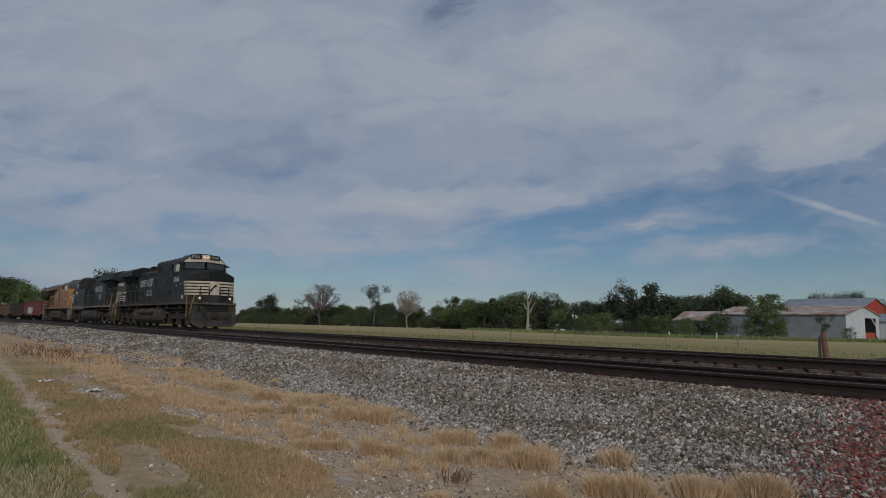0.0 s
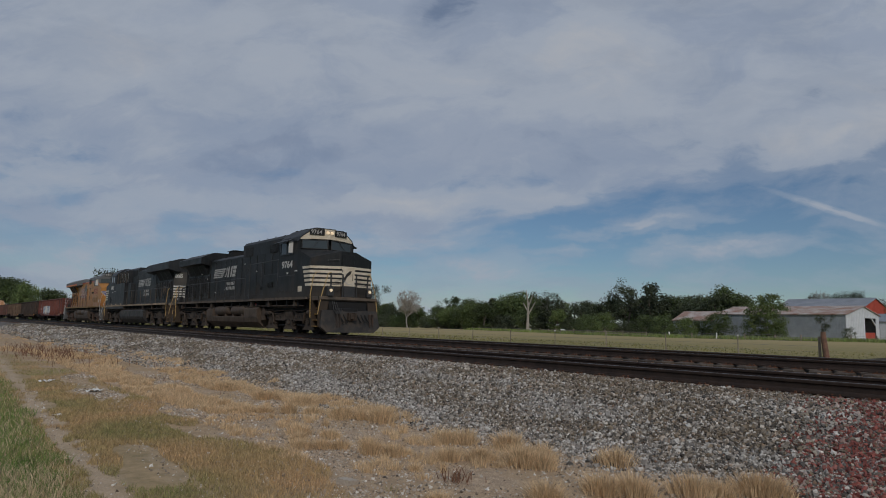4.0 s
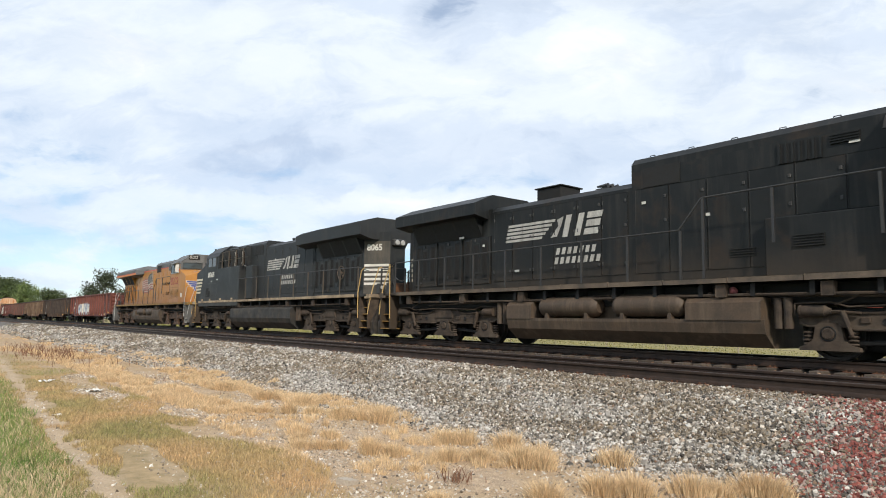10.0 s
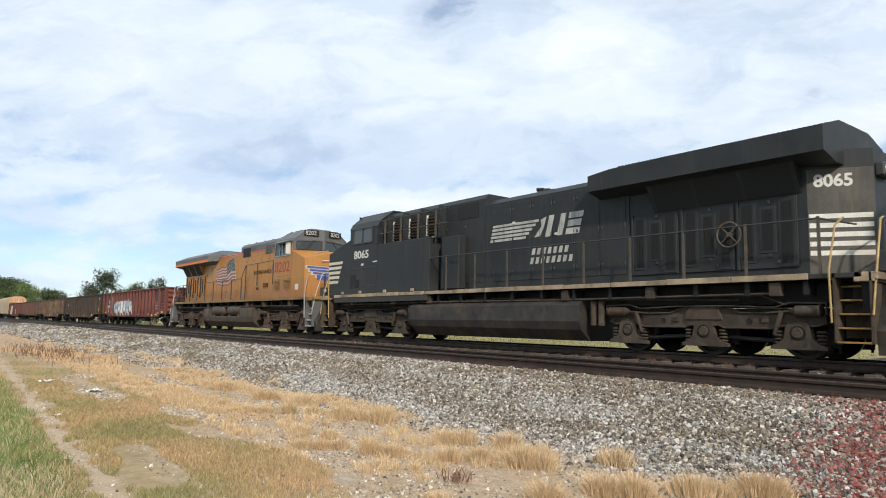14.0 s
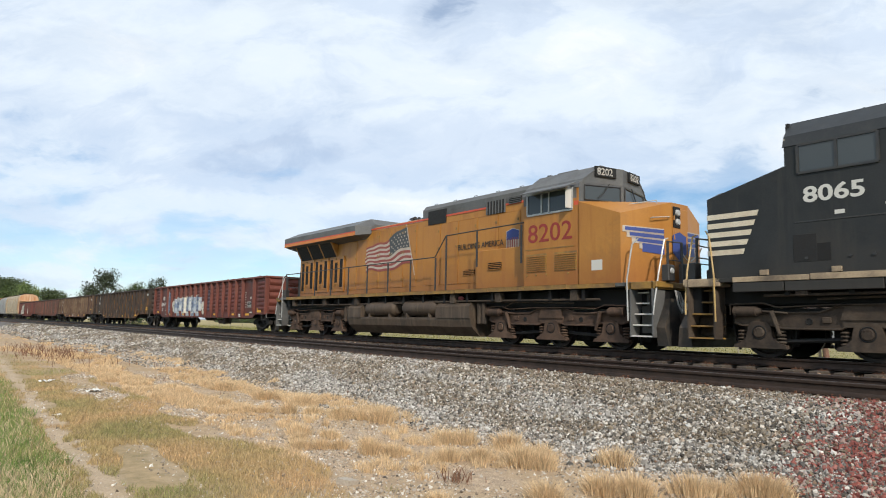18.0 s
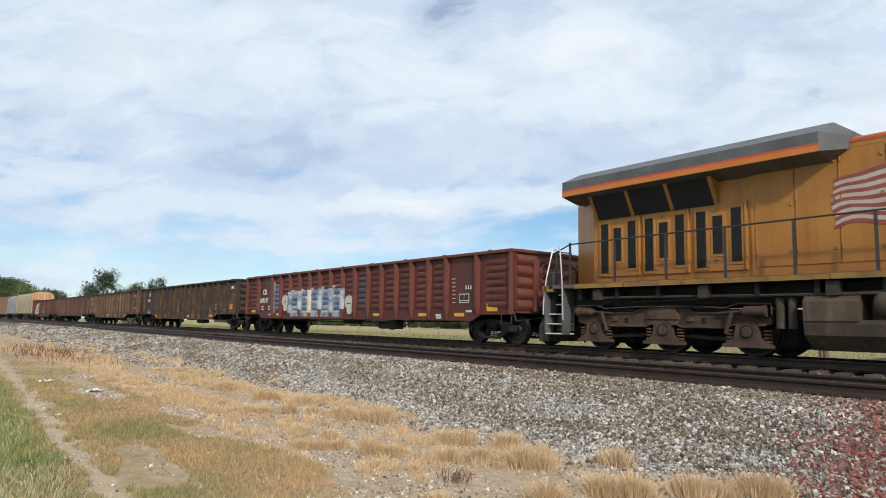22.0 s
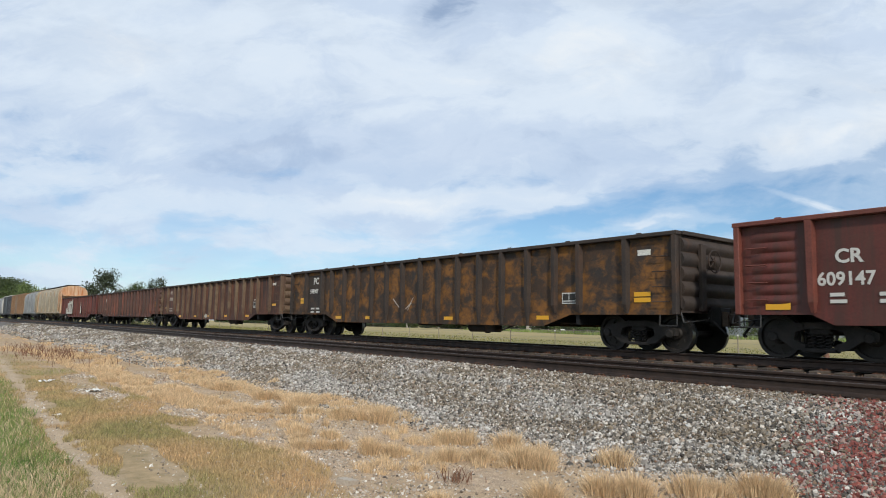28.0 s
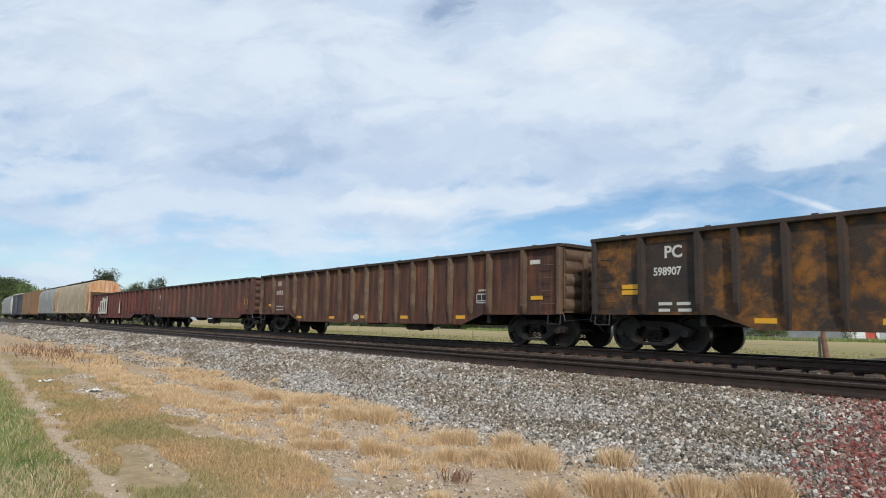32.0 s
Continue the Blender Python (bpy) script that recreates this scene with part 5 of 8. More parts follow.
        sh = [(5.1, 3.5), (5.1, 2.98), (5.39, 2.8), (5.68, 2.98), (5.68, 3.5), (5.39, 3.58)]
        decal("shield_emblem", [sh], near, 1.03, FLAGWHITE, high, "white shield emblem")
        decal("shield_chief", [[(5.12, 3.22), (5.66, 3.22), (5.66, 3.48), (5.39, 3.56), (5.12, 3.48)]], near, 1.034, BLUE, high)
        decal("shield_bar", [[(a, 2.93 - 0.0 * a), (a + 0.045, 2.93), (a + 0.045, 3.28), (a, 3.28)] for a in (5.16, 5.26, 5.36, 5.46, 5.56)], near, 1.034, FLAGRED, high)
        # the waving flag, striped in strips that follow the cloth
        def cloth(u, v):
            """A point of the flag: u from its fly to the pole, v from foot to head."""
            a = -3.3 + u * (3.36 - 0.5 * v) + 0.04 * math.sin(9 * v)
            z = 2.56 + 0.22 * u + v * (0.98 + 0.42 * u) + (0.09 * math.sin(u * 8.5 + 0.4) + 0.04 * math.sin(u * 17 + 2 * v)) * (1.1 - 0.5 * u)
            return a, z

        def patch(u0, u1, v0, v1):
            return [cloth(u0, v0), cloth(u1, v0), cloth(u1, v1), cloth(u0, v1)]
        cols = [i / 22 for i in range(23)]
        for col, rows in ((FLAGRED, range(0, 13, 2)), (FLAGWHITE, range(1, 13, 2))):
            polys = [patch(u0, u1, r / 13, (r + 1) / 13) for r in rows for u0, u1 in zip(cols, cols[1:]) if not (u0 >= 0.58 and r > 5)]
            decal("flag_stripe", polys, near, 1.0, col, eng, "faded waving flag stripes")
        us = [u for u in cols if u >= 0.58]
        decal("flag_canton", [[cloth(u, 6 / 13) for u in us] + [cloth(u, 1.0) for u in us[::-1]]], near, 1.0, FLAGBLUE, eng)
        stars = []
        for row in range(5):
            for i in range(6):
                a, z = cloth(0.635 + 0.065 * i + (0.03 if row % 2 else 0.0), 0.51 + 0.095 * row)
                stars.append([(a + 0.036 * math.cos(w * 1.2566 + 1.57), z + 0.036 * math.sin(w * 1.2566 + 1.57)) for w in range(5)])
        decal("flag_star", stars, near, 1.005, FLAGWHITE, eng)
        decal("flag_pole", [[(0.16, 2.35), (0.20, 2.35), (-0.40, 4.32), (-0.44, 4.32)]], near, 1.005, FLAGWHITE, eng, "pale painted flag pole")
        decal("data_panel", [[(8.85, 2.05), (9.2, 2.05), (9.2, 2.32), (8.85, 2.32)]], near, 1.5, WTEXT, cab, "white data panel")
        # winged emblem across the nose: blue and white feather bars on the facets
        for s in (-1, 1):
            p0, p1 = facets[s]
            dv = (p1 - p0).normalized()
            nn = Vector((abs(dv.y), s * abs(dv.x), 0))
            for mat, o, bars in ((FLAGWHITE, 0.006, [(0.05, 3.0, 3.16), (0.16, 2.86, 3.02), (0.3, 2.72, 2.88), (0.5, 2.58, 2.74)]), (BLUE, 0.010, [(0.12, 3.04, 3.13), (0.24, 2.9, 2.99), (0.4, 2.76, 2.85), (0.58, 2.5, 2.72)])):
                m = M()
                for u0, za, zb in bars:
                    b = len(m.v)
                    for u, dz in ((u0, 0.0), (1.17, -0.06)):
                        for z in (za + dz, zb + dz):
                            for oo in (o, 0.0):
                                q = p0 + dv * u + nn * oo
                                m.v.append((q.x, q.y, z))
                    for f in ((0, 4, 6, 2), (1, 3, 7, 5), (0, 1, 5, 4), (2, 6, 7, 3), (0, 2, 3, 1), (4, 5, 7, 6)):
                        m.face(*(b + i2 for i2 in f))
                part("wing_emblem", m, mat, nose, "winged emblem in blue and white")
        part("nose_shield", M().prism([(-0.3, 2.95), (-0.3, 2.5), (0, 2.3), (0.3, 2.5), (0.3, 2.95), (0, 3.05)], 10.481, 10.49, "x"), BLUE, nose)
    return t


loco("dash", -54.94, False)
loco("evo", -77.24, True)
loco("up", -99.54, False)

GRAF = surf("blue_white_graffiti", (0.14, 0.18, 0.26), (0.34, 0.38, 0.42), 2.6, 0.55, 0, 0.05, 30, stain=(0.58, 0.57, 0.52), stain_amount=0.42, stain_scale=2.5, spread=0.06)
GRAFD = surf("dim_blue_graffiti", (0.05, 0.045, 0.075), (0.09, 0.055, 0.06), 3.0, 0.6, 0, 0.05, 30)
GRAFW = surf("white_graffiti", (0.66, 0.62, 0.53), (0.52, 0.47, 0.38), 3.0, 0.55, 0, 0.05, 30)
GRAFB = surf("blue_graffiti", (0.075, 0.095, 0.16), (0.17, 0.215, 0.32), 3.0, 0.55, 0, 0.05, 30)
TAN = surf("weathered_tan_paint", (0.47, 0.39, 0.27), (0.40, 0.32, 0.21), 0.6, 0.6, 0, 0.08, 20, stain=(0.25, 0.16, 0.08), stain_amount=0.45, streak=True)
ENDRUST = surf("orange_rusted_end", (0.58, 0.33, 0.17), (0.60, 0.48, 0.34), 0.7, 0.8, 0, 0.15, 20, stain=(0.42, 0.15, 0.045), stain_amount=0.46, streak=True)
GREYHOP = surf("grey_hopper_paint", (0.36, 0.35, 0.33), (0.28, 0.275, 0.27), 0.8, 0.6, 0, 0.08, 20, stain=(0.14, 0.13, 0.125), stain_amount=0.45, streak=True)
OCHRE = surf("ochre_boxcar_paint", (0.27, 0.155, 0.075), (0.21, 0.12, 0.06), 0.8, 0.65, 0, 0.1, 20, stain=(0.12, 0.07, 0.04), stain_amount=0.38, streak=True)
SLATE = surf("slate_grey_paint", (0.06, 0.065, 0.075), (0.05, 0.052, 0.06), 0.8, 0.6, 0, 0.1, 20, stain=(0.10, 0.09, 0.08), stain_amount=0.35, streak=True)
REDBROWN = surf("streaked_red_brown_paint", (0.17, 0.055, 0.032), (0.075, 0.044, 0.034), 0.35, 0.7, 0, 0.15, 16, stain=(0.05, 0.034, 0.028), stain_amount=0.45, streak=True)
RUSTRIB = surf("rust_streaked_rib", (0.15, 0.095, 0.055), (0.085, 0.05, 0.034), 1.0, 0.8, 0, 0.2, 20, stain=(0.20, 0.15, 0.09), stain_amount=0.36)


def freight_truck(parent, xc, r=0.457):
    t = new("truck")
    t.parent = parent
    t.matrix_basis = pose(xc, 0, 0)
    for s in (-1, 1):
        f = M()
        for d in (-1, 1):
            f.prism([(d * 0.92, 0.62), (d * 1.08, 0.56), (d * 1.06, 0.40), (d * 0.78, 0.40), (d * 0.52, 0.22), (d * 0.30, 0.18), (d * 0.28, 0.30), (d * 0.50, 0.40), (d * 0.46, 0.56), (d * 0.28, 0.62), (d * 0.28, 0.74), (d * 0.5, 0.74)], s * 0.93, s * 1.08, "y")
        f.box(-0.32, 0.32, s * 0.93 if s > 0 else -1.08, 1.08 if s > 0 else -0.93, 0.62, 0.76, 0.01)
        f.box(-0.34, 0.34, s * 0.93 if s > 0 else -1.08, 1.08 if s > 0 else -0.93, 0.16, 0.24, 0.01)
        part("side_frame", f, FTRUCK, t, "rusty cast truck side frame")
        for k in (-0.17, 0.0, 0.17):
            m = M()
            spring(m, k, s * 1.0, 0.24, 0.56, 0.065, 5)
            part("coil_spring", m, FTRUCK, t)
        for d in (-0.914, 0.914):
            j = M().lathe([(0.0, s * 1.13), (0.08, s * 1.13), (0.1, s * 1.11), (0.1, s * 1.0)], (d, 0, r), "y", 14)
            part("bearing_cap", j, FTRUCK, t, smooth=True)
        m = M()
        m.prism([(-0.7, 0.40), (-0.62, 0.40), (-0.50, 0.72), (-0.56, 0.74)], s * 0.7, s * 0.88, "y")
        m.prism([(0.7, 0.40), (0.62, 0.40), (0.50, 0.72), (0.56, 0.74)], s * 0.7, s * 0.88, "y")
        part("brake_beam", m, DARK, t)
    part("bolster", M().box(-0.2, 0.2, -1.05, 1.05, 0.5, 0.72, 0.03), FTRUCK, t)
    for d in (-0.914, 0.914):
        wheelset(t, d, r)
    return t


def car_common(t, L, tc, z=0.9, mat=RUSTDK, r=0.457):
    """Centre sill, trucks, couplers, hoses and brake gear of a freight car."""
    # centre sill and draft gear near-black, the car's under-shade in their colour
    part("centre_sill", M().box(-L / 2 - 0.1, L / 2 + 0.1, -0.28, 0.28, 0.72, 1.05, 0.02), DARK, t)
    for d in (-1, 1):
        freight_truck(t, d * tc, r)
        coupler(t, d * (L / 2 + 0.5), d)
        part("draft_gear", M().box(min(d * L / 2, d * (L / 2 + 0.3)), max(d * L / 2, d * (L / 2 + 0.3)), -0.25, 0.25, 0.65, 1.1, 0.02), DARK, t)
        hose(t, d * (L / 2 + 0.2), d * 0.7, -0.4, 0.85)
        m = M()
        m.tube([(d * (L / 2 + 0.05), -1.5, 0.95), (d * (L / 2 + 0.12), -1.5, 0.72), (d * (L / 2 + 0.12), -0.5, 0.80), (d * (L / 2 + 0.05), -0.3, 0.85)], 0.016, 5)
        part("uncoupling_lever", m, HANDB, t)
        for s in (-1, 1):
            m = M()
            m.tube([(d * (L / 2 - 0.05), s * 1.5, z), (d * (L / 2 - 0.05), s * 1.52, z - 0.26), (d * (L / 2 - 0.5), s * 1.52, z - 0.26), (d * (L / 2 - 0.5), s * 1.5, z)], 0.014, 5)
            part("sill_step", m, HANDB, t)
    m = M()
    m.cyl((-1.2, -0.55, 0.72), (0.0, -0.55, 0.72), 0.2, 14)
    part("brake_reservoir", m, RUSTDK, t, smooth=True)
    part("brake_valve", M().box(3.0, 3.45, -1.1, -0.7, 0.36, 0.72, 0.05), RUSTDK, t)
    m = M().cyl((2.2, -0.95, 0.5), (2.95, -0.95, 0.5), 0.15, 12)
    m.cyl((2.95, -0.95, 0.5), (3.05, -0.95, 0.5), 0.18, 12)
    part("brake_cylinder", m, RUSTDK, t, smooth=True)
    part("brake_linkage", M().tube([(1.4, -1.0, 0.62), (2.2, -0.95, 0.5), (3.7, -1.0, 0.42), (4.4, -1.05, 0.62)], 0.022, 5), RUSTDK, t)
    m = M()
    m.tube([(-L / 2 + 3.2, -0.9, 0.68), (-2, -0.9, 0.60), (2, -0.95, 0.62), (L / 2 - 3.2, -0.9, 0.68)], 0.025, 5)
    part("brake_rod", m, RUSTDK, t)


def ladder(t, x, s, z0, z1, mat, w=0.42, y=1.5):
    for z in np.arange(z0, z1, 0.36):
        m = M().tube([(x - w / 2, s * y, z), (x - w / 2, s * (y + 0.07), z), (x + w / 2, s * (y + 0.07), z), (x + w / 2, s * y, z)], 0.013, 5)
        part("grab_iron", m, mat, t)


def ridge(m, x0, x1, z, s, y, swell=0.045):
    """A pressed ridge that swells from both ends, on the side s at y."""
    base = len(m.v)
    for e in range(9):
        w = math.sin(math.pi * e / 8) ** 0.6
        m.v += [(x0 + (x1 - x0) * e / 8, s * (y + swell * w * math.sin(math.pi * q / 6)), z + 0.21 * q / 6) for q in range(7)]
    for e in range(8):
        for q in range(6):
            o = base + 7 * e + q
            m.face(o, o + 7, o + 8, o + 1)


def gondola(name, label, c, paint, ribmat, ribs, corrugated=False, drop=True, chord=None, L=20.4):
    t = thing(name, label, "freight car", "gondola cars of the train", at=pose(c, YF, 0))
    MOVERS.append((t, c, False))
    h = L / 2
    ztop = 2.86
    zlow, zend = (0.58, 0.9) if drop else (0.70, 0.9)
    xk = 6.9 if drop else 8.7
    for s in (-1, 1):
        m = M()
        m.box(-h, h, s * 1.43 if s > 0 else -1.46, 1.46 if s > 0 else -1.43, 0.95, 2.80)
        outline = [(-h, 0.95), (-h, zend), (-xk, zend), (-xk + 1.0 if drop else -xk + 0.4, zlow), (xk - 1.0 if drop else xk - 0.4, zlow), (xk, zend), (h, zend), (h, 0.95)]
        m.prism(outline, s * 1.43, s * 1.475, "y")
        if corrugated:
            for a, b in zip(ribs, ribs[1:]):
                wdt = b - a
                if wdt > 1.3 and abs((a + b) / 2) < 9:
                    continue
                for i in range(7):
                    z = 1.08 + i * 0.22
                    x0, x1 = a + wdt * 0.20, b - wdt * 0.16
                    ridge(m, x0, x1, z, s, 1.459)
        part("side_wall", m, paint, t, smooth=True)
        part("top_chord", M().box(-h - 0.03, h + 0.03, s * 1.40 if s > 0 else -1.60, 1.60 if s > 0 else -1.40, 2.76, ztop, 0.015), chord or ribmat, t)
        for x in ribs[1:-1]:
            m = M()
            zb = (zlow if abs(x) < xk - 0.9 else zend) + 0.03
            w0, w1, w2 = 0.09, 0.075, 0.035
            base = len(m.v)
            for z, w, y in ((2.77, w0, 1.6), (1.15, w1, 1.6), (zb, w2, 1.53)):
                m.v += [(x - w, s * 1.46, z), (x - w * 0.7, s * y, z), (x + w * 0.7, s * y, z), (x + w, s * 1.46, z)]
            for k in (0, 1):
                for q in (0, 1, 2):
                    m.face(base + 4 * k + q, base + 4 * k + q + 1, base + 4 * k + q + 5, base + 4 * k + q + 4)
            m.face(base, base + 1, base + 2, base + 3)
            m.face(base + 8, base + 9, base + 10, base + 11)
            part("side_rib", m, ribmat, t)
        for d in (-1, 1):
            part("corner_post", M().box(min(d * h, d * (h - 0.12)), max(d * h, d * (h - 0.12)), s * 1.42 if s > 0 else -1.6, 1.6 if s > 0 else -1.42, zend, 2.77, 0.012), ribmat, t)
            ladder(t, d * (h - 0.45), s, 1.2, 2.6, ribmat)
        for k in np.arange(-h + 0.9, h, 2.3):
            part("chord_lug", M().box(k - 0.07, k + 0.07, s * 1.45 - 0.03, s * 1.45 + 0.03, ztop - 0.005, ztop + 0.045, 0.01), ribmat, t)
    part("floor", M().box(-h, h, -1.43, 1.43, 1.0, 1.06), RUSTDK, t)
    for d in (-1, 1):
        ew = part("end_wall", M().box(min(d * (h - 0.06), d * h), max(d * (h - 0.06), d * h), -1.44, 1.44, 0.95, 2.80), ribmat, t, "corrugated end wall")
        for i in range(5):
            z = 1.0 + i * 0.345
            prof = [(d * (h - 0.01), z)] + [(d * (h + 0.085 * math.sin(math.pi * q / 8)), z + 0.33 * q / 8) for q in range(9)] + [(d * (h - 0.01), z + 0.33)]
            part("end_rib", M().prism(prof, -1.38, 1.38, "y"), ribmat, ew, smooth=True)
        part("end_chord", M().box(min(d * (h - 0.1), d * (h + 0.09)), max(d * (h - 0.1), d * (h + 0.09)), -1.4, 1.4, 2.76, ztop, 0.015), chord or ribmat, t)
        m = M()
        m.box(d * (h + 0.1) - 0.05, d * (h + 0.1) + 0.05, -0.75, -0.55, 1.0, 2.6, 0.01)
        part("end_post", m, ribmat, t)
    m = M()
    for k in range(14):
        w0, w1 = 2 * math.pi * k / 14, 2 * math.pi * (k + 1) / 14
        m.cyl((h + 0.22, -0.3 + 0.27 * math.cos(w0), 2.2 + 0.27 * math.sin(w0)), (h + 0.22, -0.3 + 0.27 * math.cos(w1), 2.2 + 0.27 * math.sin(w1)), 0.018, 5)
    for k in range(5):
        w = 2 * math.pi * k / 5
        m.cyl((h + 0.2, -0.3, 2.2), (h + 0.22, -0.3 + 0.27 * math.cos(w), 2.2 + 0.27 * math.sin(w)), 0.012, 4)
    m.cyl((h + 0.05, -0.3, 2.2), (h + 0.24, -0.3, 2.2), 0.04, 8)
    part("hand_brake_wheel", m, ribmat, t)
    for k in np.arange(-h + 3, h - 2.5, 1.1):
        part("cross_bearer", M().box(k - 0.06, k + 0.06, -1.4, 1.4, zlow + 0.06, 0.98), DARK, t)
    car_common(t, L, h - 1.45, zend)
    return t


def mark(t, name, a0, a1, z0, z1, mat, y=1.478, label=""):
    return decal(name, [[(a0, z0), (a1, z0), (a1, z1), (a0, z1)]], -1, y, mat, t, label)


def box_mark(t, a0, z0):
    """A white-framed black data box."""
    decal("data_box", [[(a0, z0), (a0 + 0.5, z0), (a0 + 0.5, z0 + 0.30), (a0, z0 + 0.30)]], -1, 1.478, WTEXT, t)
    decal("data_box_inset", [[(a0 + 0.03, z0 + 0.09), (a0 + 0.235, z0 + 0.09), (a0 + 0.235, z0 + 0.27), (a0 + 0.03, z0 + 0.27)], [(a0 + 0.265, z0 + 0.09), (a0 + 0.47, z0 + 0.09), (a0 + 0.47, z0 + 0.27), (a0 + 0.265, z0 + 0.27)], [(a0 + 0.03, z0 + 0.03), (a0 + 0.47, z0 + 0.03), (a0 + 0.47, z0 + 0.06), (a0 + 0.03, z0 + 0.06)]], -1, 1.482, BLACKTEXT, t)


RIBS_D = [-10.2, -8.66, -6.95, -5.95, -4.93, -3.92, -2.92, -1.94, -0.95, 0.05, 1.05, 2.06, 3.03, 4.02, 5.02, 6.04, 7.02, 8.58, 10.2]
RIBS_E = [-10.2, -8.72, -7.2, -6.32, -5.26, -4.2, -3.13, -2.08, -1.03, 0.05, 1.1, 2.14, 3.2, 4.25, 5.33, 6.37, 7.25, 8.75, 10.2]

# red gondola with graffiti
g = gondola("gondola_car", "red oxide gondola car with blue and white graffiti on its side", -121.7, RED_GON, RIBRED, RIBS_D, True, False)
side_words("CR", 0.37, -8.24, 1.9, -1, 1.465, WTEXT, g, "reporting_mark", bold=0.01)
side_words("609147", 0.36, -8.58, 1.47, -1, 1.465, WTEXT, g, "car_number", bold=0.008, squeeze=0.95)
decal("stencil_bar", [[(a, z), (a + w, z), (a + w, z + 0.07), (a, z + 0.07)] for a, z, w in ((-8.35, 1.25, 0.26), (-7.5, 1.25, 0.22), (-8.35, 1.12, 0.3), (-7.5, 1.12, 0.22), (-7.4, 0.86, 0.3), (6.4, 0.84, 0.3), (6.45, 0.76, 0.28), (8.0, 0.97, 0.3))], -1, 1.478, WTEXT, g)
for a in (-9.6, -5.3 - 1.2, -3.55, 2.45, 5.42, 7.42, 9.0):
    mark(g, "reflector", a, a + 0.5, 0.84 if abs(a) < 8 else 1.0, 0.95 if abs(a) < 8 else 1.23, REFL, 1.478, "yellow reflective strip")
box_mark(g, 7.66, 1.27)
for k, (a, b) in enumerate(zip(RIBS_D[4:9], RIBS_D[5:10])):
    decal("graffiti_panel", [[(a + 0.06, 0.80), (b - 0.06, 0.80), (b - 0.06, 2.04 + 0.02 * k), (a + 0.06, 2.0 + 0.02 * k)]], -1, 1.476, GRAF, g, "blue and white spray paint")
    for i in range(4):          # paint that follows the pressed ridges of the panel
        m = M()
        ridge(m, a + (b - a) * 0.20, b - (b - a) * 0.16, 1.08 + i * 0.22, -1, 1.477)
        part("graffiti_paint", m, GRAF if (i + k) % 3 == 0 else GRAFB, g, smooth=True)
    decal("graffiti_highlight", [[(a + 0.08, 1.96 + 0.02 * k), (b - 0.1, 2.0 + 0.02 * k), (b - 0.1, 2.07 + 0.02 * k), (a + 0.08, 2.05 + 0.02 * k)], [(a + 0.12, 0.98), (b - 0.14, 1.0), (b - 0.14, 1.05), (a + 0.12, 1.03)]], -1, 1.482, GRAFW, g)
for k, x in enumerate(RIBS_D[4:10]):
    part("graffiti_rib", M().prism([(x - 0.095, -1.46), (x - 0.07, -1.606), (x + 0.07, -1.606), (x + 0.095, -1.46)], 1.12 if k % 2 else 0.98, 2.03 - 0.03 * abs(k - 3), "z"), (GRAF, GRAF, GRAFW, GRAF)[k % 4], g)
for a, b, mat in ((-6.95, -5.95, GRAFB), (1.05, 2.06, GRAFD)):
    for i in range(6):
        m = M()
        ridge(m, a + (b - a) * 0.20, b - (b - a) * 0.16, 1.08 + i * 0.22, -1, 1.463)
        part("graffiti_paint", m, mat, g, smooth=True)
decal("graffiti_column", [[(-6.86, 0.95), (-6.7, 0.95), (-6.74, 2.5), (-6.86, 2.5)]], -1, 1.476, GRAF, g)
for a, z in ((-5.45, 1.5), (0.62, 1.35)):
    for dx, dz, r in ((0, 0.05, 0.36), (0.05, -0.28, 0.22)):
        decal("graffiti_blob", [[(a + dx + r * math.cos(w), z + dz + r * 0.8 * math.sin(w)) for w in np.linspace(0, 2 * math.pi, 13)[:-1]]], -1, 1.518, GRAFW, g, "white round spray paint shape")
    decal("graffiti_blob_line", [[(a - 0.15, z - 0.04), (a + 0.15, z - 0.02), (a + 0.15, z + 0.02), (a - 0.15, z)]], -1, 1.523, BLACKTEXT, g)
decal("chalk_mark", [[(7.25 + 0.03 * i, 2.05 - 0.13 * i), (7.45 - 0.03 * (i % 2), 2.06 - 0.13 * i), (7.45, 2.08 - 0.13 * i), (7.25, 2.08 - 0.13 * i)] for i in range(7)] + [[(7.95 + 0.12 * i, 1.7), (8.02 + 0.12 * i, 1.72), (8.0 + 0.12 * i, 1.84), (7.97 + 0.12 * i, 1.84)] for i in range(3)], -1, 1.464, WHITE, g)

# black gondola with peeling ochre paint
g = gondola("gondola_car", "black gondola car with peeling paint over ochre rust", -143.5, PATCHY, RUSTDK, RIBS_E, chord=RUSTDK)
side_words("PC", 0.40, -8.12, 2.24, -1, 1.465, WTEXT, g, "reporting_mark", bold=0.01)
side_words("598907", 0.27, -8.42, 1.83, -1, 1.465, WTEXT, g, "car_number", bold=0.006, squeeze=0.92)
mark(g, "fresh_paint_patch", -8.62, -7.28, 0.98, 2.62, RUSTDK, 1.462, "dark repainted lettering panel")
decal("stencil_bar", [[(a, z), (a + w, z), (a + w, z + 0.07), (a, z + 0.07)] for a, z, w in ((-8.28, 1.12, 0.36), (-7.8, 1.12, 0.36), (-8.28, 0.97, 0.3), (-7.76, 0.97, 0.34))], -1, 1.478, WTEXT, g)
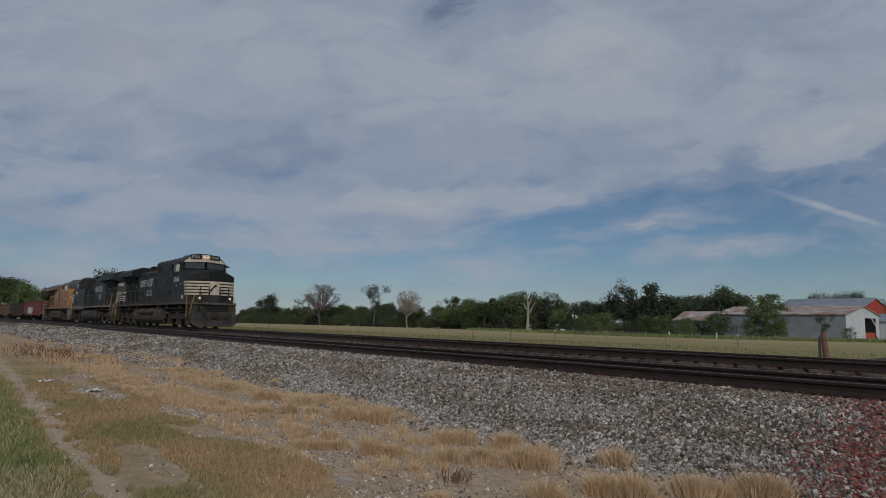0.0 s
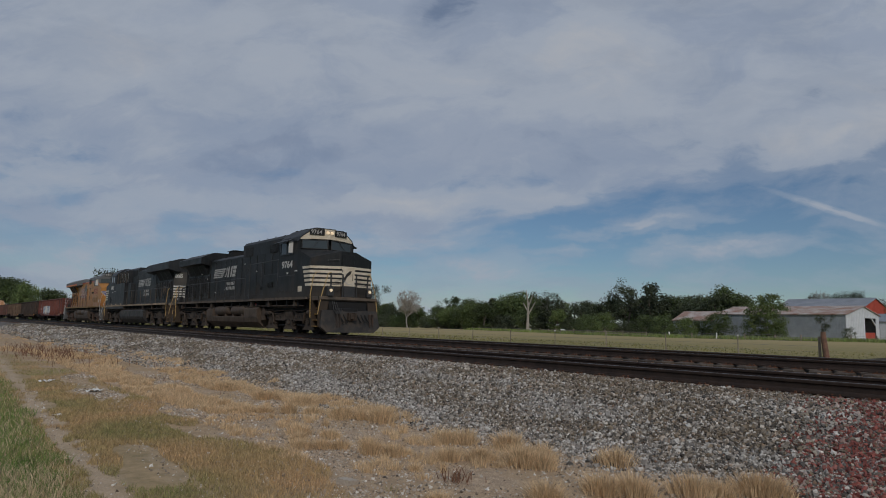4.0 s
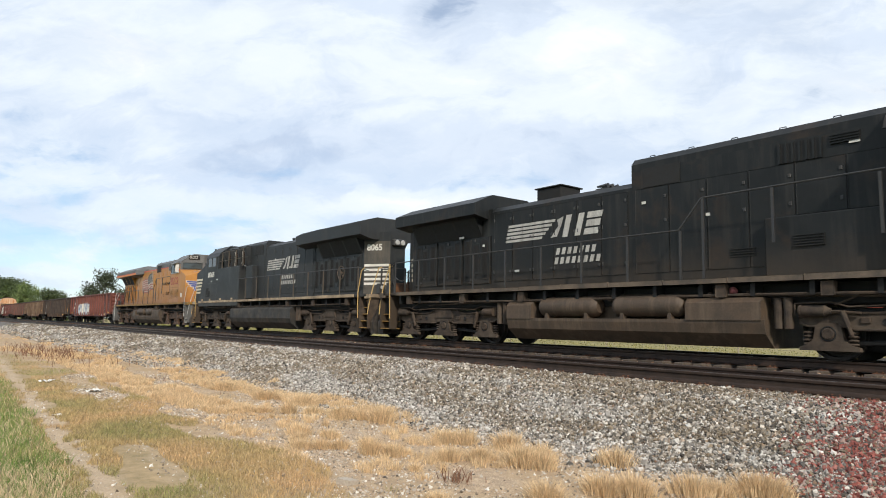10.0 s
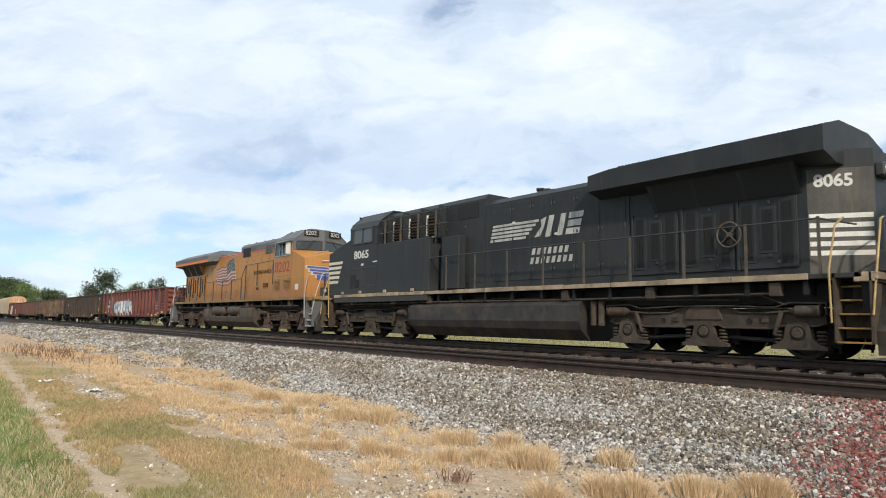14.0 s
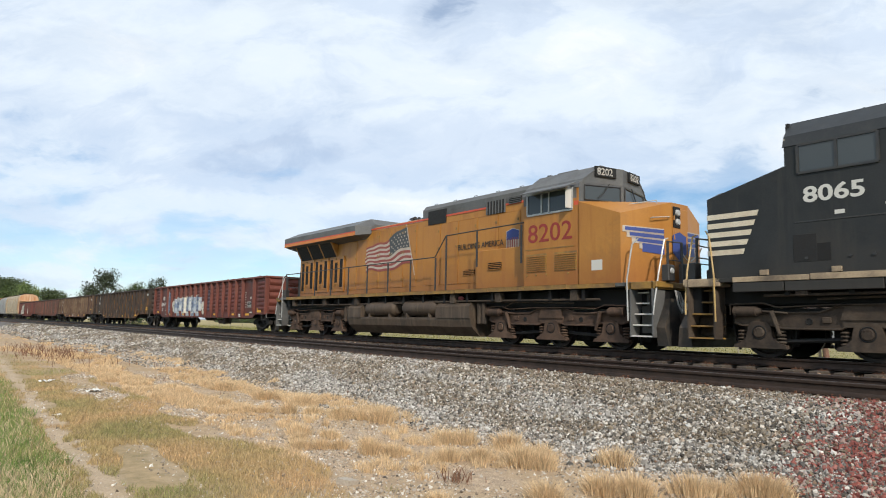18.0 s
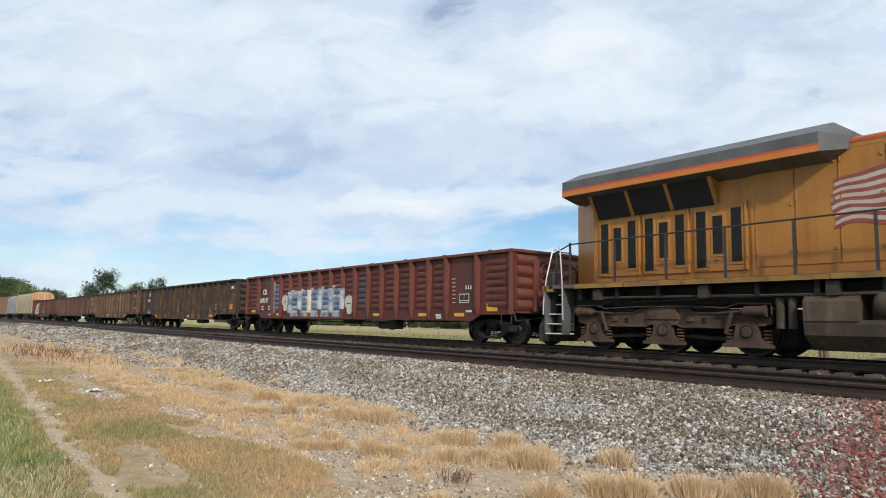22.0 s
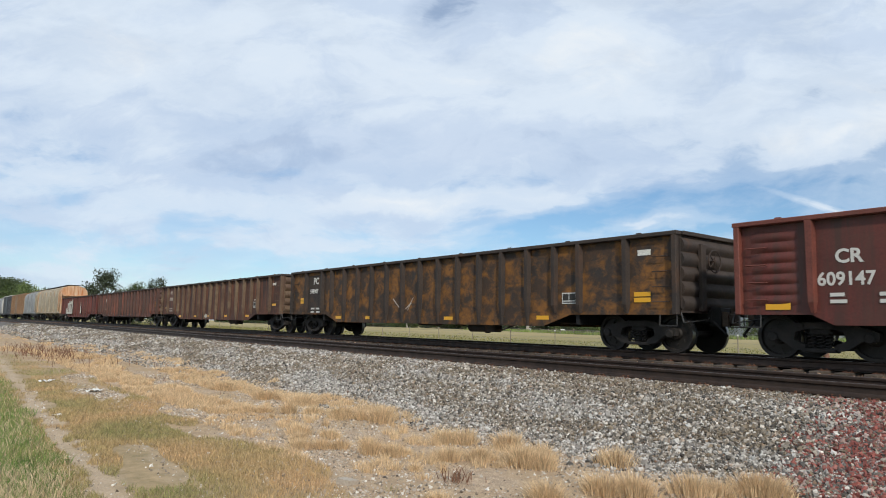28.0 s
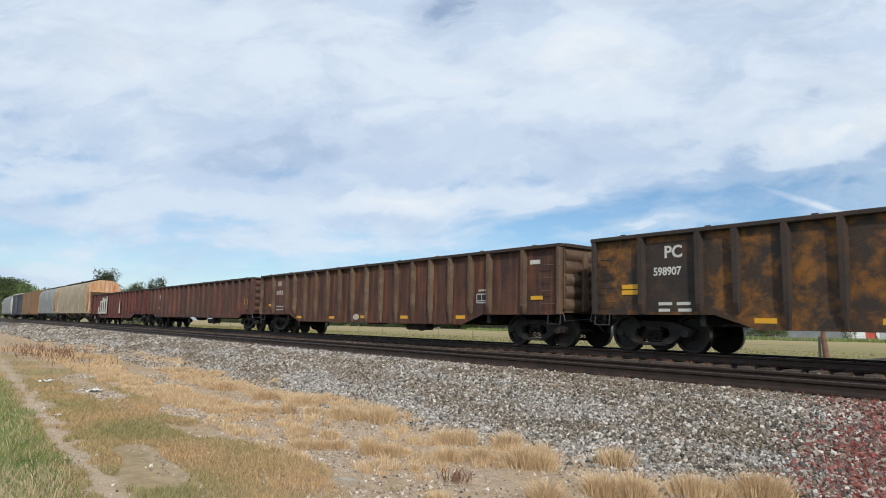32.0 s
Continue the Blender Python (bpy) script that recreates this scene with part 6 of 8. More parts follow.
for a, z in ((-9.33, 1.39), (-9.33, 1.53), (8.96, 1.2), (8.96, 1.34), (-5.98, 0.72), (-3.6, 0.72), (1.4, 0.72), (5.66, 0.76)):
    mark(g, "reflector", a, a + 0.47, z, z + 0.11, REFL, 1.479, "yellow reflective strip")
box_mark(g, 6.62, 1.19)
mark(g, "faded_placard", 9.07, 9.44, 2.34, 2.48, WHITE, 1.465)
decal("chalk_mark", [[(-1.0 + a, 1.1 + z), (-0.96 + a, 1.08 + z), (-0.6 + a, 1.3 + z), (-0.64 + a, 1.34 + z)] for a, z in ((0.1, 0.0),)] + [[(-1.7, 1.45), (-1.68, 1.48), (-1.14, 1.07), (-1.17, 1.05)], [(-0.43, 1.5), (-0.4, 1.5), (-0.72, 1.05), (-0.75, 1.06)]], -1, 1.464, FLAGWHITE, g)

# brown rusty gondola
g = gondola("gondola_car", "brown rusted gondola car with pale streaked side ribs", -165.0, BROWN_GON, RUSTRIB, RIBS_E, chord=RUSTDK)
mark(g, "repainted_panel", -8.62, -7.5, 1.0, 2.62, REDBROWN, 1.462)
decal("stencil_bar", [[(-8.3 + 0.22 * i, 2.28), (-8.15 + 0.22 * i, 2.28), (-8.15 + 0.22 * i, 2.5), (-8.3 + 0.22 * i, 2.5)] for i in range(2)] + [[(-8.45 + 0.2 * i, 1.85), (-8.3 + 0.2 * i, 1.85), (-8.3 + 0.2 * i, 2.05), (-8.45 + 0.2 * i, 2.05)] for i in range(4)] + [[(-8.4, 1.1), (-7.6, 1.1), (-7.6, 1.16), (-8.4, 1.16)], [(-8.4, 1.25), (-7.6, 1.25), (-7.6, 1.31), (-8.4, 1.31)], [(6.7, 1.62), (7.1, 1.62), (7.1, 1.68), (6.7, 1.68)]], -1, 1.478, FLAGWHITE, g)
for a, z in ((-9.33, 1.3), (9.0, 1.32), (-6.1, 0.72), (-3.0, 0.72), (-0.4, 0.75), (2.4, 0.75), (5.6, 0.76)):
    mark(g, "reflector", a, a + 0.47, z, z + 0.11, REFL, 1.479, "yellow reflective strip")
box_mark(g, 6.62, 1.25)
decal("chalk_mark", [[(-0.75 + 0.25 * math.cos(w), 0.8 + 0.12 * math.sin(w)) for w in np.linspace(0, 6.28, 9)[:-1]]], -1, 1.479, GRAFW, g)
mark(g, "faded_placard", 8.95, 9.35, 2.34, 2.46, WHITE, 1.465)

RIBS_G = [-10.2] + [round(-9.4 + 0.99 * i, 2) for i in range(20)] + [10.2]
g = gondola("gondola_car", "red-brown streaked gondola car with close side ribs", -186.6, REDBROWN, REDBROWN, RIBS_G, False, False, chord=RUSTDK)
decal("stencil_bar", [[(-8.9, 1.4), (-8.75, 1.4), (-8.6, 2.2), (-8.75, 2.2)], [(-7.4, 2.0), (-7.1, 2.0), (-7.1, 2.3), (-7.4, 2.3)], [(-7.5, 1.3), (-7.0, 1.3), (-7.0, 1.4), (-7.5, 1.4)]] + [[(7.1, 1.4 + 0.2 * i), (7.4, 1.4 + 0.2 * i), (7.4, 1.5 + 0.2 * i), (7.1, 1.5 + 0.2 * i)] for i in range(5)], -1, 1.478, FLAGWHITE, g)
for a in (9.0, 9.3):
    mark(g, "reflector", a, a + 0.22, 1.4, 1.75, REFL, 1.479)
g = gondola("gondola_car", "red gondola car with white block graffiti", -208.1, RED_GON, RED_GON, RIBS_E, False, True, chord=RUSTDK)
decal("graffiti_block", [[(a, 0.95), (a + 0.55, 0.95), (a + 0.6, h), (a + 0.1, h)] for a, h in ((-6.6, 1.6), (-5.8, 2.1), (-4.9, 2.45), (-4.1, 2.4), (-3.2, 2.55))] + [[(-6.6, 0.95), (-2.6, 0.95), (-2.6, 1.12), (-6.6, 1.12)], [(-5.8, 2.0), (-3.0, 2.1), (-3.0, 2.3), (-5.8, 2.15)]], -1, 1.605, GRAFW, g, "white block spray paint letters without meaning")
decal("graffiti_spike", [[(2.0, 1.0), (2.7, 1.0), (2.3, 2.2)]], -1, 1.605, GRAFW, g)
decal("stencil_bar", [[(5.8, 1.7 + 0.25 * i), (6.4, 1.7 + 0.25 * i), (6.4, 1.85 + 0.25 * i), (5.8, 1.85 + 0.25 * i)] for i in range(4)], -1, 1.478, WTEXT, g)


def hopper(label, c, L, paint, endmat, panels, roofmat):
    t = thing("covered_hopper", label, "freight car", "covered hopper cars of the train", at=pose(c, YF, 0))
    MOVERS.append((t, c, False))
    h = L / 2
    sect = [(-1.5, 1.2), (-1.56, 2.0), (-1.58, 3.0), (-1.5, 3.8), (-1.25, 4.25), (-0.6, 4.5), (0.6, 4.5), (1.25, 4.25), (1.5, 3.8), (1.58, 3.0), (1.56, 2.0), (1.5, 1.2)]
    part("body", M().prism(sect, -h + 1.5, h - 1.5, "x"), paint, t, smooth=True)
    for d in (-1, 1):
        rings = [[(d * (h - 1.5), y, z) for y, z in sect], [(d * (h - 0.2), y * 0.97, max(z, 3.25)) for y, z in sect]]
        part("slope_end", M().loft(rings), endmat, t, "rust-stained sloping end sheet")
        for s in (-1, 1):
            part("end_post", M().box(min(d * (h - 0.12), d * h), max(d * (h - 0.12), d * h), s * 1.45 - 0.06, s * 1.45 + 0.06, 1.0, 3.6), endmat, t)
            part("end_brace", M().prism([(d * (h - 1.5), 1.3), (d * (h - 1.4), 1.25), (d * (h - 0.06), 3.2), (d * (h - 0.16), 3.25)], s * 1.42, s * 1.48, "y"), paint, t)
            ladder(t, d * (h - 0.5), s, 1.2, 4.2, paint, 0.45, 1.5)
        part("end_platform", M().box(min(d * (h - 1.6), d * h), max(d * (h - 1.6), d * h), -1.5, 1.5, 1.02, 1.14), endmat, t)
        part("end_cap_rail", M().box(min(d * (h - 0.3), d * h), max(d * (h - 0.3), d * h), -1.3, 1.3, 3.2, 3.32, 0.01), endmat, t)
    part("roof_walk", M().box(-h + 0.3, h - 0.3, -0.75, 0.75, 4.58, 4.63), roofmat, t)
    for k in np.arange(-h + 1.8, h - 1.7, 2.1):
        part("hatch", M().box(k - 0.6, k + 0.6, -0.35, 0.35, 4.5, 4.6, 0.02), roofmat, t)
    for s in (-1, 1):
        part("side_sill", M().box(-h + 0.1, h - 0.1, s * 1.46 - 0.07, s * 1.46 + 0.07, 1.0, 1.24, 0.01), paint, t)
        for k in np.linspace(-h + 1.5, h - 1.5, panels + 1):
            part("side_post", M().prism([(k - 0.05, 1.2), (k + 0.05, 1.2), (k + 0.05, 3.9), (k - 0.05, 3.9)], s * 1.5, s * 1.6, "y"), paint, t)
    for k in np.linspace(-h + 4.0, h - 4.0, 4):
        part("discharge_chute", M().loft([[(k + a * 1.1, b * 1.1, 1.2) for a, b in ((-1, -1), (1, -1), (1, 1), (-1, 1))], [(k + a * 0.35, b * 0.5, 0.45) for a, b in ((-1, -1), (1, -1), (1, 1), (-1, 1))]]), paint, t)
    car_common(t, L, h - 1.7)
    return t


def boxcar(name, label, c, L, paint, ztop=4.6, roofmat=None):
    t = thing(name, label, "freight car", at=pose(c, YF, 0))
    MOVERS.append((t, c, False))
    h = L / 2
    part("body", M().box(-h, h, -1.5, 1.5, 1.0, ztop - 0.25, 0.02), paint, t)
    part("roof", M().prism([(-1.55, ztop - 0.27), (1.55, ztop - 0.27), (1.5, ztop - 0.15), (0, ztop), (-1.5, ztop - 0.15)], -h - 0.03, h + 0.03, "x"), roofmat or paint, t)
    for s in (-1, 1):
        for k in np.arange(-h + 0.6, h, 1.0):
            part("side_post", M().box(k - 0.05, k + 0.05, s * 1.5 if s > 0 else -1.56, 1.56 if s > 0 else -1.5, 1.0, ztop - 0.3), paint, t)
        part("side_sill", M().box(-h, h, s * 1.47 - 0.06, s * 1.47 + 0.06, 0.85, 1.05, 0.01), paint, t)
        part("sliding_door", M().box(-1.8, 1.8, s * 1.56 if s > 0 else -1.64, 1.64 if s > 0 else -1.56, 1.0, ztop - 0.4, 0.015), paint, t)
    for d in (-1, 1):
        for z in np.arange(1.2, ztop - 0.5, 0.4):
            part("end_rib", M().prism([(d * h, z), (d * (h + 0.07), z + 0.1), (d * (h + 0.07), z + 0.2), (d * h, z + 0.3)], -1.4, 1.4, "y"), paint, t)
        ladder(t, d * (h - 0.5), -1, 1.2, ztop - 0.6, paint)
    car_common(t, L, h - 1.7)
    return t


hopper("tan covered hopper car with an orange rust-stained end", -230.4, 20.6, TAN, ENDRUST, 5, RUSTDK)
hopper("weathered grey covered hopper car", -249.8, 15.6, GREYHOP, TAN, 3, TAN)
boxcar("box_car", "ochre brown box car", -268.2, 19.2, OCHRE)
boxcar("box_car", "slate grey box car with a pale roof", -286.2, 14.6, SLATE, 4.7, WHITE)
hopper("pale grey covered hopper car", -304.0, 18.5, GREYHOP, WHITE, 4, WHITE)

# ---- field, fences, barns, trees ----
LEAF = surf("dark_green_foliage", (0.042, 0.066, 0.018), (0.088, 0.118, 0.034), 0.6, 0.7, 0, 0, 8, island=0.45, random_tint=0.3)
LEAFL = surf("light_green_foliage", (0.070, 0.108, 0.026), (0.12, 0.15, 0.044), 0.6, 0.7, 0, 0, 8, island=0.45, random_tint=0.2)
LEAFD = surf("dull_green_foliage", (0.038, 0.053, 0.026), (0.062, 0.076, 0.036), 0.6, 0.7, 0, 0, 8, island=0.45, random_tint=0.3)
BARK = surf("grey_brown_bark", (0.10, 0.082, 0.065), (0.16, 0.135, 0.11), 4, 0.9, 0, 0.4, 20)
DEADWOOD = surf("bleached_dead_wood", (0.42, 0.38, 0.32), (0.30, 0.27, 0.23), 4, 0.85, 0, 0.3, 20)
TWIG = surf("grey_twigs", (0.15, 0.13, 0.11), (0.21, 0.185, 0.16), 3, 0.9, 0, 0, 10, island=0.3)
POST = surf("weathered_fence_wood", (0.20, 0.16, 0.12), (0.30, 0.25, 0.20), 4, 0.9, 0, 0.4, 30, random_tint=0.3)
POSTR = surf("red_brown_post_wood", (0.20, 0.10, 0.065), (0.13, 0.08, 0.055), 4, 0.9, 0, 0.5, 30)
WPOST = plain("white_post_paint", (0.75, 0.74, 0.70), 0.6)
WIRE = plain("galvanised_wire", (0.20, 0.19, 0.18), 0.5, 0.5)
BARNGREY = surf("grey_barn_sheet", (0.30, 0.33, 0.35), (0.24, 0.27, 0.29), 0.5, 0.55, 0.1, 0.1, 6, stain=(0.22, 0.17, 0.13), stain_amount=0.3, streak=True)
BARNWHITE = surf("white_barn_sheet", (0.66, 0.69, 0.71), (0.57, 0.60, 0.62), 0.5, 0.55, 0, 0.1, 6, stain=(0.45, 0.40, 0.34), stain_amount=0.3, streak=True)
ROOFRUST = surf("rusting_roof_sheet", (0.27, 0.13, 0.085), (0.32, 0.24, 0.19), 0.35, 0.7, 0.1, 0.1, 6, stain=(0.50, 0.47, 0.44), stain_amount=0.47, stain_scale=0.3)
ROOFGREY = surf("grey_roof_sheet", (0.26, 0.28, 0.31), (0.21, 0.23, 0.255), 0.3, 0.55, 0.1, 0.1, 6)
BARNRED = surf("red_barn_boards", (0.46, 0.075, 0.04), (0.38, 0.06, 0.035), 0.5, 0.7, 0, 0.1, 6)


def leaf_quads(m, rng, centre, spread, count, size):
    for _ in range(count):
        c = centre + np.clip(rng.normal(0, 1, 3), -1.8, 1.8) * spread
        a = rng.normal(0, 1, 3)
        a /= np.linalg.norm(a) + 1e-9
        b = np.cross(a, rng.normal(0, 1, 3))
        b /= np.linalg.norm(b) + 1e-9
        s = size * rng.uniform(0.6, 1.3)
        k = len(m.v)
        m.v += [tuple(c - a * s), tuple(c + b * s * 0.55), tuple(c + a * s), tuple(c - b * s * 0.55)]
        m.face(k, k + 1, k + 2, k + 3)


def limb(m, rng, p, d, length, r, depth, tips, bend=0.25, split=3):
    """A tapering branch of four bends that divides at its end."""
    pts = [np.array(p, float)]
    d = np.array(d, float)
    n = 4
    for i in range(n):
        d = d + rng.normal(0, bend / n, 3)
        d /= np.linalg.norm(d)
        pts.append(pts[-1] + d * length / n)
    for i in range(n):
        r0, r1 = r * (1 - 0.12 * i), r * (1 - 0.12 * (i + 1))
        m.cyl(pts[i], pts[i + 1], r0, 6 if depth > 1 else 4, r1, caps=False)
    if depth <= 0:
        tips.append(pts[-1])
        return
    for i in range(split):
        e = d + rng.normal(0, 0.55, 3) + np.array([0, 0, 0.12])
        e /= np.linalg.norm(e)
        limb(m, rng, pts[-1] if i else pts[-2], e, length * rng.uniform(0.6, 0.8), r * 0.55, depth - 1, tips, bend, split)
    if depth == 1:
        tips.append(pts[-1])


def tree_meshes(seed, kind):
    """Trunk and crown of a tree about 10 m tall."""
    rng = np.random.default_rng(seed)
    w, c, tips = M(), M(), []
    if kind == "oak":
        limb(w, rng, (0, 0, -0.4), (0.03, 0, 1), 3.6, 0.26, 3, tips, 0.25, 3)
        for _ in range(44):
            a, z = rng.uniform(0, 6.28), rng.uniform(1.2, 9.4)
            rr = rng.uniform(0.2, 1.0) ** 0.6 * 3.5 * math.sqrt(max(0.08, 1 - ((z - 5.0) / 5.2) ** 2))
            tips.append(np.array([rr * math.cos(a), rr * math.sin(a), z]))
        for p in tips:
            leaf_quads(c, rng, p, np.array([0.68, 0.68, 0.5]) * rng.uniform(0.65, 1.25), 58, 0.22)
    elif kind == "tall":
        limb(w, rng, (0, 0, -0.4), (0, 0.03, 1), 4.6, 0.2, 3, tips, 0.2, 2)
        for _ in range(38):
            a, z = rng.uniform(0, 6.28), rng.uniform(1.0, 9.8)
            rr = rng.uniform(0.2, 1.0) * 2.5 * math.sqrt(max(0.04, 1 - ((z - 5.6) / 4.7) ** 2))
            tips.append(np.array([rr * math.cos(a), rr * math.sin(a), z]))
        for p in tips:
            leaf_quads(c, rng, p, np.array([0.5, 0.5, 0.55]) * rng.uniform(0.65, 1.25), 56, 0.21)
    elif kind == "cedar":
        w.cyl((0, 0, -0.4), (0, 0, 9.2), 0.2, 6, 0.04)
        for z in np.arange(0.8, 9.6, 0.34):
            rr = 2.1 * (1 - z / 10.4) + 0.2
            for _ in range(5):
                a = rng.uniform(0, 6.28)
                q = rng.uniform(0.4, 1.05) * rr
                leaf_quads(c, rng, np.array([q * math.cos(a), q * math.sin(a), z]), np.array([0.4, 0.4, 0.3]), 18, 0.24)
    elif kind == "sparse":
        limb(w, rng, (0, 0, -0.4), (0.05, 0.03, 1), 5.0, 0.2, 3, tips, 0.35, 2)
        for p in tips:
            leaf_quads(c, rng, p, np.array([0.5, 0.5, 0.45]), 80, 0.15)
        for _ in range(16):
            a, z = rng.uniform(0, 6.28), rng.uniform(4.2, 9.6)
            q = np.array([1.3 * math.cos(a), 1.3 * math.sin(a), z])
            w.cyl((0.1, 0.1, z - 1.2), q, 0.05, 3, 0.02, caps=False)
            leaf_quads(c, rng, q, np.array([0.5, 0.5, 0.42]), 90, 0.15)
    elif kind == "bare":
        limb(w, rng, (0, 0, -0.4), (0, 0, 1), 3.2, 0.2, 4, tips, 0.5, 3)
        for _ in range(130):
            a, z = rng.uniform(0, 6.28), rng.uniform(4.2, 9.8)
            rr = rng.uniform(0.3, 1.0) ** 0.5 * 2.9 * math.sqrt(max(0.05, 1 - ((z - 6.8) / 3.1) ** 2))
            q = np.array([rr * math.cos(a), rr * math.sin(a), z])
            w.cyl(np.array([rr * 0.3 * math.cos(a), rr * 0.3 * math.sin(a), 2.8 + 0.45 * (z - 2.8)]), q, 0.05, 3, 0.02, caps=False)
            tips.append(q)
        for p in tips:
            for _ in range(7):
                d = rng.normal(0, 1, 3) + np.array([0, 0, 0.6])
                d /= np.linalg.norm(d)
                c.cyl(p, p + d * rng.uniform(0.4, 1.0), 0.028, 3, 0.01, caps=False)
    elif kind == "snag":
        w.cyl((0, 0, -0.4), (0.15, 0, 6.0), 0.24, 7, 0.15)
        w.cyl((0.15, 0, 6.0), (-0.2, 0, 10.0), 0.15, 6, 0.04)
        w.cyl((0.1, 0, 4.0), (1.3, 0.2, 7.2), 0.16, 5, 0.05)
        w.cyl((0.15, 0, 6.0), (1.1, -0.2, 9.0), 0.14, 5, 0.05)
        w.cyl((0.0, 0, 5.0), (-0.9, 0.2, 7.0), 0.12, 5, 0.04)
        for _ in range(8):
            z = rng.uniform(3, 9)
            c.cyl((0, 0, z), (rng.uniform(-0.8, 0.8), rng.uniform(-0.8, 0.8), z + 0.7), 0.025, 3, 0.008, caps=False)
    elif kind == "bush":
        for _ in range(9):
            a = rng.uniform(0, 6.28)
            w.cyl((0, 0, -0.3), (1.8 * math.cos(a), 1.8 * math.sin(a), 6.0), 0.1, 5, 0.03, caps=False)
        for _ in range(150):
            a, z = rng.uniform(0, 6.28), rng.uniform(0.8, 9.3)
            rr = rng.uniform(0.1, 1.0) ** 0.5 * 4.1 * math.sqrt(max(0.05, 1 - ((z - 5.2) / 4.9) ** 2))
            leaf_quads(c, rng, np.array([rr * math.cos(a), rr * math.sin(a), z]), np.array([0.45, 0.45, 0.38]) * rng.uniform(0.6, 1.2), 46, 0.19)
    elif kind == "shrub":
        for _ in range(6):
            a = rng.uniform(0, 6.28)
            w.cyl((0, 0, -0.3), (1.2 * math.cos(a), 1.2 * math.sin(a), 4.0), 0.09, 5, 0.03, caps=False)
        for _ in range(34):
            a, z = rng.uniform(0, 6.28), rng.uniform(0.5, 9.2)
            rr = rng.uniform(0.2, 1.0) ** 0.6 * 5.0 * math.sqrt(max(0.06, 1 - ((z - 3.6) / 6.2) ** 2))
            leaf_quads(c, rng, np.array([rr * math.cos(a), rr * math.sin(a), z]), np.array([1.05, 1.05, 0.95]) * rng.uniform(0.6, 1.2), 90, 0.28)
    return w, c


TREES = {}


def tree(kind, variant, x, y, top, wide=1.0, leaf=LEAF, wood=BARK, label="", name="tree", category="tree", group="trees along the field", turn=None):
    key = (kind, variant, leaf.name)
    if key not in TREES:
        w, c = tree_meshes(variant * 7 + 3, kind)
        TREES[key] = (w.mesh("trunk", wood), c.mesh("crown", leaf))
    base = -1.35
    k = (top - base) / 10.0
    rnd = random.Random(int(x * 13 + y * 7))
    t = thing(name, label, category, group, at=pose(x, y, base, 0, 0, rnd.uniform(0, 360) if turn is None else turn) @ Matrix.Diagonal((k * wide, k * wide, k, 1)))
    part("trunk", TREES[key][0], None, t)
    part("crown", TREES[key][1], None, t)
    return t


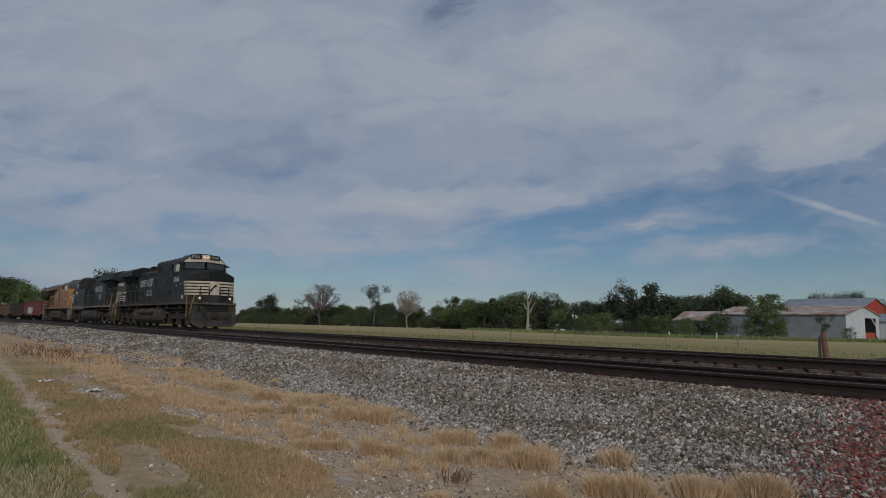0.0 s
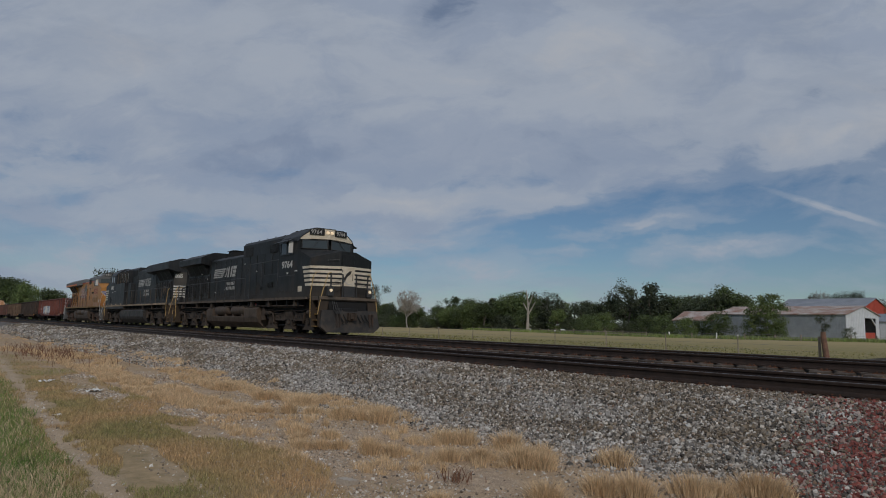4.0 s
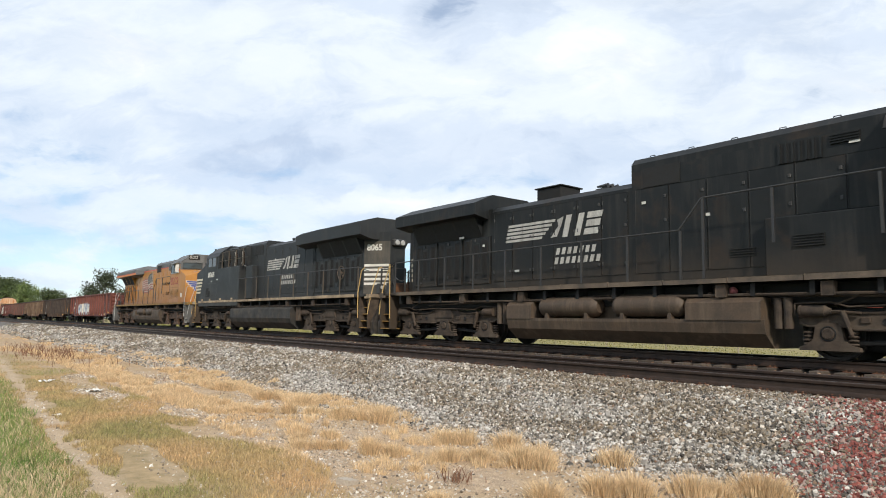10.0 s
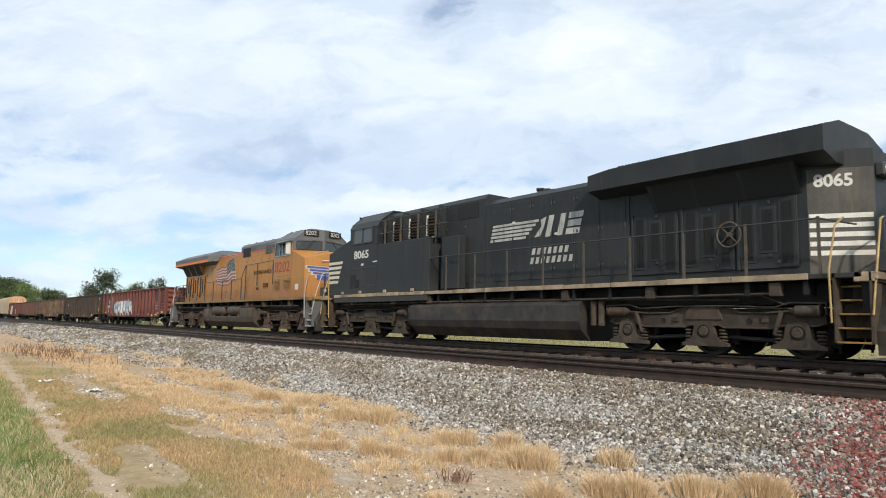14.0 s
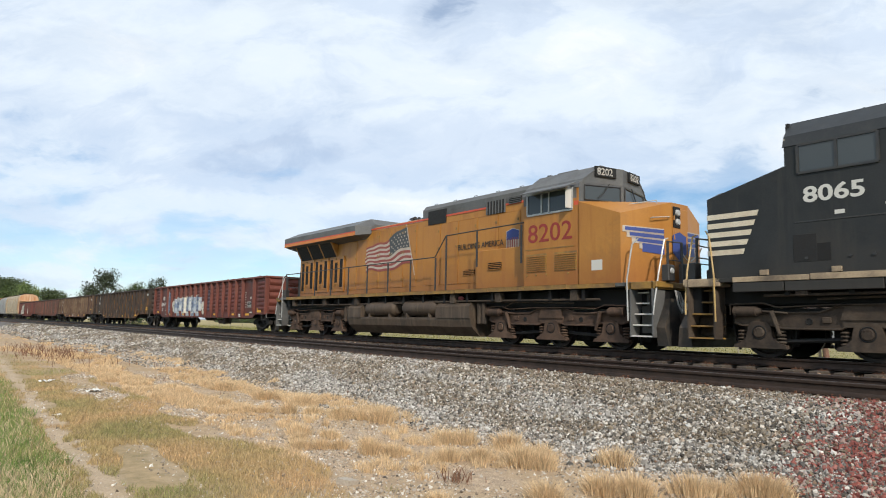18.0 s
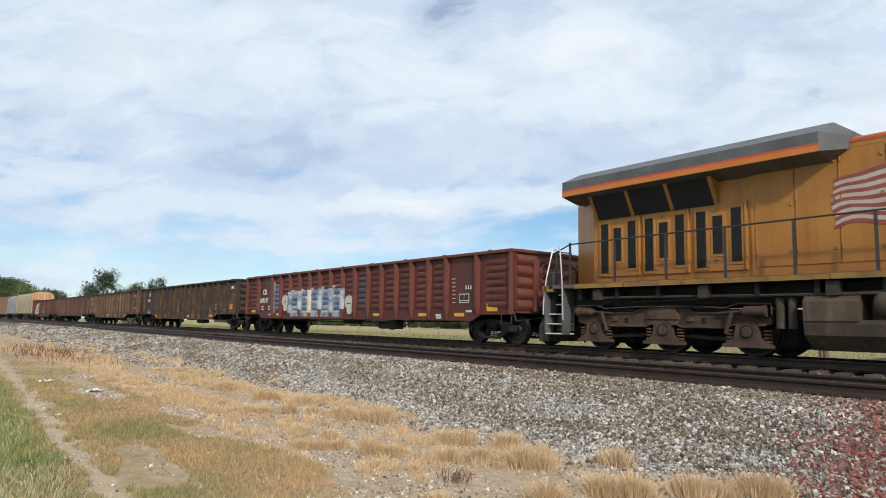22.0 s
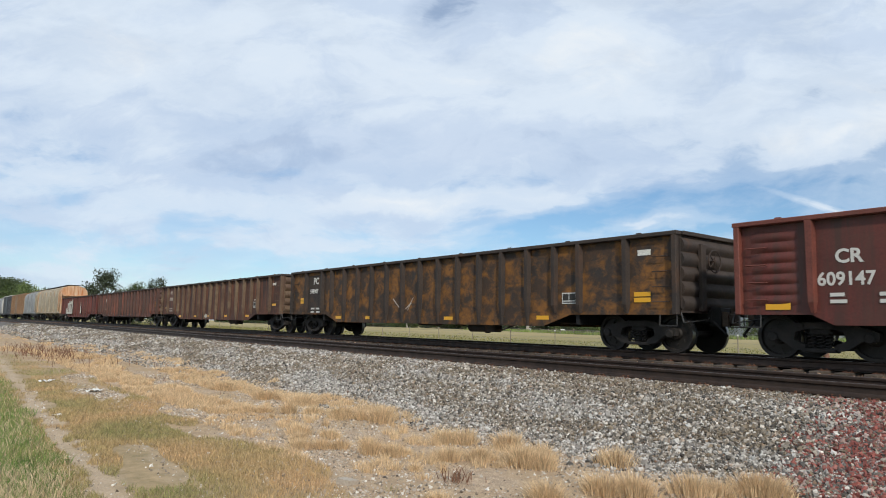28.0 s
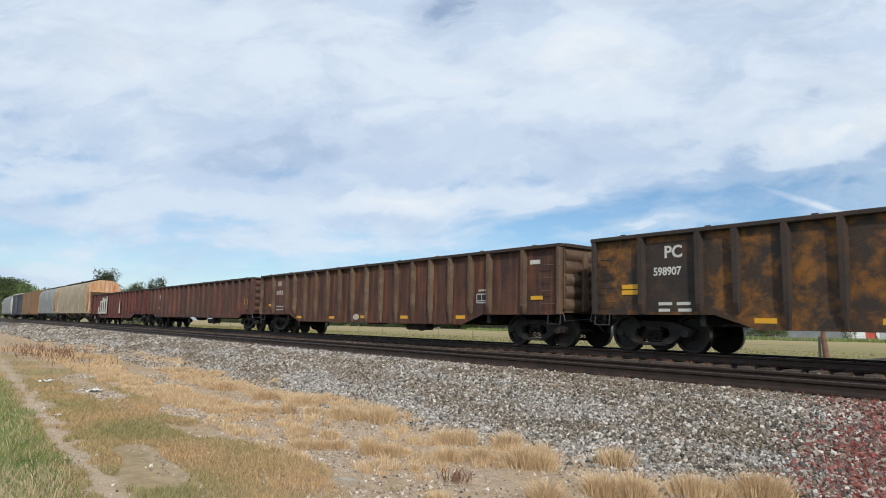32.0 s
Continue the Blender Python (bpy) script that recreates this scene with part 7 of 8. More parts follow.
def woods():
    rnd = random.Random(11)
    xs = [-520, -498, -465, -409, -355, -316, -288, -263, -250, -241, -225, -212, -198, -188, -180, -169, -156, -147, -140, -132, -118, -106, -100, -90, -60, -30]
    tops = [8.2, 8.4, 10.4, 10.1, 10.3, 10.3, 11.0, 8.4, 9.6, 13.0, 10.6, 12.6, 13.4, 13.4, 10.6, 11.2, 10.0, 12.2, 12.0, 12.2, 11.2, 11.6, 10.0, 10, 9.5, 9]
    x = -520.0
    while x < -28:
        top = float(np.interp(x, xs, tops)) * rnd.uniform(0.86, 1.06)
        kind = rnd.choice(["oak", "oak", "tall", "oak", "cedar"])
        leaf = rnd.choice([LEAF, LEAF, LEAFD, LEAFD, LEAFL])
        word = {"oak": "broad leafy tree in the hedgerow wood", "tall": "slender leafy tree in the hedgerow wood", "cedar": "dark conical cedar in the hedgerow wood"}[kind]
        tree(kind, rnd.randint(0, 2), x, 190 + rnd.uniform(-6, 14) + (40 if x > -100 else 0), top, rnd.uniform(0.95, 1.35), leaf, BARK, word)
        x += rnd.uniform(3.2, 5.2)
    x = -510.0
    while x < -96:
        tree("shrub", rnd.randint(0, 2), x, 180 + rnd.uniform(-4, 5), rnd.uniform(2.4, 5.0), rnd.uniform(1.0, 1.4), rnd.choice([LEAF, LEAFD, LEAFD]), BARK, "dense green shrub at the edge of the wood", "shrub", "shrub", "shrubs along the wood")
        x += rnd.uniform(3.0, 4.6)
    # trees that stand out from the wood
    tree("oak", 1, -432, 186, 18.6, 0.95, LEAFD, BARK, "tall dark tree above the wood")
    tree("bare", 1, -335.5, 176, 21.5, 1.5, TWIG, TWIG, "tall bare tree with a round crown of grey twigs")
    tree("sparse", 2, -284, 178, 19.6, 0.78, LEAFD, TWIG, "tall thinly leaved tree with a grey trunk")
    tree("bare", 3, -250, 175, 15.5, 1.25, DEADWOOD, DEADWOOD, "bleached dead tree with bare limbs")
    tree("oak", 2, -191, 186, 14.8, 0.95, LEAF, BARK, "tall round-headed oak in the hedgerow")
    tree("snag", 1, -171, 172, 13.4, 1.6, DEADWOOD, DEADWOOD, "pale broken dead trunk")
    tree("sparse", 1, -170, 184, 12.6, 1.1, LEAFD, TWIG, "thinly leaved grey tree")
    tree("sparse", 3, -139, 186, 14.8, 1.1, LEAFD, BARK, "tall ragged tree with thin foliage")
    tree("tall", 1, -129, 186, 14.2, 1.3, LEAFD, BARK, "tall ragged dark tree")
    tree("oak", 1, -106, 192, 13.6, 1.0, LEAF, BARK, "tall round-headed tree behind the barns")
    for i, (x, h) in enumerate(((-176, 7.0), (-160, 6.6), (-213, 9.6), (-206, 9.2), (-199, 9.8), (-222, 8.4), (-230, 8.0))):
        tree("oak", i % 3, x, 176, h, 1.1, LEAFL if i % 2 else LEAF, BARK, "rounded light green tree in front of the wood")
    for i, (x, y, h, w) in enumerate(((-125, 150, 4.2, 1.0), (-119, 150, 4.6, 1.0), (-94, 150, 3.4, 1.0), (-131, 160, 3.6, 1.0), (-141, 166, 3.4, 1.1), (-109, 155, 4.2, 1.0), (-103, 154, 4.6, 1.0), (-87.5, 155, 5.0, 0.85), (-91, 157, 4.4, 0.8), (-100, 158, 3.4, 1.2), (-97, 157, 3.2, 1.1), (-106, 159, 3.6, 1.2), (-112, 158, 4.2, 1.2), (-94.5, 158, 3.0, 1.0))):
        tree("shrub", i % 3, x, y, h, w, LEAFL if i in (1, 2) else LEAF, BARK, "leafy shrub beside the pasture fence", "shrub", "shrub", "shrubs along the wood")
    tree("bush", 1, -73.6, 150, 9.3, 1.0, LEAFL, BARK, "large spreading bush in front of the barn", "large_bush", "bush")
    tree("shrub", 2, -71.2, 149, 3.0, 1.0, LEAF, BARK, "dark low bush in front of the barn", "low_bush", "bush")
    tree("shrub", 0, -76.5, 149, 3.4, 1.0, LEAF, BARK, "dark low bush in front of the barn", "low_bush", "bush")
    tree("shrub", 2, -57.8, 152, 1.6, 0.9, LEAFD, BARK, "small bush beside the barn door", "shrub", "shrub", "shrubs along the wood")
    tree("sparse", 4, -57.5, 140, 3.6, 1.0, LEAFD, TWIG, "thin sapling at the fence", "sapling", "sapling")
    tree("bare", 2, -100, 240, 13.5, 1.0, TWIG, TWIG, "bare tree top behind the barns")
    tree("sparse", 2, -94.5, 244, 14.0, 1.0, LEAFD, TWIG, "thin tree behind the barns")
    tree("oak", 0, -90.5, 246, 14.0, 0.6, LEAFD, BARK, "round tree behind the barns")
    tree("oak", 2, -64, 199, 9.8, 0.6, LEAF, BARK, "round tree beside the barns")
    # trees far down the line
    for i, (kind, x, y, h, wd, lf) in enumerate((("oak", -213, 42, 14.4, 0.8, LEAFD), ("oak", -186, 43, 9.6, 0.95, LEAF), ("oak", -160, 42, 10.4, 0.60, LEAFD), ("oak", -174, 45, 8.4, 0.95, LEAF),
                                                 ("oak", -300, 40, 11.4, 1.2, LEAF), ("oak", -318, 44, 12.0, 1.1, LEAFD), ("oak", -290, 25.5, 14.2, 1.0, LEAF), ("oak", -272, 26, 12.4, 1.0, LEAF),
                                                 ("oak", -255, 27, 11.5, 0.9, LEAFL), ("oak", -330, 26, 16.5, 1.1, LEAF), ("oak", -370, 28, 18.0, 1.2, LEAFD), ("shrub", -236, 27, 6.5, 0.7, LEAF),
                                                 ("shrub", -270, 41, 6.0, 1.0, LEAF), ("shrub", -232, 44, 5.5, 1.0, LEAFD), ("shrub", -196, 45, 4.6, 1.0, LEAF))):
        tree(kind, i % 3, x, y, h, wd, lf, BARK, "leafy tree beside the line in the distance")


woods()


def fence_wire():
    t = thing("wire_fence", "low wire fence on thin grey posts along the field", "fence", kind="structure")
    rnd = random.Random(3)
    xs = [-16.5 - 5.05 * i for i in range(75)]
    for i, x in enumerate(xs):
        if i == 0:
            continue
        lean = rnd.uniform(-2.5, 2.5)
        part("post", M().cyl((0, 0, -0.4), (0, 0, 1.45 + rnd.uniform(-0.06, 0.06)), 0.035, 6, 0.03), POST, t, at=pose(x, 40, -1.2, lean, rnd.uniform(-2, 2), 0))
        if i % 3 == 1:
            part("post_cap", M().cyl((x, 40, 0.2), (x, 40, 0.3), 0.045, 6), WPOST, t)
    for z in (-0.85, -0.55, -0.25, 0.02, 0.18):
        m = M()
        for a, b in zip(xs, xs[1:]):
            m.cyl((a, 40, z), (b, 40, z), 0.006, 3, caps=False)
        part("wire", m, WIRE, t)
    # thick corner post
    m = M()
    m.cyl((0, 0, -0.4), (0, 0, 1.5), 0.17, 10, 0.15)
    m.cyl((0, 0, 1.5), (0.02, 0, 1.78), 0.15, 10, 0.13)
    tagged(part("corner_post", m, POSTR, None, at=pose(-16.4, 40, -1.2, 0, -6, 0)), "thick leaning red-brown wooden corner post", "fence post")
    m = M()
    m.cyl((0, 0, -0.4), (0, 0, 1.5), 0.09, 8, 0.08)
    tagged(part("brace_post", m, POST, None, at=pose(-16.9, 40.3, -1.2, 0, 0, 0)), "grey wooden brace post beside the corner post", "fence post")


fence_wire()


def pasture_fence():
    t = thing("pasture_fence", "weathered post and wire fence in front of the barns", "fence", kind="structure")
    rnd = random.Random(9)
    pts = [(-45, 142), (-49, 141), (-53, 140), (-57, 138), (-60, 135), (-63.5, 132), (-67, 127), (-72, 125.5), (-76.5, 124), (-81, 123), (-87, 123.5), (-94, 124.5), (-100, 126), (-107, 128), (-114, 131), (-121, 134), (-128, 137), (-135, 141), (-143, 145), (-151, 148), (-160, 151), (-170, 154), (-180, 157)]
    for i, (x, y) in enumerate(pts):
        white = i in (7, 9, 18)
        h = 1.15 + rnd.uniform(-0.1, 0.15)
        part("post", M().cyl((0, 0, -0.3), (0, 0, h), 0.16 if white else 0.13, 7, 0.12), WPOST if white else POST, t, "white painted post" if white else "", at=pose(x, y, -1.25, rnd.uniform(-3, 3), rnd.uniform(-4, 4), 0))
    for z in (-0.85, -0.5, -0.2):
        m = M()
        for (a, b), (c, d) in zip(pts, pts[1:]):
            m.cyl((a, b, z), (c, d, z), 0.018, 3, caps=False)
        part("wire", m, WIRE, t)
    for (a, b), (c, d) in zip(pts[10:17], pts[11:18]):
        for z in (-0.75, -0.35):
            part("rail", M().cyl((a, b, z), (c, d, z), 0.06, 5), POST, t)


pasture_fence()


def barn(name, label, x0, x1, y0, y1, eave, ridge, wall, roof, gable, opening=None, base=-1.35):
    """A gabled barn along x with corrugated walls; the gable end at x1 may have a doorway."""
    t = thing(name, label, "barn")
    ym = (y0 + y1) / 2

    def sheet(a, b, z0, z1, fixed, axis, out, mat, nm):
        m = M()
        n = max(2, int(abs(b - a) / 0.3))
        pts = []
        for i in range(n + 1):
            u = a + (b - a) * i / n
            pts.append((u, fixed + (0.03 * out if i % 2 else 0.0)))
        pts += [(b, fixed - 0.1 * out), (a, fixed - 0.1 * out)]
        m.prism(pts if axis == "x" else [(q, p) for p, q in pts], z0, z1, "z")
        return part(nm, m, mat, t)

    sheet(x0, x1, base, eave, y0, "x", -1, wall, "front_wall")
    sheet(x0, x1, base, eave, y1, "x", 1, wall, "back_wall")
    for x, d in ((x0, -1), (x1, 1)):
        m = M()
        if d > 0 and opening:
            oy0, oy1, oz = opening
            m.prism([(y0, base), (oy0, base), (oy0, oz), (y0, oz)], x - 0.12, x, "x")
            m.prism([(oy1, base), (y1, base), (y1, oz), (oy1, oz)], x - 0.12, x, "x")
            m.prism([(y0, oz), (y1, oz), (y1, eave), (ym, ridge), (y0, eave)], x - 0.12, x, "x")
        else:
            m.prism([(y0, base), (y1, base), (y1, eave), (ym, ridge), (y0, eave)], x - 0.12 * d, x, "x")
        part("gable_wall", m, gable, t)
        for k in np.arange(y0 + 0.5, y1, 0.9):
            zt = eave + (ridge - eave) * (1 - abs(k - ym) / (ym - y0))
            zb = base
            if d > 0 and opening and opening[0] - 0.1 < k < opening[1] + 0.1:
                zb = opening[2]
            part("batten", M().box(min(x, x + 0.03 * d), max(x, x + 0.03 * d), k - 0.03, k + 0.03, zb, zt), gable, t)
    for s, ye in ((-1, y0), (1, y1)):
        yo, zo = ye + s * 0.4, eave - (ridge - eave) * 0.4 / (ym - y0)
        run, slope = math.hypot(ym - yo, ridge - zo), math.degrees(math.atan2(ridge - zo, abs(ym - yo)))
        prof = [(x0 - 0.4, 0.0), (x1 + 0.4, 0.0)]
        for k in np.arange(x1 + 0.3, x0 - 0.3, -0.75):
            prof += [(k, 0.12), (k - 0.02, 0.17), (k - 0.07, 0.17), (k - 0.09, 0.12)]
        prof.append((x0 - 0.4, 0.12))
        part("roof_slope", M().prism(prof, 0, -s * run, "y"), roof, t, at=pose(0, yo, zo, -s * slope, 0, 0))
    part("ridge_cap", M().prism([(ym - 0.25, ridge + 0.05), (ym, ridge + 0.22), (ym + 0.25, ridge + 0.05)], x0 - 0.4, x1 + 0.4, "x"), roof, t)
    if opening:
        oy0, oy1, oz = opening
        part("door_track", M().box(x1, x1 + 0.1, oy0 - 0.3, oy1 + 2.2, oz, oz + 0.15), gable, t)
        part("floor_slab", M().box(x0 + 0.2, x1, y0 + 0.2, y1 - 0.2, base, base + 0.1), POST, t)
    return t


b = barn("long_barn", "long grey metal barn with a rusty roof and white gable", -92, -61.5, 160, 179, 4.5, 6.5, BARNGREY, ROOFRUST, BARNWHITE, (170.5, 177.0, 3.9))
part("gate", M().box(-61.9, -61.75, 170.6, 176.9, -0.9, 0.6, 0.03), BARNRED, b, "red gate panel in the doorway")
part("brace", M().prism([(174.5, 3.9), (177.0, 2.2), (177.0, 2.6), (175.0, 3.9)], -61.8, -61.6, "x"), BARNWHITE, b)
barn("red_barn", "red wooden barn under a grey metal roof", -99, -75, 205, 227, 7.0, 10.4, BARNRED, ROOFGREY, BARNRED)
barn("shed", "low farm shed with a patchy rusted roof", -108, -96, 166, 178, 3.0, 5.4, BARNGREY, ROOFRUST, BARNGREY)
barn("lean_to_shed", "small white shed with a grey roof", -67, -46, 186, 197, 3.4, 5.2, BARNWHITE, ROOFGREY, BARNWHITE)


def clutter():
    m = M().lathe([(0, -0.9), (0.3, -0.85), (0.45, -0.65), (0.45, 0.65), (0.3, 0.85), (0, 0.9)], (0, 0, 0.75), "x", 14)
    t = thing("storage_tank", "small white storage tank on legs beside the fence", "tank", at=pose(-131, 146, -1.3))
    part("vessel", m, WPOST, t, smooth=True)
    for x in (-0.5, 0.5):
        part("leg", M().box(x - 0.06, x + 0.06, -0.3, 0.3, 0, 0.5), POST, t)
    # low dark mound added as the dark strip at the field's edge
    m = M()
    m.loft([[(x, 36 - 1.2, -1.3), (x, 36 - 0.3, h), (x, 36 + 0.6, h - 0.05), (x, 36 + 1.8, -1.3)] for x, h in ((-15.5, -1.1), (-14.3, -0.86), (-12.2, -0.58), (-6, -0.52), (-2, -0.6))])
    tagged(part("earth_bank", m, surf("dark_mound_brown", (0.05, 0.045, 0.035), (0.08, 0.07, 0.055), 1.0, 0.95, 0, 0.5), None), "low dark mound at the edge of the field", "earth bank", kind="structure")


clutter()

# ---- loose stone and grass on the verge ----
def rows_mesh(name, V, F, mat, smooth=False):
    me = bpy.data.meshes.new(name)
    nv, nf, k = len(V), len(F), F.shape[1]
    me.vertices.add(nv)
    me.vertices.foreach_set("co", V.astype(np.float32).ravel())
    me.loops.add(nf * k)
    me.loops.foreach_set("vertex_index", F.astype(np.int32).ravel())
    me.polygons.add(nf)
    me.polygons.foreach_set("loop_start", np.arange(0, nf * k, k, dtype=np.int32))
    me.materials.append(mat)
    me.polygons.foreach_set("use_smooth", np.zeros(nf, dtype=bool))
    me.update(calc_edges=True)
    me.validate()
    return me


def height(P):
    z = ground_z(P[:, 0], P[:, 1])
    return z + np.array([ground_bump(a, b) for a, b in P])


def stone_material(name, stops):
    m = bpy.data.materials.new(name)
    m.use_nodes = True
    N = Nodes(m.node_tree)
    isl = N.add("ShaderNodeNewGeometry").outputs["Random Per Island"]
    co = N.add("ShaderNodeTexCoord").outputs["Object"]
    col = N.mix(1.0, N.ramp(isl, stops), N.ramp(N.noise(co, 45, 4, 0.7), [(0.25, 0.7), (0.75, 1.25)]), "MULTIPLY")
    bs = N.add("ShaderNodeBsdfPrincipled")
    N.put(bs.inputs["Base Color"], col)
    N.put(bs.inputs["Roughness"], 0.85)
    N.link(bs.outputs[0], N.add("ShaderNodeOutputMaterial").inputs[0])
    return m


STONE = stone_material("mixed_ballast_stone", [(0.0, (0.040, 0.035, 0.029)), (0.18, (0.12, 0.104, 0.082)), (0.38, (0.26, 0.23, 0.19)), (0.54, (0.21, 0.158, 0.10)), (0.76, (0.37, 0.33, 0.275)), (0.93, (0.64, 0.60, 0.53)), (1.0, (0.30, 0.20, 0.12))])
TANSTONE = stone_material("tan_ballast_stone", [(0.0, (0.04, 0.034, 0.028)), (0.24, (0.13, 0.10, 0.066)), (0.52, (0.235, 0.185, 0.125)), (0.76, (0.18, 0.152, 0.12)), (0.93, (0.42, 0.37, 0.30)), (1.0, (0.56, 0.52, 0.46))])
PALESTONE = stone_material("pale_grey_ballast_stone", [(0.0, (0.06, 0.056, 0.05)), (0.25, (0.21, 0.19, 0.165)), (0.6, (0.36, 0.333, 0.29)), (0.9, (0.62, 0.59, 0.54)), (1.0, (0.26, 0.21, 0.15))])
REDSTONE = stone_material("red_stained_ballast_stone", [(0.0, (0.075, 0.022, 0.017)), (0.35, (0.22, 0.060, 0.045)), (0.65, (0.31, 0.105, 0.08)), (0.85, (0.23, 0.145, 0.12)), (1.0, (0.46, 0.38, 0.33))])
RUSTSTONE = stone_material("rust_stained_stone", [(0.0, (0.06, 0.04, 0.03)), (0.5, (0.17, 0.10, 0.06)), (0.85, (0.26, 0.17, 0.11)), (1.0, (0.42, 0.36, 0.30))])
GRITSTONE = stone_material("fine_grey_gravel", [(0.0, (0.10, 0.075, 0.055)), (0.35, (0.31, 0.25, 0.185)), (0.75, (0.52, 0.46, 0.38)), (1.0, (0.76, 0.72, 0.65))])
OCTA_V = np.array([(1, 0, 0), (-1, 0, 0), (0, 1, 0), (0, -1, 0), (0, 0, 1), (0, 0, -1)], float) * 1.35
OCTA_F = np.array([(a, b, c) if (a + b // 2 + c) % 2 == 0 else (b, a, c) for a in (0, 1) for b in (2, 3) for c in (4, 5)])
CUBE_V = np.array([(x, y, z) for z in (-1, 1) for y in (-1, 1) for x in (-1, 1)], float)
CUBE_F = np.array(((0, 2, 3, 1), (4, 5, 7, 6), (0, 1, 5, 4), (2, 6, 7, 3), (0, 4, 6, 2), (1, 3, 7, 5)))


def stones(name, label, P, size, mat, rng, sink=0.35):
    """Angular broken stones, each a skewed block, lying on the ground at P."""
    n = len(P)
    base = OCTA_V[None] + rng.uniform(-0.45, 0.45, (n, 6, 3))
    base *= 0.72
    base *= rng.uniform(0.55, 1.25, (n, 1, 3))
    a, b, c = rng.uniform(0, 6.28, (3, n))
    ca, sa, cb, sb, cc, sc = np.cos(a), np.sin(a), np.cos(b), np.sin(b), np.cos(c), np.sin(c)
    R = np.stack([np.stack([ca * cb, ca * sb * sc - sa * cc, ca * sb * cc + sa * sc], -1),
                  np.stack([sa * cb, sa * sb * sc + ca * cc, sa * sb * cc - ca * sc], -1),
                  np.stack([-sb, cb * sc, cb * cc], -1)], 1)
    V = np.einsum("nij,nkj->nki", R, base) * (size[:, None, None] * 0.5)
    z = height(P) + size * (0.5 - sink) * 0.6
    V += np.concatenate([P, z[:, None]], 1)[:, None]
    F = OCTA_F[None] + (np.arange(n) * 6)[:, None, None]
    me = rows_mesh(name, V.reshape(-1, 3), F.reshape(-1, 3), mat)
    return tagged(new(name, me), label, "gravel", kind="stuff")


def jitter_grid(x0, x1, y0, y1, step, rng):
    X, Y = np.meshgrid(np.arange(x0, x1, step), np.arange(y0, y1, step))
    P = np.stack([X.ravel(), Y.ravel()], 1)
    return P + rng.uniform(-0.5, 0.5, P.shape) * step


def ballast():
    rng = np.random.default_rng(21)
    allP, allS = [], []
    for x0, x1, step, s in ((-9, -1.0, 0.031, 0.039), (-16, -9, 0.035, 0.043), (-30, -16, 0.046, 0.052), (-52, -30, 0.068, 0.078), (-90, -52, 0.13, 0.13)):
        P = jitter_grid(x0, x1, 5.7, 9.97, step, rng)
        edge = 6.05 + np.interp(P[:, 0], [-20, -8], [0.65, 0.0]) + np.array([0.35 * noise.noise((p[0] * 0.5, 2.0, 1.0)) for p in P])
        keep = (P[:, 1] > edge) | (rng.random(len(P)) < 0.22)
        P = P[keep]
        allP.append(P)
        allS.append(s * np.minimum(rng.lognormal(0, 0.36, len(P)), 2.0))
    for x0, x1, step, s in ((-22, -2.0, 0.085, 0.075), (-45, -22, 0.14, 0.12)):     # between the rails and the two tracks
        P = jitter_grid(x0, x1, 10.14, 14.4, step, rng)
        stones("crib_ballast", "rust-stained ballast between the rails", P, s * rng.lognormal(0, 0.25, len(P)), RUSTSTONE, rng, 0.5)
    P, S = np.concatenate(allP), np.concatenate(allS)
    red = np.array([0.35 * noise.noise((p[0] * 1.1, p[1] * 1.1, 5.0)) for p in P])
    d = np.abs(P[:, 0] + 2.45 + 0.30 * (P[:, 1] - 7.2)) / 0.85 + red * 1.6
    isred = (d < 1.3) & (P[:, 1] < 10.2) & (P[:, 1] > 6.2) & (rng.random(len(P)) < np.clip(1.2 - d, 0.0, 0.8))
    brown = ~isred & (rng.random(len(P)) < np.interp(P[:, 1], [8.6, 9.4, 9.9], [0.03, 0.10, 0.22]))
    grey = ~isred & ~brown
    zone = np.array([noise.noise((p[0] * 0.35, p[1] * 0.9, 31.0)) + 0.5 * noise.noise((p[0] * 1.6, p[1] * 2.2, 17.0)) for p in P]) + rng.normal(0, 0.22, len(P))
    tan = grey & (zone + np.interp(P[:, 1], [6.3, 8.0, 9.6], [-0.25, 0.05, 0.2]) > 0.25)
    pale = grey & ~tan & (zone + np.interp(P[:, 1], [6.2, 7.0, 8.6, 9.8], [-0.4, -0.15, 0.2, -0.05]) < -0.18)
    grey &= ~tan & ~pale
    stones("ballast", "grey and tan crushed stone ballast beside the track", P[grey], S[grey], STONE, rng, 0.2)
    stones("tan_ballast", "tan and brown crushed stones among the ballast", P[tan], S[tan], TANSTONE, rng, 0.2)
    stones("pale_ballast", "pale grey crushed stones among the ballast", P[pale], S[pale], PALESTONE, rng, 0.2)
    stones("rusty_ballast", "rust-brown ballast stones along the tie ends", P[brown], S[brown], RUSTSTONE, rng)
    stones("red_ballast", "ballast stones stained red", P[isred], S[isred], REDSTONE, rng)
    P = jitter_grid(-20, -1.5, 2.6, 6.9, 0.037, rng)
    k = np.array([noise.noise((p[0] * 0.7, p[1] * 0.9, 9.0)) for p in P])
    P = P[rng.random(len(P)) < np.interp(k + 0.12 * (P[:, 1] - 4.6), [-0.35, 0.1, 0.4], [0.12, 0.55, 0.95])]
    stones("fine_gravel", "loose grey gravel scattered over the verge", P, 0.020 * np.minimum(rng.lognormal(0, 0.5, len(P)), 2.2), GRITSTONE, rng)
    P = jitter_grid(-16, -5, 0.9, 2.6, 0.06, rng)
    off = P[:, 1] + 0.041 * P[:, 0]
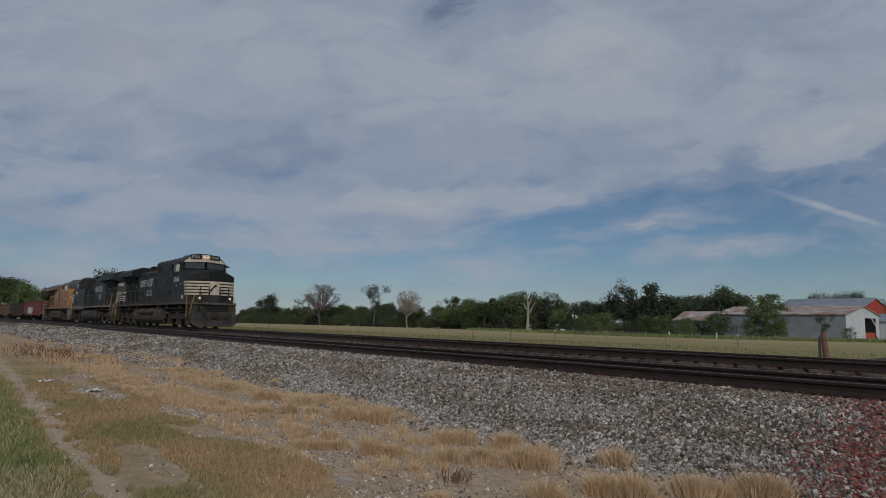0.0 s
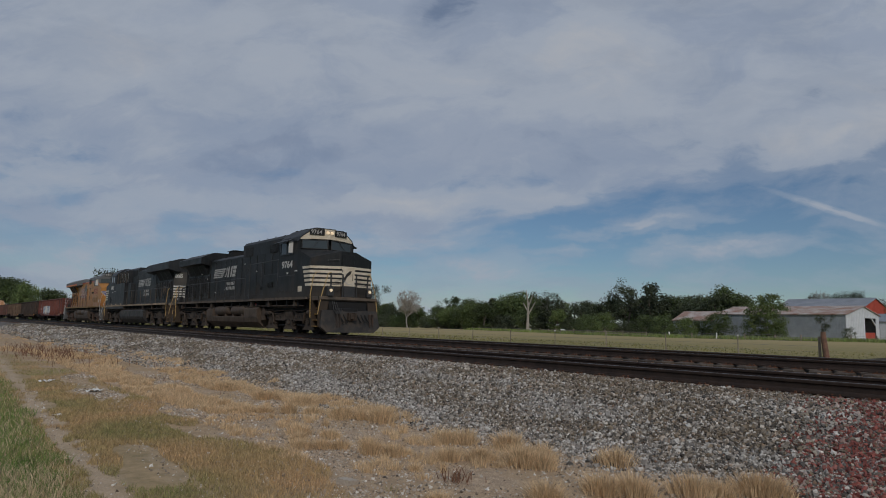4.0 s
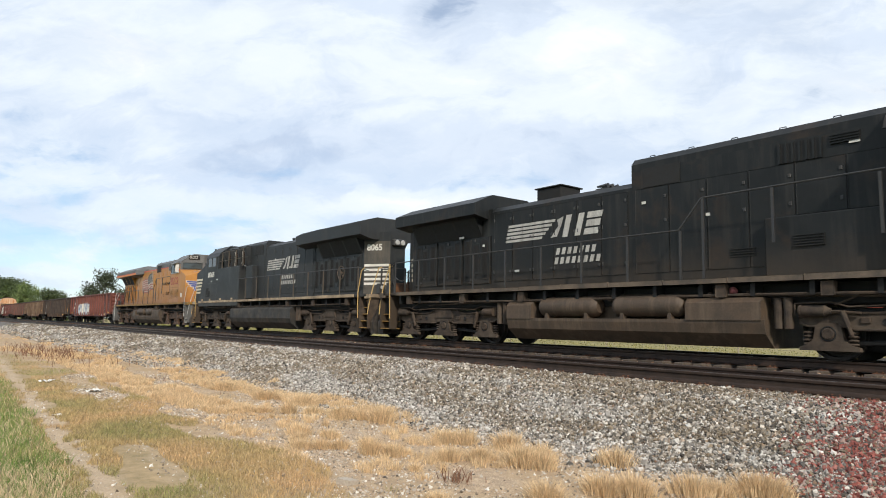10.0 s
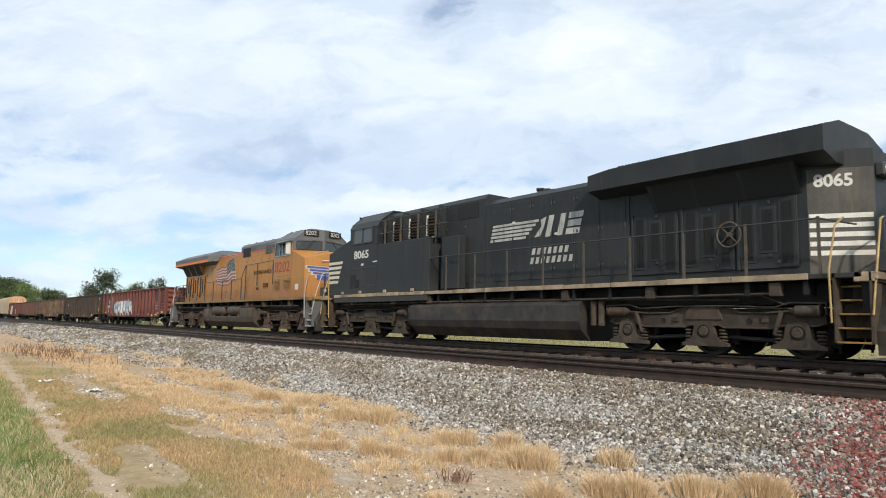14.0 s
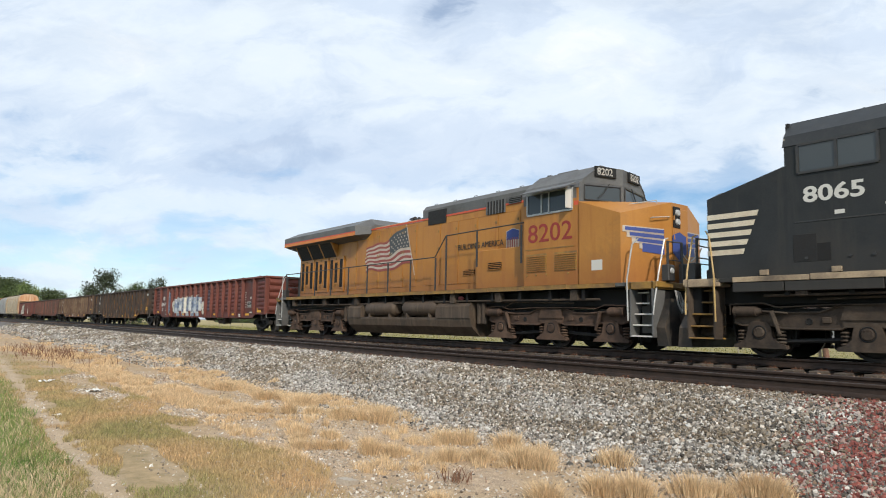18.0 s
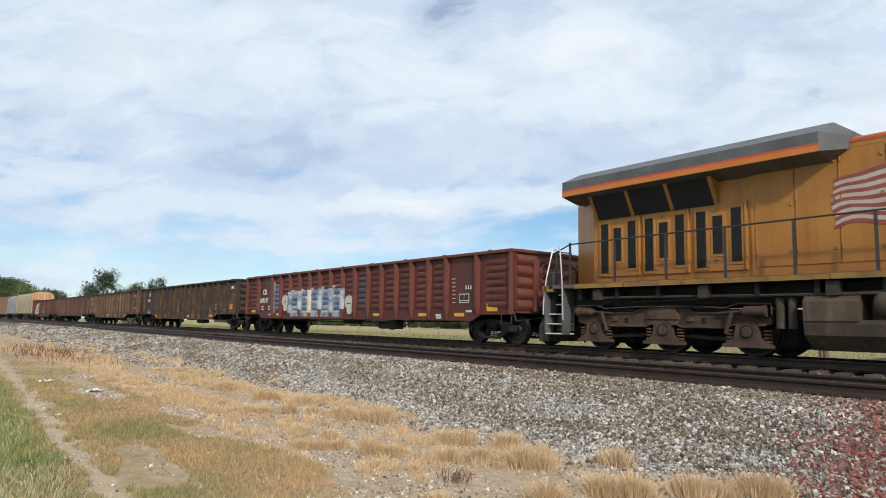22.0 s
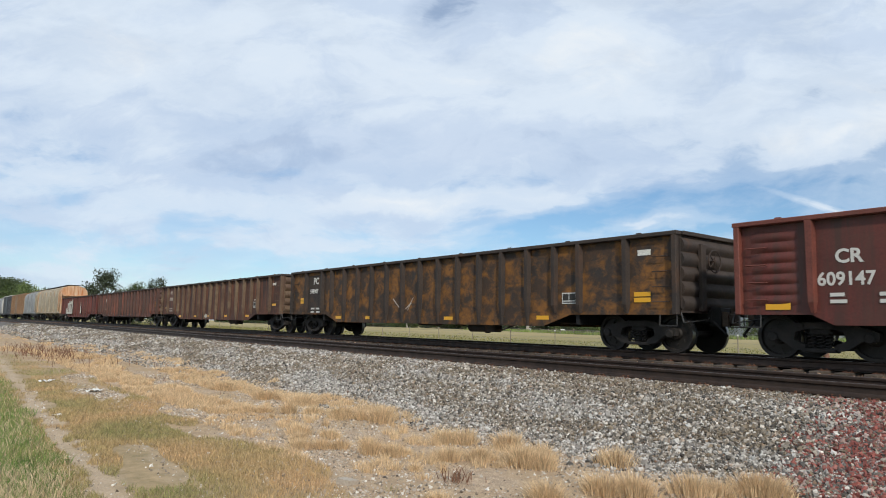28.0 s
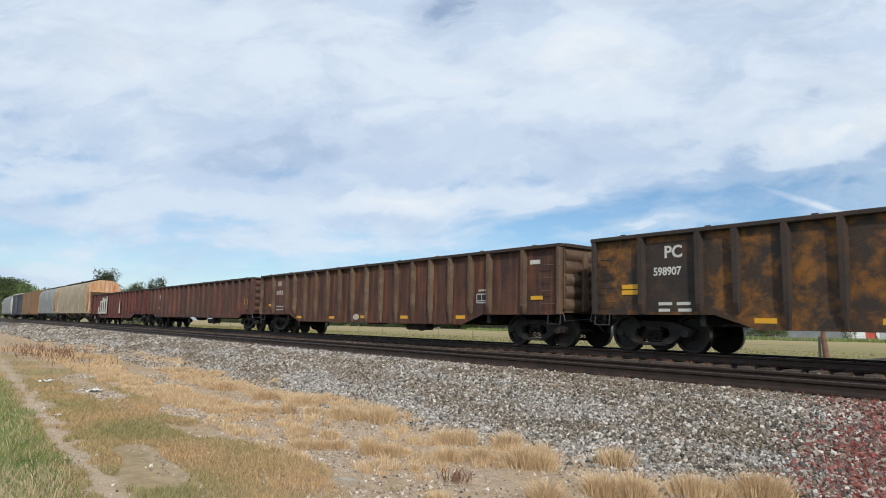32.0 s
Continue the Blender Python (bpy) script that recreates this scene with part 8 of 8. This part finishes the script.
    P = P[((np.abs(off - 1.12) < 0.22) | ((np.abs(off - 1.86) < 0.24) & (P[:, 0] > -9.5))) & (rng.random(len(P)) < 0.6)]
    stones("path_gravel", "small stones on the worn path", P, 0.016 * rng.lognormal(0, 0.45, len(P)), GRITSTONE, rng)


ballast()

STRAW = surf("golden_dry_grass", (0.57, 0.40, 0.225), (0.66, 0.50, 0.305), 1.0, 0.8, 0, 0, 10, island=0.35)
PALE = surf("pale_dry_grass", (0.52, 0.39, 0.235), (0.60, 0.47, 0.30), 1.0, 0.8, 0, 0, 10, island=0.35)
OLIVE = surf("olive_short_grass", (0.24, 0.235, 0.085), (0.50, 0.33, 0.17), 0.45, 0.8, 0, 0, 10, island=0.4)
GREENG = surf("green_grass", (0.12, 0.205, 0.036), (0.26, 0.28, 0.085), 1.4, 0.75, 0, 0, 10, island=0.4)
DRYFIELD = surf("dry_field_stalks", (0.30, 0.23, 0.10), (0.36, 0.28, 0.13), 0.3, 0.8, 0, 0, 10, island=0.3)
FIELDG = surf("yellow_green_field_grass", (0.15, 0.155, 0.042), (0.23, 0.205, 0.06), 0.3, 0.8, 0, 0, 10, island=0.3)
WEED = surf("brown_seed_stalks", (0.16, 0.075, 0.04), (0.22, 0.11, 0.06), 2.0, 0.9, 0, 0, 10, island=0.3)


def blades(name, label, P, length, width, lean, mat, rng, splay=None, flat=1.0):
    """Grass blades: narrow bent strips of two segments that stand at P."""
    n = len(P)
    ang = rng.uniform(0, 6.28, n)
    D = np.stack([np.cos(ang), np.sin(ang)], 1) * lean[:, None] * rng.uniform(0.3, 1.2, (n, 1))
    if splay is not None:
        D = D * 0.5 + splay
    tw = rng.uniform(0, 6.28, n)
    W = np.stack([np.cos(tw), np.sin(tw), np.zeros(n)], 1) * (width * 0.5)[:, None]
    z = height(P) - 0.01
    B = np.concatenate([P, z[:, None]], 1)
    mid = B + np.concatenate([D * length[:, None] * 0.35, (length * 0.58 * flat)[:, None]], 1)
    tip = B + np.concatenate([D * length[:, None], (length * flat * (1 - 0.25 * np.clip((D ** 2).sum(1), 0, 1)))[:, None]], 1)
    V = np.stack([B - W, B + W, mid + W * 0.8, mid - W * 0.8, tip + W * 0.15, tip - W * 0.15], 1)
    F = np.array(((0, 1, 2, 3), (3, 2, 4, 5)))[None] + (np.arange(n) * 6)[:, None, None]
    return tagged(new(name, rows_mesh(name, V.reshape(-1, 3), F.reshape(-1, 4), mat)), label, "grass", kind="stuff")


def grass():
    rng = np.random.default_rng(33)
    # golden clumps: those near the camera by hand, the rest scattered along the verge
    near = [(-11.26, 5.60, .64, .22), (-9.34, 5.33, .50, .22), (-9.03, 5.50, .36, .17), (-8.63, 5.61, .46, .27), (-6.90, 5.48, .5, .20), (-6.65, 5.6, .3, .23), (-5.98, 4.79, .36, .18), (-5.70, 5.01, .28, .2),
            (-6.02, 5.74, .45, .24), (-5.23, 5.20, .5, .25), (-5.0, 5.25, .36, .2), (-5.32, 5.60, .35, .23), (-5.76, 4.17, .16, .11), (-6.83, 4.29, .3, .22), (-7.27, 4.13, .3, .14), (-7.38, 3.95, .3, .14), (-7.52, 3.73, .44, .12),
            (-4.68, 6.06, .46, .21), (-3.98, 4.95, .42, .20), (-3.75, 5.12, .45, .22), (-3.44, 5.53, .5, .21), (-3.3, 5.75, .3, .17), (-3.11, 6.03, .46, .24), (-3.00, 6.10, .36, .2), (-4.11, 4.36, .4, .2), (-4.62, 3.59, .28, .1),
            (-10.16, 4.81, .3, .22), (-12.57, 5.46, .58, .2), (-14.48, 5.37, .79, .2), (-9.9, 5.1, .34, .16), (-8.3, 4.1, .4, .15), (-7.9, 3.9, .3, .13), (-6.6, 4.45, .3, .18), (-7.9, 4.35, .36, .13)]
    clumps = [(x, y, w * 0.46, h * 0.86, int(1700 * w)) for x, y, w, h in near]
    for _ in range(2600):
        x = -7.6 - rng.gamma(1.5, 8.5)
        y = rng.uniform(2.8, 6.9)
        band = noise.noise((x * 0.16, y * 1.1, 4.0)) + 0.45 * noise.noise((x * 0.7, y * 2.2, 21.0))
        if x > -70 and y < np.interp(x, [-20, -8], [6.9, 6.2]) and band > 0.0 + 0.34 * (x > -10.5) + 0.14 * (y < 3.6):
            clumps.append((x, y, rng.uniform(0.07, 0.24), rng.uniform(0.035, 0.125), 150 if x > -20 else 70))
    for _ in range(230):
        x, y = rng.uniform(-11.5, -5.3), rng.uniform(3.3, 5.7)
        if noise.noise((x * 0.8, y * 1.6, 41.0)) > 0.0:
            clumps.append((x, y, rng.uniform(0.05, 0.15), rng.uniform(0.04, 0.12), 90))
    P, L, S = [], [], []
    for x, y, r, h, n in clumps:
        q = rng.normal(0, 0.42, (n, 2))
        q = q[(q ** 2).sum(1) < 1.1]
        P.append(np.array([x, y]) + q * r * np.array([1.15, 0.9]))
        L.append(h * rng.uniform(0.5, 1.2, len(q)) * (1.1 - 0.35 * (q ** 2).sum(1)))
        S.append(q * 1.0)
    P, L, S = np.concatenate(P), np.concatenate(L), np.concatenate(S)
    wid = 0.003 + 0.00035 * np.hypot(P[:, 0], P[:, 1])
    blades("dry_grass_clumps", "golden dry grass clumps on the gravel verge", P, L, wid, np.full(len(P), 0.45), STRAW, rng, splay=S * 0.8)
    # short olive turf between path and gravel
    P = np.stack([-5.0 - rng.gamma(1.5, 4.2, 80000), rng.uniform(1.1, 3.5, 80000)], 1)
    off = P[:, 1] + 0.041 * P[:, 0]
    k = np.array([noise.noise((p[0] * 0.5, p[1] * 1.2, 2.0)) for p in P])
    worn = np.array([(0.18 * noise.noise((p[0] * 1.3, p[1] * 2.5, 8.0)) + 0.16 * noise.noise((p[0] * 4.5, p[1] * 5.0, 3.0))) for p in P])
    bare = (np.abs(off - 1.12) + 1.5 * worn < 0.13 - 0.05 * (P[:, 0] > -8.0)) | ((np.abs(off - 1.86) + 1.9 * worn < 0.0) & (P[:, 0] > -9.3) & (rng.random(len(P)) < 0.62))
    P = P[(P[:, 0] > -32) & ~bare & (k > -0.25 + 0.25 * (P[:, 1] > 2.9))]
    blades("short_turf", "short olive and brown turf along the path", P, rng.uniform(0.02, 0.075, len(P)), 0.003 + 0.0005 * np.hypot(P[:, 0], P[:, 1]), np.full(len(P), 0.6), OLIVE, rng)
    # green and pale longer grass at the camera's end
    P = np.stack([-4.2 - rng.gamma(1.6, 3.4, 44000), rng.uniform(0.1, 1.75, 44000)], 1)
    off = P[:, 1] + 0.041 * P[:, 0]
    P = P[(off < 0.92 + 0.25 * np.array([noise.noise((p[0] * 2.2, p[1] * 3, 5.0)) for p in P])) & (P[:, 0] > -30)]
    far = P[:, 0] < -7.3 + 0.9 * np.array([noise.noise((p[0], p[1] * 2, 6.0)) for p in P])
    mixg = rng.random(len(P)) < 0.72
    g = (far & mixg) | (~far & (rng.random(len(P)) < 0.42))
    for sel, mat, nm, lab in ((g, GREENG, "green_grass", "green grass beside the path"), (~g, PALE, "pale_dry_grass", "tall pale dry grass near the camera")):
        Q = P[sel]
        blades(nm, lab, Q, rng.uniform(0.05, 0.14, len(Q)), 0.003 + 0.0004 * np.hypot(Q[:, 0], Q[:, 1]), np.full(len(Q), 0.6), mat, rng)
    # straw lying flat on the gravel
    P = np.stack([-3.0 - rng.gamma(1.7, 4.0, 60000), rng.uniform(2.6, 6.5, 60000)], 1)
    k = np.array([noise.noise((p[0] * 0.8, p[1] * 1.1, 12.0)) for p in P])
    P = P[(P[:, 0] > -26) & (k > -0.2)]
    blades("straw_litter", "loose dry straw lying on the verge", P, rng.uniform(0.04, 0.11, len(P)), 0.003 + 0.0004 * np.hypot(P[:, 0], P[:, 1]), np.full(len(P), 1.0), PALE, rng, flat=0.14)
    # mown grass of the field
    n = 55000
    Y = 19.0 + rng.gamma(1.3, 26.0, n)
    P = np.stack([-Y * rng.uniform(0.25, 4.5, n), Y], 1)
    P = P[P[:, 1] < 70]
    dist = np.hypot(P[:, 0], P[:, 1])
    k = np.array([noise.noise((p[0] * 0.05, p[1] * 0.12, 14.0)) for p in P]) + rng.normal(0, 0.25, len(P))
    for sel, mat, nm, lab in ((k > 0.38, DRYFIELD, "field_stubble", "dry stalks in the mown field"), (k <= 0.38, FIELDG, "field_grass", "short yellow-green grass of the field")):
        Q, dd = P[sel], dist[sel]
        blades(nm, lab, Q, rng.uniform(0.03, 0.11, len(Q)) * (1 + dd / 150), 0.01 + 0.0009 * dd, np.full(len(Q), 0.5), mat, rng)
    # brown weed stalks
    P = np.concatenate([np.stack([rng.normal(-31, 4.0, 420), rng.normal(4.2, 0.8, 420)], 1), np.stack([rng.normal(-5.12, 0.10, 70), rng.normal(4.22, 0.07, 70)], 1), np.stack([rng.uniform(-24, -12, 50), rng.uniform(4.6, 6.2, 50)], 1)])
    blades("weed_stalks", "dead brown weed stalks", P, rng.uniform(0.10, 0.40, len(P)) * np.where(P[:, 0] > -20, 0.5, 1.0), 0.005 + 0.0006 * np.hypot(P[:, 0], P[:, 1]), np.full(len(P), 0.9), WEED, rng)
    # rank grass along the pasture fence and the field's edge
    P = np.stack([rng.uniform(-190, -40, 16000), rng.uniform(0, 1, 16000)], 1)
    P[:, 1] = np.interp(P[:, 0], [-190, -150, -120, -100, -80, -66, -58, -40], [160, 148, 134, 126, 123, 129, 138, 143]) + rng.normal(1.5, 1.6, len(P))
    blades("rank_grass", "rank green grass along the pasture fence", P, rng.uniform(0.3, 0.9, len(P)), np.full(len(P), 0.14), np.full(len(P), 0.4), GREENG, rng)


grass()


def litter():
    for x, y, s, lab in ((-18.0, 2.45, 0.16, "flattened white paper scrap on the grass"), (-15.3, 2.95, 0.15, "crumpled white litter on the grass"), (-11.75, 1.78, 0.07, "small white scrap on the path")):
        rng = np.random.default_rng(int(-x * 10))
        m = M()
        n = 7
        for i in range(n):
            for j in range(n):
                m.v.append((s * (i / 3 - 1) * (1 + 0.2 * rng.random()), s * 0.7 * (j / 3 - 1), s * 0.35 * rng.random()))
        for i in range(n - 1):
            for j in range(n - 1):
                m.face(i * n + j, (i + 1) * n + j, (i + 1) * n + j + 1, i * n + j + 1)
        z = float(ground_z(x, y) + ground_bump(x, y))
        tagged(part("litter", m, WPOST, None, at=pose(x, y, z + 0.01, 0, 0, rng.uniform(0, 180))), lab, "litter")
    rng = np.random.default_rng(4)
    v = CUBE_V * np.array([0.08, 0.05, 0.035]) * (1 + rng.uniform(-0.25, 0.25, (8, 3)))
    m = M()
    m.v = [tuple(p) for p in v]
    for f in CUBE_F:
        m.face(*f)
    tagged(part("rock", m, GRITSTONE, None, at=pose(-5.59, 3.27, float(ground_z(-5.59, 3.27)) + 0.015, 0, 0, 20)), "pale flat rock on the gravel", "rock")


litter()


def motions():
    for ob, c, flip in MOVERS:
        walk(ob, [(t, pose(c + s, YF, 0, 0, 0, 180 if flip else 0)) for t, s in RUN])
    ts = np.linspace(0, 32, 241)
    dist = np.interp(ts, [t for t, _ in RUN], [s for _, s in RUN])
    for ob, x, r in WHEELS:
        top = ob.parent.parent or ob.parent
        turn = -1 if top.rotation_quaternion[3] ** 2 > 0.5 else 1
        walk(ob, [(float(t), Matrix.Translation((x, 0, r)) @ Matrix.Rotation(turn * float(s) / r, 4, "Y")) for t, s in zip(ts, dist)])


motions()
